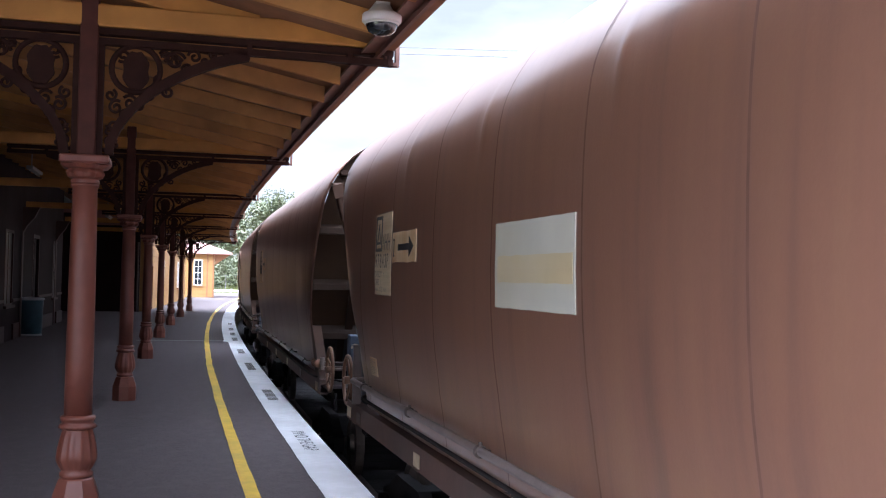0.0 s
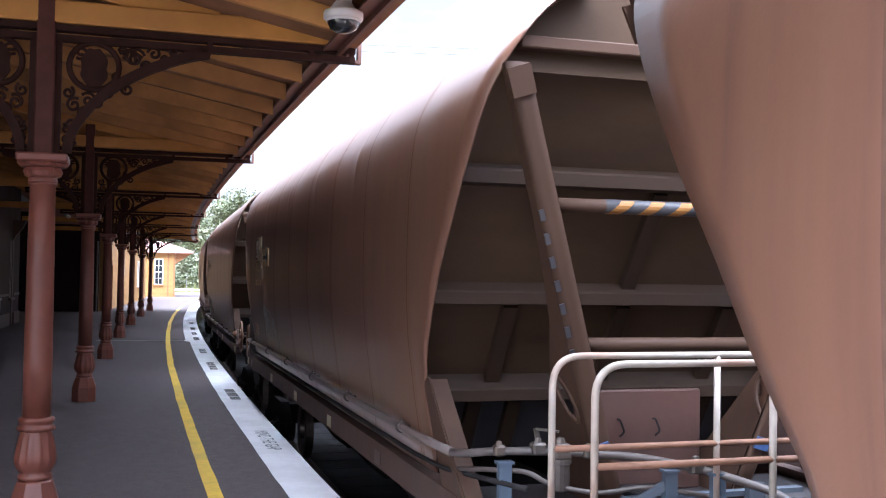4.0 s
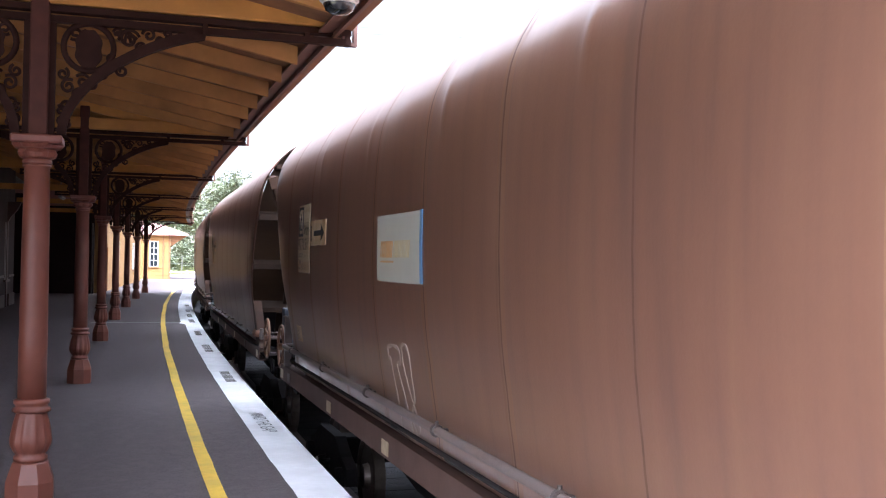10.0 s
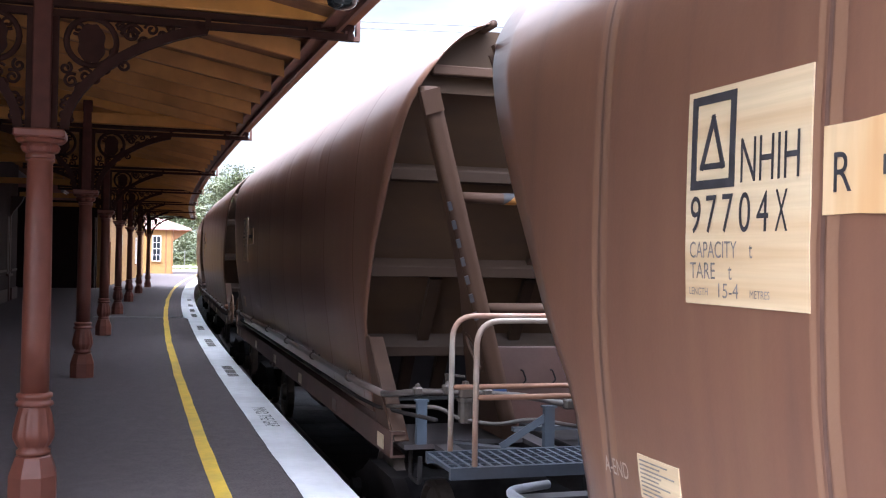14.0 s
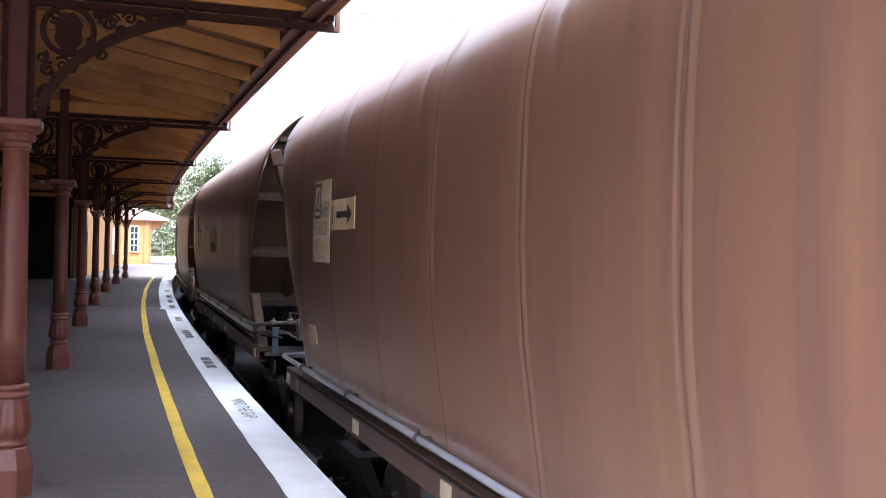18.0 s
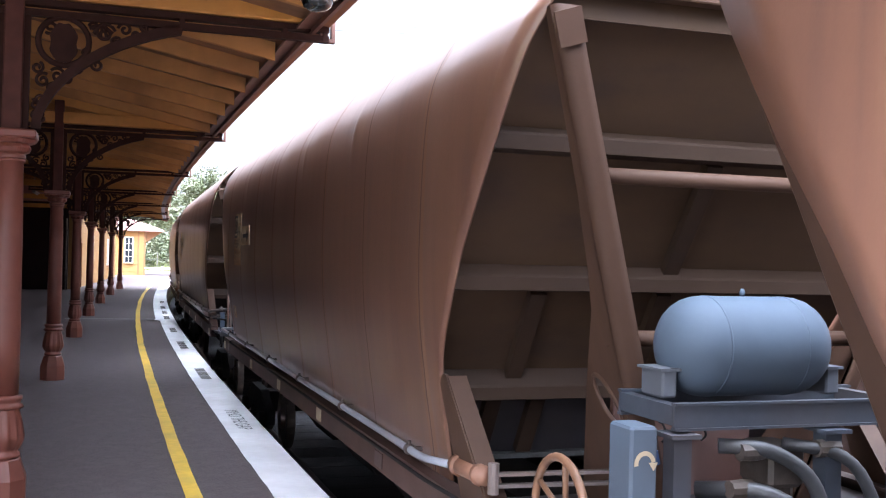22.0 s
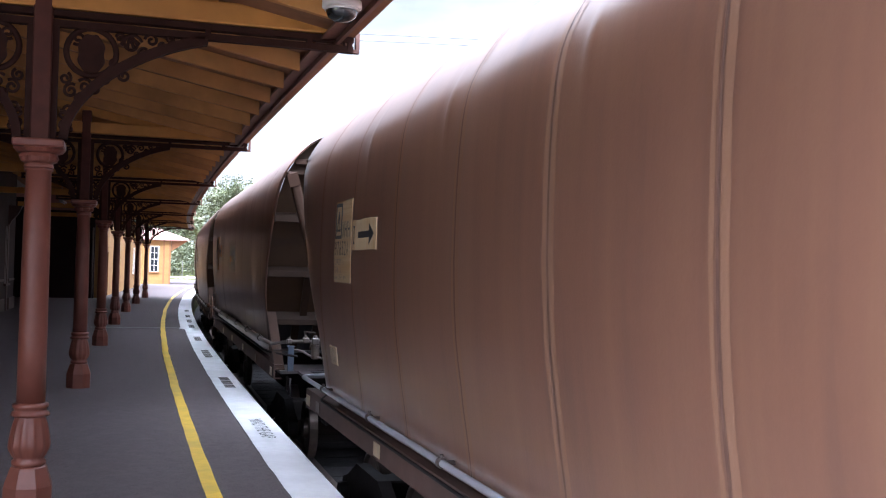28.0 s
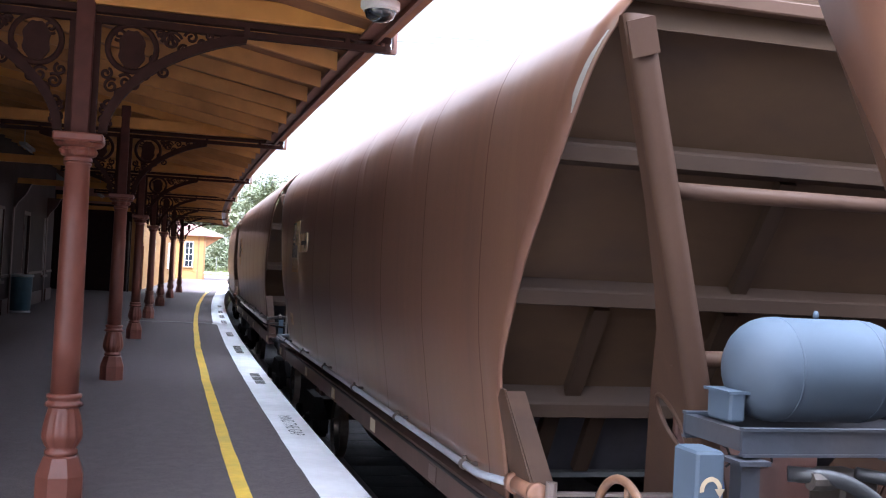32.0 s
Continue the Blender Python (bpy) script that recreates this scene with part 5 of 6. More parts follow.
def wagon_base():
    w = tagged(new("hopper_wagon"), "brown steel coal hopper wagon rolling on the track", "wagon", "train of hopper wagons")
    for sx in (-1, 1):
        bm = bmesh.new()
        slab(bm, sheet_rows(sx), (-sx * 0.012, 0, 0))
        part("side_sheet", bm, M_WAGON, w, smooth=True)
        if sx < 0:
            hs = SHEET_H
            for k, s in enumerate(SEAMS):
                mid = lambda h: s + 0.012 * math.sin(h * 2 + k)
                bm = bmesh.new()
                grid(bm, [[on_sheet(mid(h) + o, h, 0.003) for o in (-0.009, 0.009)] for h in hs])
                part("weld_seam", bm, M_SEAM, w, smooth=True)
                if k == 1:
                    continue
                for d, wd in ((-0.042, 0.055), (0.040, 0.048 if k % 2 else 0.03)):
                    bm = bmesh.new()
                    rows = [[on_sheet(mid(h) + d + o * wd / 2 + 0.007 * noise.noise((h * 6, o, k)), h, 0.002) for o in (-1, -0.6, 0.6, 1)] for h in hs]
                    grid(bm, rows)
                    part("seam_strap", bm, M_STRAP, w, smooth=True)
        # top rim
        bm = bmesh.new()
        tube(bm, [(sx * 0.81, -6.5, 3.495 + LIFT), (sx * 0.81, 6.5, 3.495 + LIFT)], 0.03, 8)
        part("top_rim", bm, M_STRUT, w, smooth=True)
    for sy in (-1, 1):
        # sloping end sheet
        bm = bmesh.new()
        # lower sheet near black: the recess's shade is in its colour
        for name, hs, mm in (("slope_sheet", [1.12, 1.4, 1.8, 2.2, 2.6, 3.05], M_WEND), ("lower_sheet", [0.56, 0.85, 1.12], M_SOOTSHADE)):
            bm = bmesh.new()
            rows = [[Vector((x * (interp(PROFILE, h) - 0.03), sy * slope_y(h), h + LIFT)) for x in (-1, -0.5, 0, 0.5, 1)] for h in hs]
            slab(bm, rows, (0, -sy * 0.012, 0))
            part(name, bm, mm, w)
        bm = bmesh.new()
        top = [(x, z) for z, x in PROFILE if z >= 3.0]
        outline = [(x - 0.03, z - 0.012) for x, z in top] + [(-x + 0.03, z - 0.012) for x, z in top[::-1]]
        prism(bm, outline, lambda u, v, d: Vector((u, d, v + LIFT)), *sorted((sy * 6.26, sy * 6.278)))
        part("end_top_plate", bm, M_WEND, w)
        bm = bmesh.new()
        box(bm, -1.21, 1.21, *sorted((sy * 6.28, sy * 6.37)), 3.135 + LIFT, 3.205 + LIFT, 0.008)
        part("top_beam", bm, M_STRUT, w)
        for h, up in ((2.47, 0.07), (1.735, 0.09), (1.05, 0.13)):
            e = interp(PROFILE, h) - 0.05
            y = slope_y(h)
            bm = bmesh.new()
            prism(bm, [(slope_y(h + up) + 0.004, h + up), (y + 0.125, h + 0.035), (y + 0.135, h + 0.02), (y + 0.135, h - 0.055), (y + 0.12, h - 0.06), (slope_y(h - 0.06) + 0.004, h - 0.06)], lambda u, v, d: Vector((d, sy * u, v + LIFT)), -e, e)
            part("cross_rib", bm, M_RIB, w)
        for h0, h1, xs in ((0.62, 0.99, (-0.92, -0.62, 0.0, 0.62, 0.92)), (1.14, 1.67, (-0.83, 0.0, 0.83)), (1.80, 2.41, (-0.02,))):
            for x in xs:
                bm = bmesh.new()
                p, q = Vector((x, sy * (slope_y(h0) + 0.035), h0 + LIFT)), Vector((x, sy * (slope_y(h1) + 0.035), h1 + LIFT))
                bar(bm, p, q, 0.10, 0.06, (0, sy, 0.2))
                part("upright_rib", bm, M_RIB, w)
        for sx in (-1, 1):
            bm = bmesh.new()
            p, q = Vector((sx * 0.48, sy * 6.03, 0.62 + LIFT)), Vector((sx * 1.27, sy * 6.46, 3.03 + LIFT))
            # a folded plate: a face towards the next wagon and a web back to the slope
            web_x = lambda h: sx * (0.535 + 0.79 * (h - 0.62) / 2.41)
            nose = lambda h: 6.03 + 0.43 * (h - 0.62) / 2.41
            bend = [(0.045 * (1 - math.cos(a)), -0.045 * (1 - math.sin(a))) for a in [math.pi / 2 * i / 5 for i in range(6)]] + [(0.085, 0.0), (0.125, 0.0), (0.125, -0.03)]
            slab(bm, [[Vector((web_x(h) - sx * u, sy * (nose(h) + v), h + LIFT)) for u, v in bend] for h in [0.456 + 0.2574 * i for i in range(11)]], (0, -sy * 0.008, 0))
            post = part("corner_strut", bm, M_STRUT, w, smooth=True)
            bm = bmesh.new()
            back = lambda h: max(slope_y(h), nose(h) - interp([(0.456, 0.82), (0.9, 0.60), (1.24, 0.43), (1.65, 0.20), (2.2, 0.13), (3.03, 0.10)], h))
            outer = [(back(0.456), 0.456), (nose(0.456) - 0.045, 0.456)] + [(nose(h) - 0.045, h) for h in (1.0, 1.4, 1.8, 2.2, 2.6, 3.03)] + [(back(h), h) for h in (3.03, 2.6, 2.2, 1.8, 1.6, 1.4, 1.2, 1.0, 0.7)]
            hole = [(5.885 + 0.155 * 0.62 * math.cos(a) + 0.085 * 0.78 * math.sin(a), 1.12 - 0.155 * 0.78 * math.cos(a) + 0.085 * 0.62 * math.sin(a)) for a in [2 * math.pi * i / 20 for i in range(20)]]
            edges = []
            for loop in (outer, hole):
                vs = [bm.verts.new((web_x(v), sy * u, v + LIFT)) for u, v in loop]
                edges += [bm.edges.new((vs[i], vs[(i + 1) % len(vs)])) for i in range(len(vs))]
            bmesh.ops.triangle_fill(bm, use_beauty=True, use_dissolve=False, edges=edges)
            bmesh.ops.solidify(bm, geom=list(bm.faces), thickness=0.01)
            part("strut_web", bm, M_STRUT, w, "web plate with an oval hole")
            bm = bmesh.new()
            tube(bm, [(web_x(v), sy * u, v + LIFT) for u, v in hole], 0.014, 6, True)
            part("hole_rim", bm, M_STRUT, post, smooth=True)
            bm = bmesh.new()
            a, b = p.lerp(q, 0.925), p.lerp(q, 0.99)
            off = Vector((0, sy * 0.014, 0))
            bar(bm, a + off, b + off, 0.138, 0.014, (0, sy, -0.18))
            part("strut_cap", bm, M_STRUT, post)
            bm = bmesh.new()
            a, b = p.lerp(q, 0.075), p.lerp(q, 0.105)
            bar(bm, a + off * 0.5, b + off * 0.5, 0.10, 0.012, (0, sy, -0.18))
            part("blue_band", bm, M_BLUETAPE, post, "bright blue painted band")
            # knee plate from the side sheet down to the deck, at the front end only
            if sy > 0:
                continue
            bm = bmesh.new()
            prism(bm, [(5.08, 1.19), (5.22, 1.19), (5.92, 0.456), (5.45, 0.456)], lambda u, v, d: Vector((sx * (1.378 - 0.05 * (1.25 - v) / 0.794) + d, sy * u, v + LIFT)), -0.008, 0.008)
            bar(bm, (sx * 1.318, sy * 5.23, 1.18 + LIFT), (sx * 1.268, sy * 5.925, 0.462 + LIFT), 0.115, 0.012)
            part("knee_plate", bm, M_STRUT, w)
        for h, y, e in ((2.28, 6.17, 1.02), (1.46, 6.05, 0.80)):
            bm = bmesh.new()
            tube(bm, [(-e, sy * y, h + LIFT), (e, sy * y, h + LIFT)], 0.042, 10)
            part("cross_tube", bm, M_STRUT, w, smooth=True)
        bm = bmesh.new()
        box(bm, -0.46, 0.46, *sorted((sy * 5.45, sy * 5.50)), 0.456 + LIFT, 1.12 + LIFT, 0.01)
        pan = part("end_panel", bm, M_ENDRED, w)
        for x in (-0.16, 0.10):
            bm = bmesh.new()
            tube(bm, bent([(x, sy * 5.50, 0.93 + LIFT), (x, sy * 5.54, 0.93 + LIFT), (x + 0.03, sy * 5.545, 0.85 + LIFT), (x, sy * 5.53, 0.82 + LIFT)], 0.02), 0.007, 6)
            part("hook", bm, M_BLACK, pan)
        # deck over the bogie, headstock, drawgear
        bm = bmesh.new()
        for x0, x1, y0, y1 in ((-1.28, 1.28, 5.15, 5.92), (-1.28, -0.95, 5.92, 6.05), (0.95, 1.28, 5.92, 6.05), (-0.30, 0.30, 5.92, 6.62), (-1.05, -0.90, 5.92, 6.62), (0.90, 1.05, 5.92, 6.62), (-1.05, 1.05, 6.50, 6.62)):
            box(bm, x0, x1, *sorted((sy * y0, sy * y1)), 0.42 + LIFT, 0.455 + LIFT)
        part("deck_plate", bm, M_DECK, w)
        for x in (-0.6, 0.6):
            bm = bmesh.new()
            bar(bm, (x * 1.5, sy * 5.95, 0.43 + LIFT), (x * 0.5, sy * 6.48, 0.43 + LIFT), 0.10, 0.04)
            part("deck_brace", bm, M_STEELBLUE, w)
        bm = bmesh.new()
        box(bm, -0.17, 0.17, *sorted((sy * 5.0, sy * 6.75)), 0.18 + LIFT, 0.50 + LIFT, 0.01)
        part("draft_sill", bm, M_BLACK, w)
        bm = bmesh.new()
        box(bm, -0.09, 0.09, *sorted((sy * 6.72, sy * 6.93)), 0.10 + LIFT, 0.28 + LIFT, 0.02)
        prism(bm, [(-0.16, 6.93), (0.15, 6.93), (0.17, 7.0), (0.04, 7.03), (-0.02, 6.97), (-0.10, 7.03), (-0.16, 7.0)], lambda u, v, d: Vector((u * sy, sy * v, d)), 0.08 + LIFT, 0.30 + LIFT)
        part("coupler", bm, M_BLACK, w)
        bm = bmesh.new()
        tube(bm, bent([(0.35, sy * 6.60, 0.40 + LIFT), (0.35, sy * 6.80, 0.30 + LIFT), (0.30, sy * 7.02, 0.02 + LIFT)], 0.15), 0.025, 8)
        part("air_hose", bm, M_RUBBER, w, smooth=True)
        bm = bmesh.new()
        tube(bm, bent([(-1.15, sy * 5.75, 0.36 + LIFT), (-1.15, sy * 5.75, 0.16 + LIFT), (-1.15, sy * 6.02, 0.16 + LIFT), (-1.15, sy * 6.02, 0.36 + LIFT)], 0.05), 0.018, 8)
        part("step_stirrup", bm, M_BLACK, w, smooth=True)
    for sx in (-1, 1):
        bm = bmesh.new()
        prism(bm, [(1.24, 0.335), (1.35, 0.335), (1.35, 0.53), (1.24, 0.53), (1.24, 0.51), (1.335, 0.51), (1.335, 0.355), (1.24, 0.355)], lambda u, v, d: Vector((sx * u, d, v + LIFT)), -5.92, 5.92)
        sill = part("side_sill", bm, M_SILL, w)
        for y in (5.79, 5.25, 2.80, 0.6, -1.6, -3.7, -5.6):
            bm = bmesh.new()
            box(bm, *sorted((sx * 1.350, sx * 1.356)), y - 0.10, y + 0.10, 0.36 + LIFT, 0.47 + LIFT, 0.002)
            part("marker_patch", bm, M_TRIM if y in (5.25, -3.7) else M_CREAMARROW, sill, "small faded patch")
    # centre chutes and floor
    for k, y in enumerate((-2.1, 0.0, 2.1)):
        bm = bmesh.new()
        hexa(bm, [(-0.5, y - 0.5, 0.45), (0.5, y - 0.5, 0.45), (0.5, y + 0.5, 0.45), (-0.5, y + 0.5, 0.45)], [(-1.22, y - 1.0, 0.60 + LIFT), (1.22, y - 1.0, 0.60 + LIFT), (1.22, y + 1.0, 0.60 + LIFT), (-1.22, y + 1.0, 0.60 + LIFT)])
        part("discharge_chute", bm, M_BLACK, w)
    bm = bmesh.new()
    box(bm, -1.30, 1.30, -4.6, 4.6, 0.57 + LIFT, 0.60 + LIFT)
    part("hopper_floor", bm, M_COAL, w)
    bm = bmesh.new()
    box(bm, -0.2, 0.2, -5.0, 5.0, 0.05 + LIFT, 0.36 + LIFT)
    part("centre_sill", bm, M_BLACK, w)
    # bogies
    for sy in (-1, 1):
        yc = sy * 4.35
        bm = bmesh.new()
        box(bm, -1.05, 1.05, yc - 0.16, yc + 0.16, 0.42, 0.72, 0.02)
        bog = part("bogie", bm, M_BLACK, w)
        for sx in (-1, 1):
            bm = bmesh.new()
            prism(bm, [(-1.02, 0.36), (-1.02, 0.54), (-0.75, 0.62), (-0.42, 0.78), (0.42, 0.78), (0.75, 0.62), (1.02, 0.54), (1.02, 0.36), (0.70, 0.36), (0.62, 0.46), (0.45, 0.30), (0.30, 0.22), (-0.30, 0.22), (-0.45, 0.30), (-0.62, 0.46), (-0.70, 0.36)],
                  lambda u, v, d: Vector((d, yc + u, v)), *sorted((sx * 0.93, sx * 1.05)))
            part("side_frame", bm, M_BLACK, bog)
            for yy in (-0.12, 0.12):
                bm = bmesh.new()
                tube(bm, [(sx * 1.07 + 0.05 * math.cos(a), yc + yy + 0.05 * math.sin(a), 0.28 + 0.012 * a) for a in [0.6 * i for i in range(32)]], 0.013, 5)
                part("spring", bm, M_BLACK, bog)
            for yy in (-0.82, 0.82):
                bm = bmesh.new()
                lathe(bm, [(0.42, -0.06), (0.42, 0.05), (0.38, 0.06), (0.36, 0.02), (0.14, 0.03), (0.12, 0.09), (0.03, 0.095)], 26, (0, 0, 0), "x")
                wh = part("wheel", bm, M_STEEL, bog, smooth=False)
                wh.matrix_basis = pose(sx * 0.745, yc + yy, 0.42, 0, 0, 0 if sx > 0 else 180)
                bm = bmesh.new()
                lathe(bm, [(0.10, -0.05), (0.11, 0.0), (0.10, 0.05), (0.05, 0.055)], 12, (sx * 1.08, yc + yy, 0.42), "x")
                part("axle_box", bm, M_BLACK, bog)
    return w


def hand_wheel(y, lean=0.0):
    """Spoked brake wheel facing the platform, with its shaft."""
    bm = bmesh.new()
    c = Vector((-1.32, y, 0.72 + LIFT))
    tube(bm, [c + Vector((0, 0.265 * math.cos(a), 0.265 * math.sin(a))) for a in [2 * math.pi * i / 32 for i in range(32)]], 0.020, 8, True)
    for k in range(5):
        a = 2 * math.pi * k / 5 + lean
        tube(bm, [c + Vector((0.03, 0, 0)), c + Vector((0, 0.26 * math.cos(a), 0.26 * math.sin(a)))], 0.014, 6)
    lathe(bm, [(0.045, -0.04), (0.045, 0.05)], 12, c, "x")
    return bm


def gear_sets():
    """Meshes of the fittings at the wagon ends, built once and shared."""
    g = {}
    def keep(group, name, bm, material, smooth=False, label=""):
        ob = part(name, bm, material, None, label, smooth)
        me = ob.data
        me.transform(Matrix.Translation((0, SHIFT, 0)))
        bpy.data.objects.remove(ob)
        g.setdefault(group, []).append((name, me, label, None))
    Z = LIFT
    # brake pipes along the platform side: a stout one set high, or a thin one set low
    for grp, hi, r, y1 in (("pipe_high", 0.785, 0.029, 5.70), ("pipe_low", 0.655, 0.023, 6.15)):
        bm = bmesh.new()
        front = [(-1.36, -5.42, 0.785 + Z)] if grp == "pipe_high" else [(-1.345, -5.06, 0.69 + Z)]
        tube(bm, bent(front + [(-1.40, -4.65, hi + Z), (-1.40, y1, hi + Z), (-1.12, y1 + 0.10, hi + Z)], 0.10), r, 12)
        keep(grp, "brake_pipe", bm, M_PIPE if grp == "pipe_high" else M_PALEPIPE, True, "dusty grey brake pipe")
        bm = bmesh.new()
        tube(bm, bent([(-1.10, -6.0, hi - 0.12 + Z), (-1.37, -5.30, hi - 0.12 + Z), (-1.39, -4.65, hi - 0.13 + Z), (-1.385, 5.2, hi - 0.13 + Z), (-1.2, 5.7, hi - 0.13 + Z)], 0.10), r * 0.55, 8)
        keep(grp, "brake_pipe", bm, M_BLACK, True, "thin grimy black pipe")
        for k in range(6):
            y = -4.35 + k * 1.87
            bm = bmesh.new()
            lathe(bm, [(r + 0.008, -0.025), (r + 0.013, -0.015), (r + 0.013, 0.015), (r + 0.008, 0.025)], 12, (-1.40, y, hi + Z), "y")
            box(bm, -1.395, -1.250, y - 0.016, y + 0.016, hi - 0.012 + Z, hi + 0.012 + Z)
            lathe(bm, [(0.012, hi + r + Z), (0.012, hi + r + 0.03 + Z)], 6, (-1.40, y, 0))
            keep(grp, "pipe_clamp", bm, M_LINE, False)
    bm = bmesh.new()
    bar(bm, (-1.33, 5.76, 0.53 + Z), (-1.33, 5.76, 1.13 + Z), 0.085, 0.05, (0, 1, 0))
    box(bm, -1.385, -1.275, 5.72, 5.80, 1.13 + Z, 1.145 + Z)
    keep("pipe_high", "end_post", bm, M_PIPE, False, "grimy grey steel post")
    # rear end with a brake wheel
    keep("wheel_rear", "handwheel", hand_wheel(6.34), M_WHEEL, True, "rusty ochre spoked brake handwheel")
    bm = bmesh.new()
    bar(bm, (-1.12, 6.34, 0.45 + Z), (-1.12, 6.34, 1.08 + Z), 0.09, 0.09, (0, 1, 0))
    tube(bm, [(-1.30, 6.34, 0.72 + Z), (-0.4, 6.34, 0.72 + Z)], 0.018, 8)
    tube(bm, [(-1.12, 6.34, 0.95 + Z), (-0.5, 6.34, 0.95 + Z)], 0.02, 8)
    tube(bm, [(-1.12, 6.34, 0.55 + Z), (-0.5, 6.34, 0.55 + Z)], 0.02, 8)
    keep("wheel_rear", "brake_stand", bm, M_STEELBLUE)
    # front end with brake wheel, air reservoir on its stand and control box
    keep("tank_front", "handwheel", hand_wheel(-6.38, 0.5), M_WHEEL, True, "rusty ochre spoked brake handwheel")
    bm = bmesh.new()
    yt = -6.23
    prof = [(0.02, -0.435)] + [(0.24 * math.sin(a) ** 0.8, -0.235 - 0.20 * math.cos(a)) for a in [math.pi / 2 * i / 8 for i in range(1, 9)]]
    prof += [(r, -h) for r, h in prof[::-1]]
    lathe(bm, prof, 32, (-0.295, yt, 1.46 + Z), "x")
    for x in (-0.51, -0.08):
        lathe(bm, [(0.238, -0.008), (0.2425, -0.004), (0.2425, 0.004), (0.238, 0.008)], 32, (x, yt, 1.46 + Z), "x")
    lathe(bm, [(0.014, 0), (0.014, 0.025), (0.008, 0.04)], 10, (-0.30, yt, 1.697 + Z))
    keep("tank_front", "air_reservoir", bm, M_BLUE, True, "pale blue air reservoir tank with domed ends")
    for y in (yt - 0.25, yt + 0.25):
        bm = bmesh.new()
        prism(bm, [(-0.02, 1.103), (0.02, 1.103), (0.02, 1.115), (0.008, 1.115), (0.008, 1.215), (0.02, 1.215), (0.02, 1.227), (-0.02, 1.227), (-0.02, 1.215), (-0.008, 1.215), (-0.008, 1.115), (-0.02, 1.115)], lambda u, v, d: Vector((d, y + u, v + Z)), -0.82, 0.55)
        keep("tank_front", "stand_beam", bm, M_STEELBLUE, False, "dirty blue steel channel")
    for x in (-0.82, 0.45):
        bm = bmesh.new()
        box(bm, x, x + 0.06, yt - 0.238, yt + 0.238, 1.125 + Z, 1.214 + Z)
        keep("tank_front", "stand_crossbar", bm, M_STEELBLUE)
    for x in (-0.79, 0.02, 0.45):
        bm = bmesh.new()
        bar(bm, (x, yt - 0.24, 0.456 + Z), (x, yt - 0.24, 1.094 + Z), 0.09, 0.09, (0, 1, 0))
        box(bm, x - 0.075, x + 0.075, yt - 0.32, yt - 0.16, 1.075 + Z, 1.094 + Z)
        keep("tank_front", "stand_leg", bm, M_STEELBLUE)
    for x in (-0.75, 0.16):
        bm = bmesh.new()
        box(bm, x - 0.04, x + 0.04, yt - 0.10, yt + 0.10, 1.228 + Z, 1.36 + Z, 0.01)
        box(bm, x - 0.055, x + 0.055, yt - 0.11, yt + 0.11, 1.352 + Z, 1.365 + Z)
        keep("tank_front", "tank_clamp", bm, M_BLUE)
    bm = bmesh.new()
    box(bm, -1.125, -0.995, yt - 0.42, yt - 0.22, 0.55 + Z, 1.155 + Z, 0.012)
    keep("tank_front", "control_box", bm, M_BLUE, False, "blue-grey control box")
    bm = bmesh.new()
    n = 12
    rows = [[Vector((-1.06 + 0.050 * math.cos(a), yt - 0.424, 1.00 + Z + 0.055 * math.sin(a))), Vector((-1.06 + 0.032 * math.cos(a), yt - 0.424, 1.00 + Z + 0.036 * math.sin(a)))] for a in [math.pi * (1.05 - 1.0 * i / n) for i in range(n + 1)]]
    slab(bm, rows, (0, -0.003, 0))
    prism(bm, [(-1.042, 1.005), (-0.998, 1.005), (-1.018, 0.97)], lambda u, v, d: Vector((u, d, v + Z)), yt - 0.427, yt - 0.424)
    keep("tank_front", "arrow_mark", bm, M_CREAMARROW, False, "faded cream curved arrow sign")
    bm = bmesh.new()
    tube(bm, bent([(-0.55, yt - 0.2, 1.02 + Z), (-0.35, yt - 0.3, 1.02 + Z), (-0.15, yt - 0.35, 0.9 + Z), (-0.05, yt - 0.4, 0.55 + Z)], 0.12), 0.035, 10)
    keep("tank_front", "brake_hose", bm, M_RUBBER, True, "black rubber brake hose")
    bm = bmesh.new()
    tube(bm, bent([(-0.6, yt - 0.1, 0.80 + Z), (-0.4, yt - 0.32, 0.84 + Z), (-0.2, yt - 0.42, 0.72 + Z), (-0.1, yt - 0.5, 0.40 + Z)], 0.12), 0.04, 10)
    keep("tank_front", "brake_hose", bm, M_RUBBER, True, "black rubber brake hose")
    bm = bmesh.new()
    tube(bm, bent([(-0.2, yt - 0.2, 1.02 + Z), (0.1, yt - 0.32, 0.98 + Z), (0.25, yt - 0.4, 0.6 + Z)], 0.15), 0.03, 10)
    keep("tank_front", "brake_hose", bm, M_RUBBER, True, "black rubber brake hose")
    for x, z in ((-0.42, 1.0), (-0.47, 0.83), (0.0, 1.0)):
        bm = bmesh.new()
        lathe(bm, [(0.042, -0.06), (0.046, 0), (0.042, 0.06)], 10, (x, yt - 0.26, z + Z), "x")
        keep("tank_front", "hose_coupling", bm, M_BRASS)
    bm = bmesh.new()
    box(bm, -0.25, -0.05, yt - 0.18, yt + 0.08, 0.80 + Z, 1.0 + Z, 0.02)
    lathe(bm, [(0.09, 0.62 + Z), (0.10, 0.70 + Z), (0.10, 0.80 + Z)], 14, (-0.15, yt - 0.05, 0))
    keep("tank_front", "triple_valve", bm, M_BRASS)
    bm = bmesh.new()
    tube(bm, [(-1.34, -5.05, 0.70 + Z), (-1.34, -5.52, 0.72 + Z)], 0.048, 14)
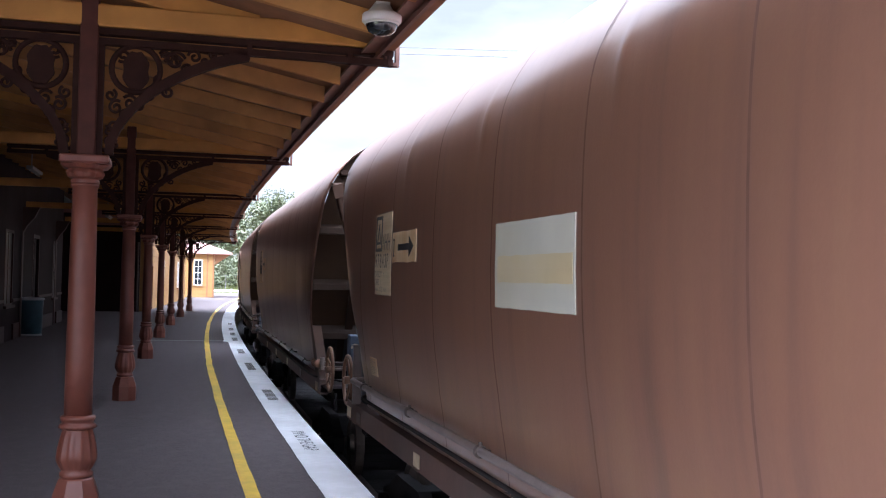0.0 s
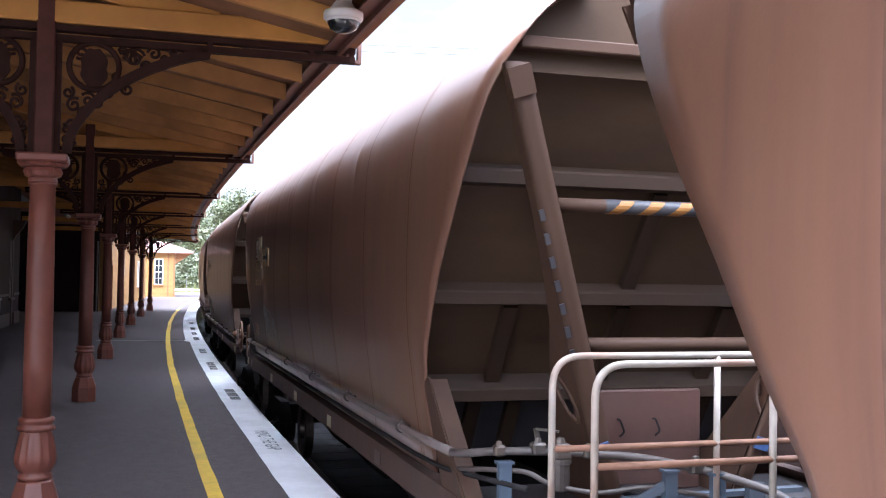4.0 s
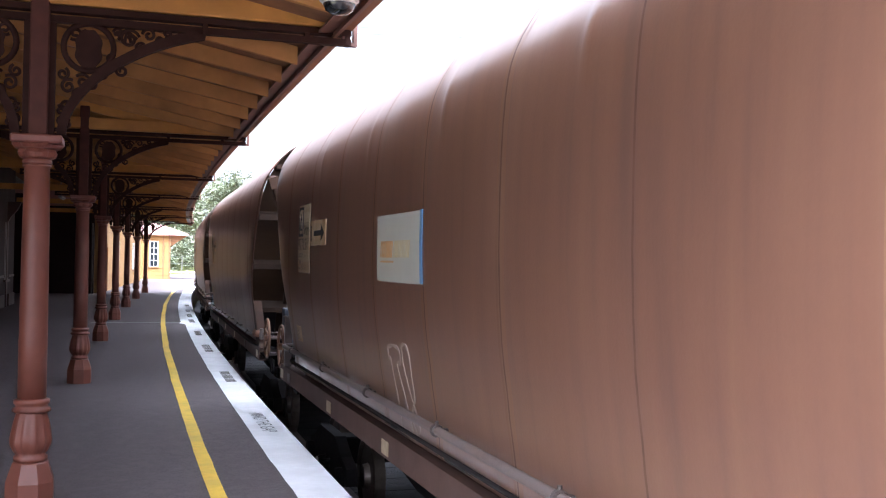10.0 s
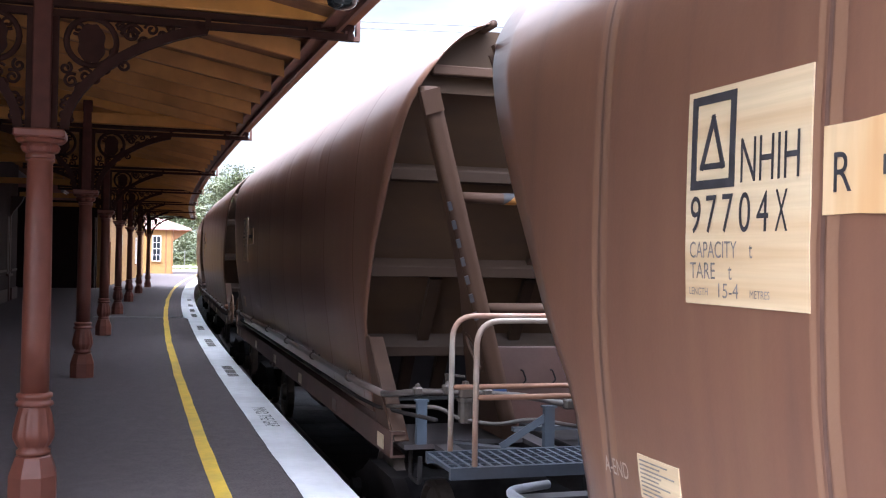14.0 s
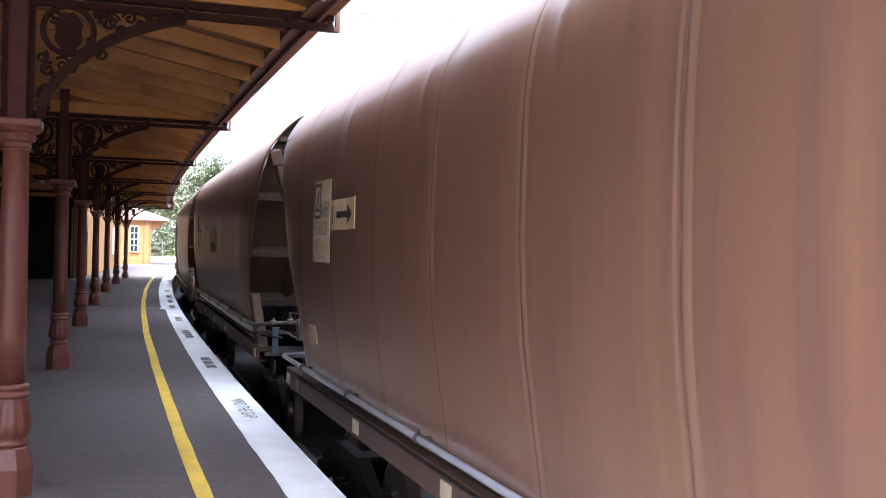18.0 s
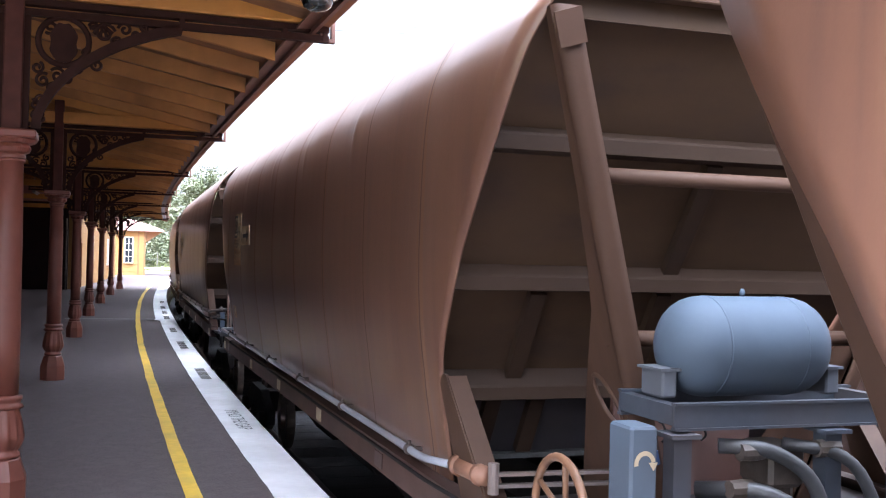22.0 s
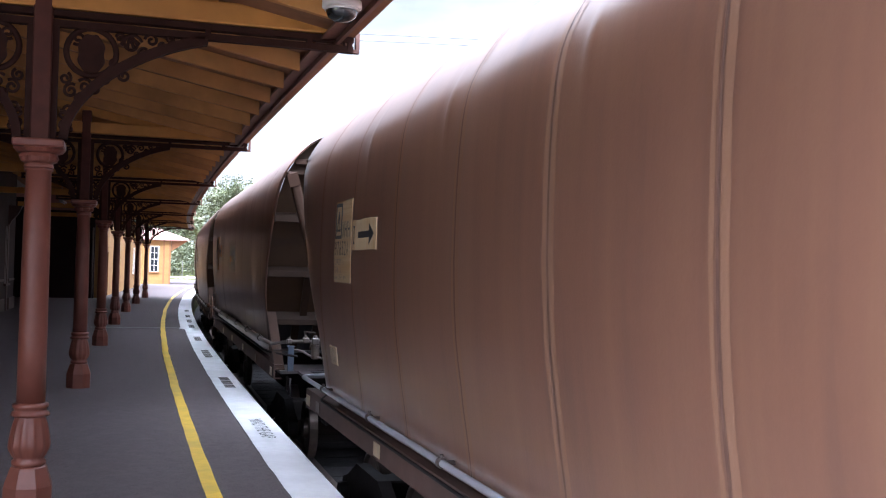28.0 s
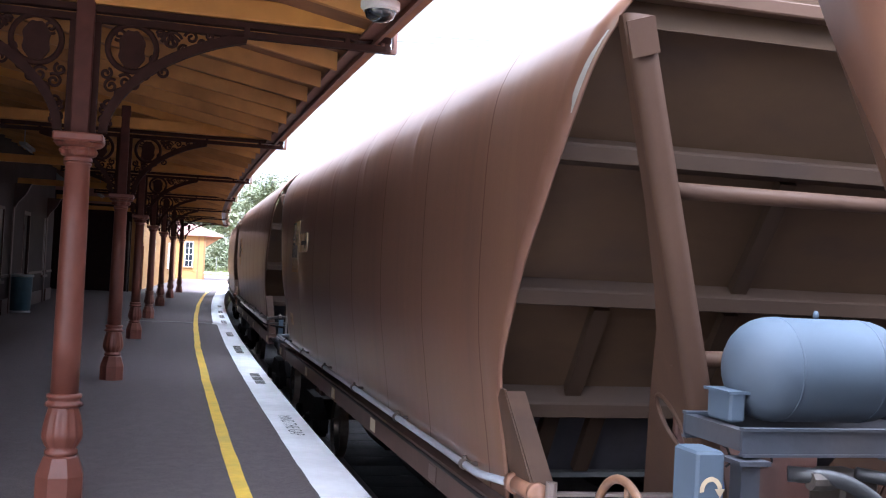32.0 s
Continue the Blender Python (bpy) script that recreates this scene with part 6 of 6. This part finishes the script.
    lathe(bm, [(0.060, -0.03), (0.060, 0.03)], 14, (-1.34, -5.12, 0.703 + Z), "y")
    lathe(bm, [(0.058, -0.02), (0.058, 0.02)], 14, (-1.34, -5.45, 0.717 + Z), "y")
    keep("tank_front", "slack_adjuster", bm, M_RUSTPIPE, True, "rusty orange slack adjuster cylinder")
    for z in (0.74, 0.68):
        bm = bmesh.new()
        bar(bm, (-1.33, -5.55, z + Z), (-0.5, -5.62, z + Z), 0.05, 0.016)
        keep("tank_front", "brake_lever", bm, M_PIPE)
    bm = bmesh.new()
    lathe(bm, [(0.03, 0.64 + Z), (0.03, 0.80 + Z)], 10, (-1.31, -5.56, 0))
    keep("tank_front", "lever_pin", bm, M_PIPE)
    bm = bmesh.new()
    tube(bm, [(-1.30, -6.38, 0.72 + Z), (-0.6, -6.38, 0.72 + Z)], 0.018, 8)
    keep("tank_front", "wheel_shaft", bm, M_PIPE)
    # front end with a row of pipes and valves
    for grp in ("pipe_front", "rail_front"):
        bm = bmesh.new()
        tube(bm, bent([(-1.36, -5.40, 0.785 + Z), (-1.34, -5.58, 0.80 + Z), (-1.20, -5.72, 0.835 + Z), (-0.85, -5.90, 0.85 + Z), (-0.45, -6.12, 0.84 + Z), (-0.15, -6.30, 0.79 + Z), (0.15, -6.6, 0.70 + Z), (0.30, -6.98, 0.45 + Z)], 0.12), 0.024, 10)
        tube(bm, bent([(-1.34, -5.5, 0.70 + Z), (-1.20, -5.74, 0.73 + Z), (-1.02, -5.84, 0.73 + Z), (-0.92, -5.90, 0.66 + Z), (-0.66, -6.02, 0.62 + Z), (-0.42, -6.14, 0.68 + Z), (-0.1, -6.34, 0.64 + Z)], 0.10), 0.015, 8)
        keep(grp, "air_line", bm, M_LINE, True)
        for x, y, z, s in ((-1.17, -5.74, 0.84, 0.036), (-0.965, -5.84, 0.86, 0.042), (-0.85, -5.90, 0.85, 0.052), (-0.71, -5.98, 0.85, 0.036), (-0.19, -6.28, 0.80, 0.042)):
            bm = bmesh.new()
            box(bm, x - s, x + s, y - s, y + s, z - s * 0.8 + Z, z + s * 0.9 + Z, 0.012)
            lathe(bm, [(s * 0.6, s * 0.9 + z + Z), (s * 0.45, s * 1.5 + z + Z), (s * 0.2, s * 1.6 + z + Z)], 8, (x, y, 0))
            keep(grp, "valve", bm, M_BRASS, False, "worn metal valve")
        bm = bmesh.new()
        lathe(bm, [(0.035, 0.62 + Z), (0.05, 0.63 + Z), (0.055, 0.66 + Z), (0.055, 0.78 + Z), (0.066, 0.785 + Z), (0.066, 0.81 + Z)], 14, (-0.85, -5.90, 0))
        bar(bm, (-0.965, -5.84, 0.89 + Z), (-0.98, -5.84, 0.98 + Z), 0.03, 0.015, (0, 1, 0))
        bar(bm, (-0.98, -5.84, 0.975 + Z), (-0.86, -5.90, 0.965 + Z), 0.03, 0.012)
        keep(grp, "strainer", bm, M_BRASS, False, "worn metal strainer")
        for x, y in ((-1.15, -5.78), (-0.32, -6.22), (-0.10, -6.36)):
            bm = bmesh.new()
            bar(bm, (x, y, 0.456 + Z), (x, y, 0.77 + Z), 0.075, 0.05, (0, 1, 0))
            box(bm, x - 0.05, x + 0.05, y - 0.035, y + 0.035, 0.77 + Z, 0.785 + Z)
            keep(grp, "pipe_support", bm, M_BLUE)
        bm = bmesh.new()
        bar(bm, (-0.62, -6.06, 0.47 + Z), (-0.34, -6.21, 0.70 + Z), 0.05, 0.05)
        keep(grp, "support_brace", bm, M_BLUE)
        bm = bmesh.new()
        bar(bm, (-0.55, -6.10, 0.60 + Z), (0.6, -6.14, 0.62 + Z), 0.06, 0.03)
        bar(bm, (0.14, -6.36, 0.456 + Z), (0.14, -6.36, 0.72 + Z), 0.10, 0.05, (0, 1, 0))
        keep(grp, "blue_bracket", bm, M_BLUE)
    # walkway with hand rails between two wagons
    for y, z in ((-6.38, 1.44), (-6.90, 1.44)):
        bm = bmesh.new()
        tube(bm, bent([(-1.11, y, 0.50 + Z), (-1.11, y, z + Z), (0.69, y, z + Z), (0.69, y, 0.50 + Z)], 0.17, 8), 0.019, 10)
        tube(bm, [(-0.12, y, 0.50 + Z), (-0.12, y, z + Z)], 0.019, 8)
        keep("rail_front", "walkway_rail", bm, M_RAIL_HAND, True, "worn cream tubular hand rail with rust")
        bm = bmesh.new()
        tube(bm, [(-1.11, y, 0.95 + Z), (0.69, y, 0.95 + Z)], 0.018, 8)
        keep("rail_front", "mid_rail", bm, M_RUSTPIPE, True, "rusty middle rail")
    bm = bmesh.new()
    for i in range(26):
        box(bm, -1.28 + i * 0.0714, -1.28 + i * 0.0714 + 0.022, -6.90, -6.40, 0.485 + Z, 0.512 + Z)
    for y in (-6.78, -6.65, -6.52):
        box(bm, -1.27, 0.55, y - 0.008, y + 0.008, 0.480 + Z, 0.508 + Z)
    box(bm, -1.28, 0.56, -6.94, -6.90, 0.44 + Z, 0.515 + Z)
    box(bm, -1.28, 0.56, -6.40, -6.36, 0.44 + Z, 0.515 + Z)
    keep("rail_front", "walkway_grate", bm, M_STEELBLUE)
    bm = bmesh.new()
    lathe(bm, [(0.0435, -0.60), (0.0435, 0.62)], 16, (0, -5.92, 2.28 + Z), "x")
    keep("rail_front", "hazard_sleeve", bm, M_INK, True, "black hazard tape round the cross tube")
    bm = bmesh.new()
    for i in range(6):
        x = -0.55 + i * 0.20
        rows = [[Vector((x + dx + 0.05 * math.sin(a), -5.92 - 0.0445 * math.cos(a - 0.3), 2.28 + Z + 0.0445 * math.sin(a - 0.3))) for dx in (0, 0.09)] for a in [-1.2 + 0.4 * j for j in range(7)]]
        slab(bm, rows, (0, -0.002, 0))
    keep("rail_front", "hazard_stripes", bm, M_YELLOWMARK, False, "yellow hazard stripes on the cross tube")
    bm = bmesh.new()
    for i in range(7):
        p, q = Vector((-0.48, -5.78, 0.62 + Z)), Vector((-1.27, -6.21, 3.03 + Z))
        a, b = p.lerp(q, 0.32 + i * 0.055), p.lerp(q, 0.345 + i * 0.055)
        off = Vector((-0.05, -0.006, -0.012))
        bar(bm, a + off, b + off, 0.030, 0.016, (0, -1, -0.18))
    keep("rail_front", "sooty_patches", bm, M_SOOTSHADE, False, "sooty worn patches on the strut")
    return g


def fit_gear(wagon, items):
    for name, me, label, _ in items:
        ob = new(name, me)
        ob.parent = wagon
        if label:
            ob["label"] = label


def data_panels(w, code, letter, length, seed, dy, data_paint, arrow_paint):
    """Cream data panel, arrow panel and stencils on the platform side."""
    y0, h0, wd, ht = 4.16 + dy, 1.70, 0.65, 0.72
    pl = part("data_panel", patch(y0 - wd, y0, h0, h0 + ht, 0.004), data_paint, w, "cream data panel with black lettering")
    def place(u, v, off=0.0075):
        return flat(y0 - u, h0 + v, off)
    bm = bmesh.new()
    def bars(bm, pts, t, closed=True):
        n = len(pts)
        for i in range(n if closed else n - 1):
            (a, b), (c, d) = pts[i], pts[(i + 1) % n]
            l = math.hypot(c - a, d - b)
            ux, uy = (c - a) / l * t / 2, (d - b) / l * t / 2
            slab(bm, [[place(a - ux + uy, b - uy - ux), place(a - ux - uy, b - uy + ux)], [place(c + ux + uy, d + uy - ux), place(c + ux - uy, d + uy + ux)]], (0.003, 0, 0))
    bars(bm, [(0.045, 0.40), (0.265, 0.40), (0.265, 0.685), (0.045, 0.685)], 0.030)
    part("square_mark", bm, M_INK, pl)
    bm = bmesh.new()
    bars(bm, [(0.095, 0.46), (0.215, 0.46), (0.155, 0.62)], 0.020)
    part("triangle_mark", bm, M_INK, pl)
    part("class_letters", letters("NHIH", 0.14, 0.29, lambda u, v: place(0.315 + u, 0.395 + v)), M_INK, pl)
    if code:
        for k, ch in enumerate(code):
            wd1 = 0.022 if ch == "1" else 0.060
            part("lettering", letters(ch, 0.125, wd1, lambda u, v: place(0.035 + 0.092 * k + (0.060 - wd1) / 2 + u, 0.238 + v)), M_INK, pl)
    else:
        bm = bmesh.new()
        for k in range(6):
            bars(bm, [(0.06 + 0.088 * k, 0.23), (0.06 + 0.088 * k, 0.36)], 0.05, False)
        part("lettering", bm, M_INK, pl)
    part("capacity_line", letters("CAPACITY    t", 0.055, 0.35, lambda u, v: place(0.035 + u, 0.155 + v)), M_FADEINK, pl)
    part("tare_line", letters("TARE    t", 0.055, 0.24, lambda u, v: place(0.035 + u, 0.085 + v)), M_FADEINK, pl)
    part("length_line", letters("LENGTH", 0.025, 0.11, lambda u, v: place(0.03 + u, 0.03 + v)), M_FADEINK, pl)
    part("length_line", letters(length, 0.048, 0.11, lambda u, v: place(0.20 + u, 0.025 + v)), M_FADEINK, pl)
    part("length_line", letters("METRES", 0.025, 0.10, lambda u, v: place(0.37 + u, 0.03 + v)), M_FADEINK, pl)
    y1, h1, w1, t1 = 3.455 + dy, 1.98, 0.86, 0.25
    ar = part("arrow_panel", patch(y1 - w1, y1, h1, h1 + t1, 0.004, ragged=0.012, seed=seed), arrow_paint, w, "cream panel with a broad black arrow")
    bm = bmesh.new()
    def pl2(u, v):
        return flat(y1 - u, h1 + v, 0.0075)
    for quad in (((0.245, 0.096), (0.64, 0.096), (0.64, 0.149), (0.245, 0.149)),):
        slab(bm, [[pl2(*quad[0]), pl2(*quad[3])], [pl2(*quad[1]), pl2(*quad[2])]], (0.003, 0, 0))
    v = [bm.verts.new(pl2(*q)) for q in ((0.64, 0.035), (0.80, 0.1225), (0.64, 0.21))]
    bm.faces.new(v)
    part("arrow", bm, M_INK, ar)
    if letter == "I":
        bm = bmesh.new()
        for u0, u1, v0, v1 in ((0.066, 0.084, 0.06, 0.19), (0.050, 0.10, 0.05, 0.066), (0.050, 0.10, 0.184, 0.20)):
            slab(bm, [[pl2(u0, v0), pl2(u0, v1)], [pl2(u1, v0), pl2(u1, v1)]], (0.003, 0, 0))
    else:
        bm = letters(letter, 0.11, 0.075, lambda u, v: pl2(0.05 + u, 0.06 + v))
    part("letter", bm, M_INK, ar)
    sm = part("note_panel", patch(4.29, 4.59, 0.925, 1.095, 0.004, 4, 2), M_PLATE, w, "small worn cream note panel")
    rnd = random.Random(seed)
    for k in range(9):
        bm = bmesh.new()
        a, e = 0.94 + k * 0.0165, 4.57 - rnd.uniform(0.12, 0.25)
        slab(bm, [[flat(4.57, a, 0.007), flat(4.57, a + 0.006, 0.007)], [flat(e, a, 0.007), flat(e, a + 0.006, 0.007)]], (0.002, 0, 0))
        part("note_line", bm, M_FADEINK, sm)
    part("end_stencil", letters("A-END", 0.065, 0.20, lambda u, v: flat(4.88 - u, 0.97 + v, 0.004)), M_SPRAYW, w)


def logo_panel(w, marked, blue, dy=0.0):
    ob = part("white_panel", patch(-0.62 + dy, 0.58 + dy, 1.69, 2.175, 0.004, 14, 4, 0.007, 3), M_WHITE, w, "weathered white panel with a faded orange band")
    def blocks(name, y, widths, lo, hi, paint):
        for k, wd in enumerate(widths):
            bm = bmesh.new()
            at = lambda u, v: flat(y - u - 0.022 * (v - lo) / (hi - lo), v, 0.0065)
            strips = [(0, wd, lo, hi)]
            if wd > 0.04 and hi - lo > 0.05:
                strips = [(0, 0.017, lo, hi), (wd - 0.017, wd, lo, hi), (0.017, wd - 0.017, hi - 0.024, hi), (0.017, wd - 0.017, lo, lo + 0.024)][: 3 + k % 2]
            for u0, u1, v0, v1 in strips:
                slab(bm, [[at(u0, v0), at(u0, v1)], [at(u1, v0), at(u1, v1)]], (0.002, 0, 0))
            part(name, bm, paint, ob)
            y -= wd + 0.012
    if marked:
        blocks("orange_mark", dy + 0.47, (0.055, 0.05, 0.05, 0.022, 0.03, 0.022, 0.05), 1.865, 1.985, M_ORANGE)
        blocks("orange_bar", dy + 0.475, (0.385,), 1.828, 1.842, M_ORANGE)
        blocks("pale_mark", dy + 0.075, (0.05, 0.05, 0.03, 0.022, 0.05, 0.05, 0.05, 0.022), 1.865, 1.985, M_CREAMMARK)
    else:
        part("orange_mark", patch(-0.60 + dy, 0.53 + dy, 1.835, 1.985, 0.0055, 10, 2, 0.008, 5), M_CREAMMARK, ob, "faded cream band")
    if not blue:
        return
    part("blue_strip", patch(-0.63 + dy, -0.58 + dy, 1.695, 2.18, 0.0065, 1, 4), M_EDGEBLUE, ob, "torn blue strip")


SCRAWL_A = ([(0.0, 0.95), (-0.02, 0.60), (-0.10, 0.50), (-0.16, 0.70), (-0.14, 0.95), (-0.17, 0.45), (-0.10, 0.05), (-0.05, 0.25)],
            [(-0.36, 0.88), (-0.28, 0.95), (-0.24, 0.75), (-0.34, 0.55), (-0.36, 0.25), (-0.26, 0.12), (-0.22, 0.30)],
            [(-0.42, 0.85), (-0.40, 0.35), (-0.48, 0.15), (-0.54, 0.40), (-0.53, 0.85)],
            [(-0.52, 0.84), (-0.78, 0.74)], [(-0.66, 0.80), (-0.64, 0.08)],
            [(-0.98, 0.72), (-0.86, 0.72), (-0.80, 0.52), (-0.92, 0.44), (-0.80, 0.36), (-0.78, 0.10), (-0.94, 0.02), (-1.0, 0.16)],
            [(-1.16, 0.78), (-1.12, 0.15)], [(-1.11, 0.02), (-1.12, -0.04)], [(-0.28, -0.12), (-0.50, -0.02), (-0.72, -0.18)])
SCRAWL_B = ([(0.0, 0.80), (-0.04, 0.55), (-0.12, 0.62), (-0.12, 0.85), (-0.16, 0.30), (-0.10, 0.05)],
            [(-0.14, 0.85), (-0.30, 0.75), (-0.26, 0.52), (-0.14, 0.45)], [(-0.36, 0.60), (-0.34, 0.20), (-0.46, 0.12)],
            [(-0.36, 0.72), (-0.35, 0.76)], [(-0.52, 0.45), (-0.60, 0.55), (-0.64, 0.30), (-0.56, 0.15), (-0.66, 0.08), (-0.74, 0.40), (-0.84, 0.30), (-0.86, 0.02)])
SCRAWL_C = ([(0.0, 1.0), (-0.14, 1.04), (-0.28, 1.0), (-0.27, 0.84), (-0.20, 0.80), (-0.30, 0.40), (-0.40, 0.05), (-0.42, -0.1)],
            [(0.0, 1.0), (0.0, 0.86), (-0.05, 0.82), (-0.10, 0.40), (-0.16, 0.0)],
            [(-0.34, 1.05), (-0.42, 1.10), (-0.50, 1.0), (-0.52, 0.50), (-0.46, 0.42), (-0.36, 0.80), (-0.34, 1.05)],
            [(-0.47, 0.36), (-0.42, 0.20), (-0.50, 0.02), (-0.57, 0.12), (-0.52, 0.30), (-0.47, 0.36)])


def scrawl(w, strokes, y, h, sy, sh, width, material):
    bm = bmesh.new()
    for st in strokes:
        pts = [(y + a * sy, h + b * sh) for a, b in st]
        if len(pts) == 2:
            pts = [pts[0], ((pts[0][0] + pts[1][0]) / 2, (pts[0][1] + pts[1][1]) / 2), pts[1]]
        ribbon(bm, pts, width)
    part("graffiti", bm, material, w, "sprayed graffiti scrawl")


SLACK = {0: 0.01, 1: -0.11, 2: 0.02, 3: 0.057, 4: -0.03, 5: -0.038, 6: 0.14, 7: 0.094, 8: 0.025, 9: -0.065, 10: 0.09, 11: -0.066, 12: 0.22, 13: 0.20}
WAGONS = {}


def train():
    base = wagon_base()
    gear = gear_sets()
    for i in range(-1, 20):
        WAGONS[i] = base if i == -1 else copy_thing(base, Matrix())
    # on the cleaner wagons no dust has settled beside the seams
    for i in (0, 1, 6, 12, 13):
        for ob in [c for c in WAGONS[i].children if c.name.startswith("seam_strap")]:
            bpy.data.objects.remove(ob)
    for i, w in WAGONS.items():
        # fittings at the gap ahead of the wagon and behind it
        ahead, behind = (i - 1) % 4, i % 4
        fit_gear(w, gear["tank_front" if ahead % 2 == 0 else "rail_front" if ahead == 1 else "pipe_front"])
        fit_gear(w, gear["pipe_high" if i % 2 == 0 else "pipe_low"])
        if behind % 2 == 0:
            fit_gear(w, gear["wheel_rear"])
        letter = "IRLI"[i % 4]
        data_panels(w, CODES.get(i), letter, "15-3" if letter == "I" else "15-4", i + 3, {0: -0.045, 3: -0.03, 9: -0.05}.get(i, 0.0),
                    {7: M_PLATE, 12: M_AMBER}.get(i, M_PLATE if i < 8 else M_TAN), M_AMBER if i == 12 else M_STAINED)
        if i % 4 == 0:
            logo_panel(w, i in (4, 8, 12), i == 4, {0: 0.06, 8: 0.10}.get(i, 0.0))
            w["label"] = "brown steel hopper wagon with a white side panel"
        elif ahead == 1:
            w["label"] = "brown steel hopper wagon with railed end walkway"
        elif ahead % 2 == 0:
            w["label"] = "brown steel hopper wagon with blue air tank"
    bm = bmesh.new()
    grid(bm, [[on_sheet(2.245 + o + 0.012 * noise.noise((h * 7, o * 9, 3)), h, 0.0035) for o in (-0.035, 0.0, 0.045)] for h in [0.95 + 0.05 * k for k in range(24)]])
    part("worn_seam", bm, M_PRIMER, WAGONS[12], "grey worn strip beside a weld seam", smooth=True)
    for i in (3, 4, 13):
        rows = []
        for k in range(9):
            h = 2.62 + 0.045 * k
            e = interp(END, h)
            wd = (0.07 + 0.05 * noise.noise((h * 9, i, 2))) * math.sin(math.pi * (k + 0.5) / 9.5)
            rows.append([skin(-e + 0.03, h, -0.008), skin(-e + 0.03 + wd * 0.5, h, -0.007), skin(-e + 0.03 + wd, h, -0.005)])
        bm = bmesh.new()
        grid(bm, rows)
        part("worn_edge", bm, M_SPRAYDIM, WAGONS[i], "bare worn patch on the sheet edge", smooth=True)
    scrawl(WAGONS[2], SCRAWL_A, 3.37, 1.0, 0.66, 0.45, 0.050, M_SPRAY)
    scrawl(WAGONS[2], SCRAWL_B, 2.49, 0.80, 0.66, 0.52, 0.046, M_SPRAY)
    WAGONS[2]["label"] = "brown hopper wagon with pale graffiti and blue tank"
    scrawl(WAGONS[3], SCRAWL_A, 4.19, 0.86, 0.52, 0.42, 0.030, M_SPRAYDIM)
    scrawl(WAGONS[3], SCRAWL_B, 3.43, 0.76, 0.85, 0.52, 0.030, M_SPRAYDIM)
    WAGONS[3]["label"] = "brown hopper wagon with pale graffiti scrawls"
    scrawl(WAGONS[4], SCRAWL_C, 0.43, 0.62, 1.15, 0.58, 0.034, M_SPRAYW)
    WAGONS[4]["label"] = "brown hopper wagon with white panel and graffiti outlines"


def travelled(t):
    return 5.2621e-3 * t * t + 5.39225 * t - 2.89526


def motions():
    for i, w in WAGONS.items():
        rows = []
        for t in range(0, 33):
            s = 2.10 + PITCH * i + SLACK.get(i, 0.0) - travelled(t)
            p = track(s, 0.0, RAIL)
            rows.append((float(t), pose(p.x, p.y, p.z, 0, 0, -math.degrees(s / RT))))
        walk(w, rows)


ground()
cutting()
platform()
awning()
posts()
dome_camera()
main_building()
wing_building()
hut()
litter_bin()
far_things()
trees()
train()
motions()
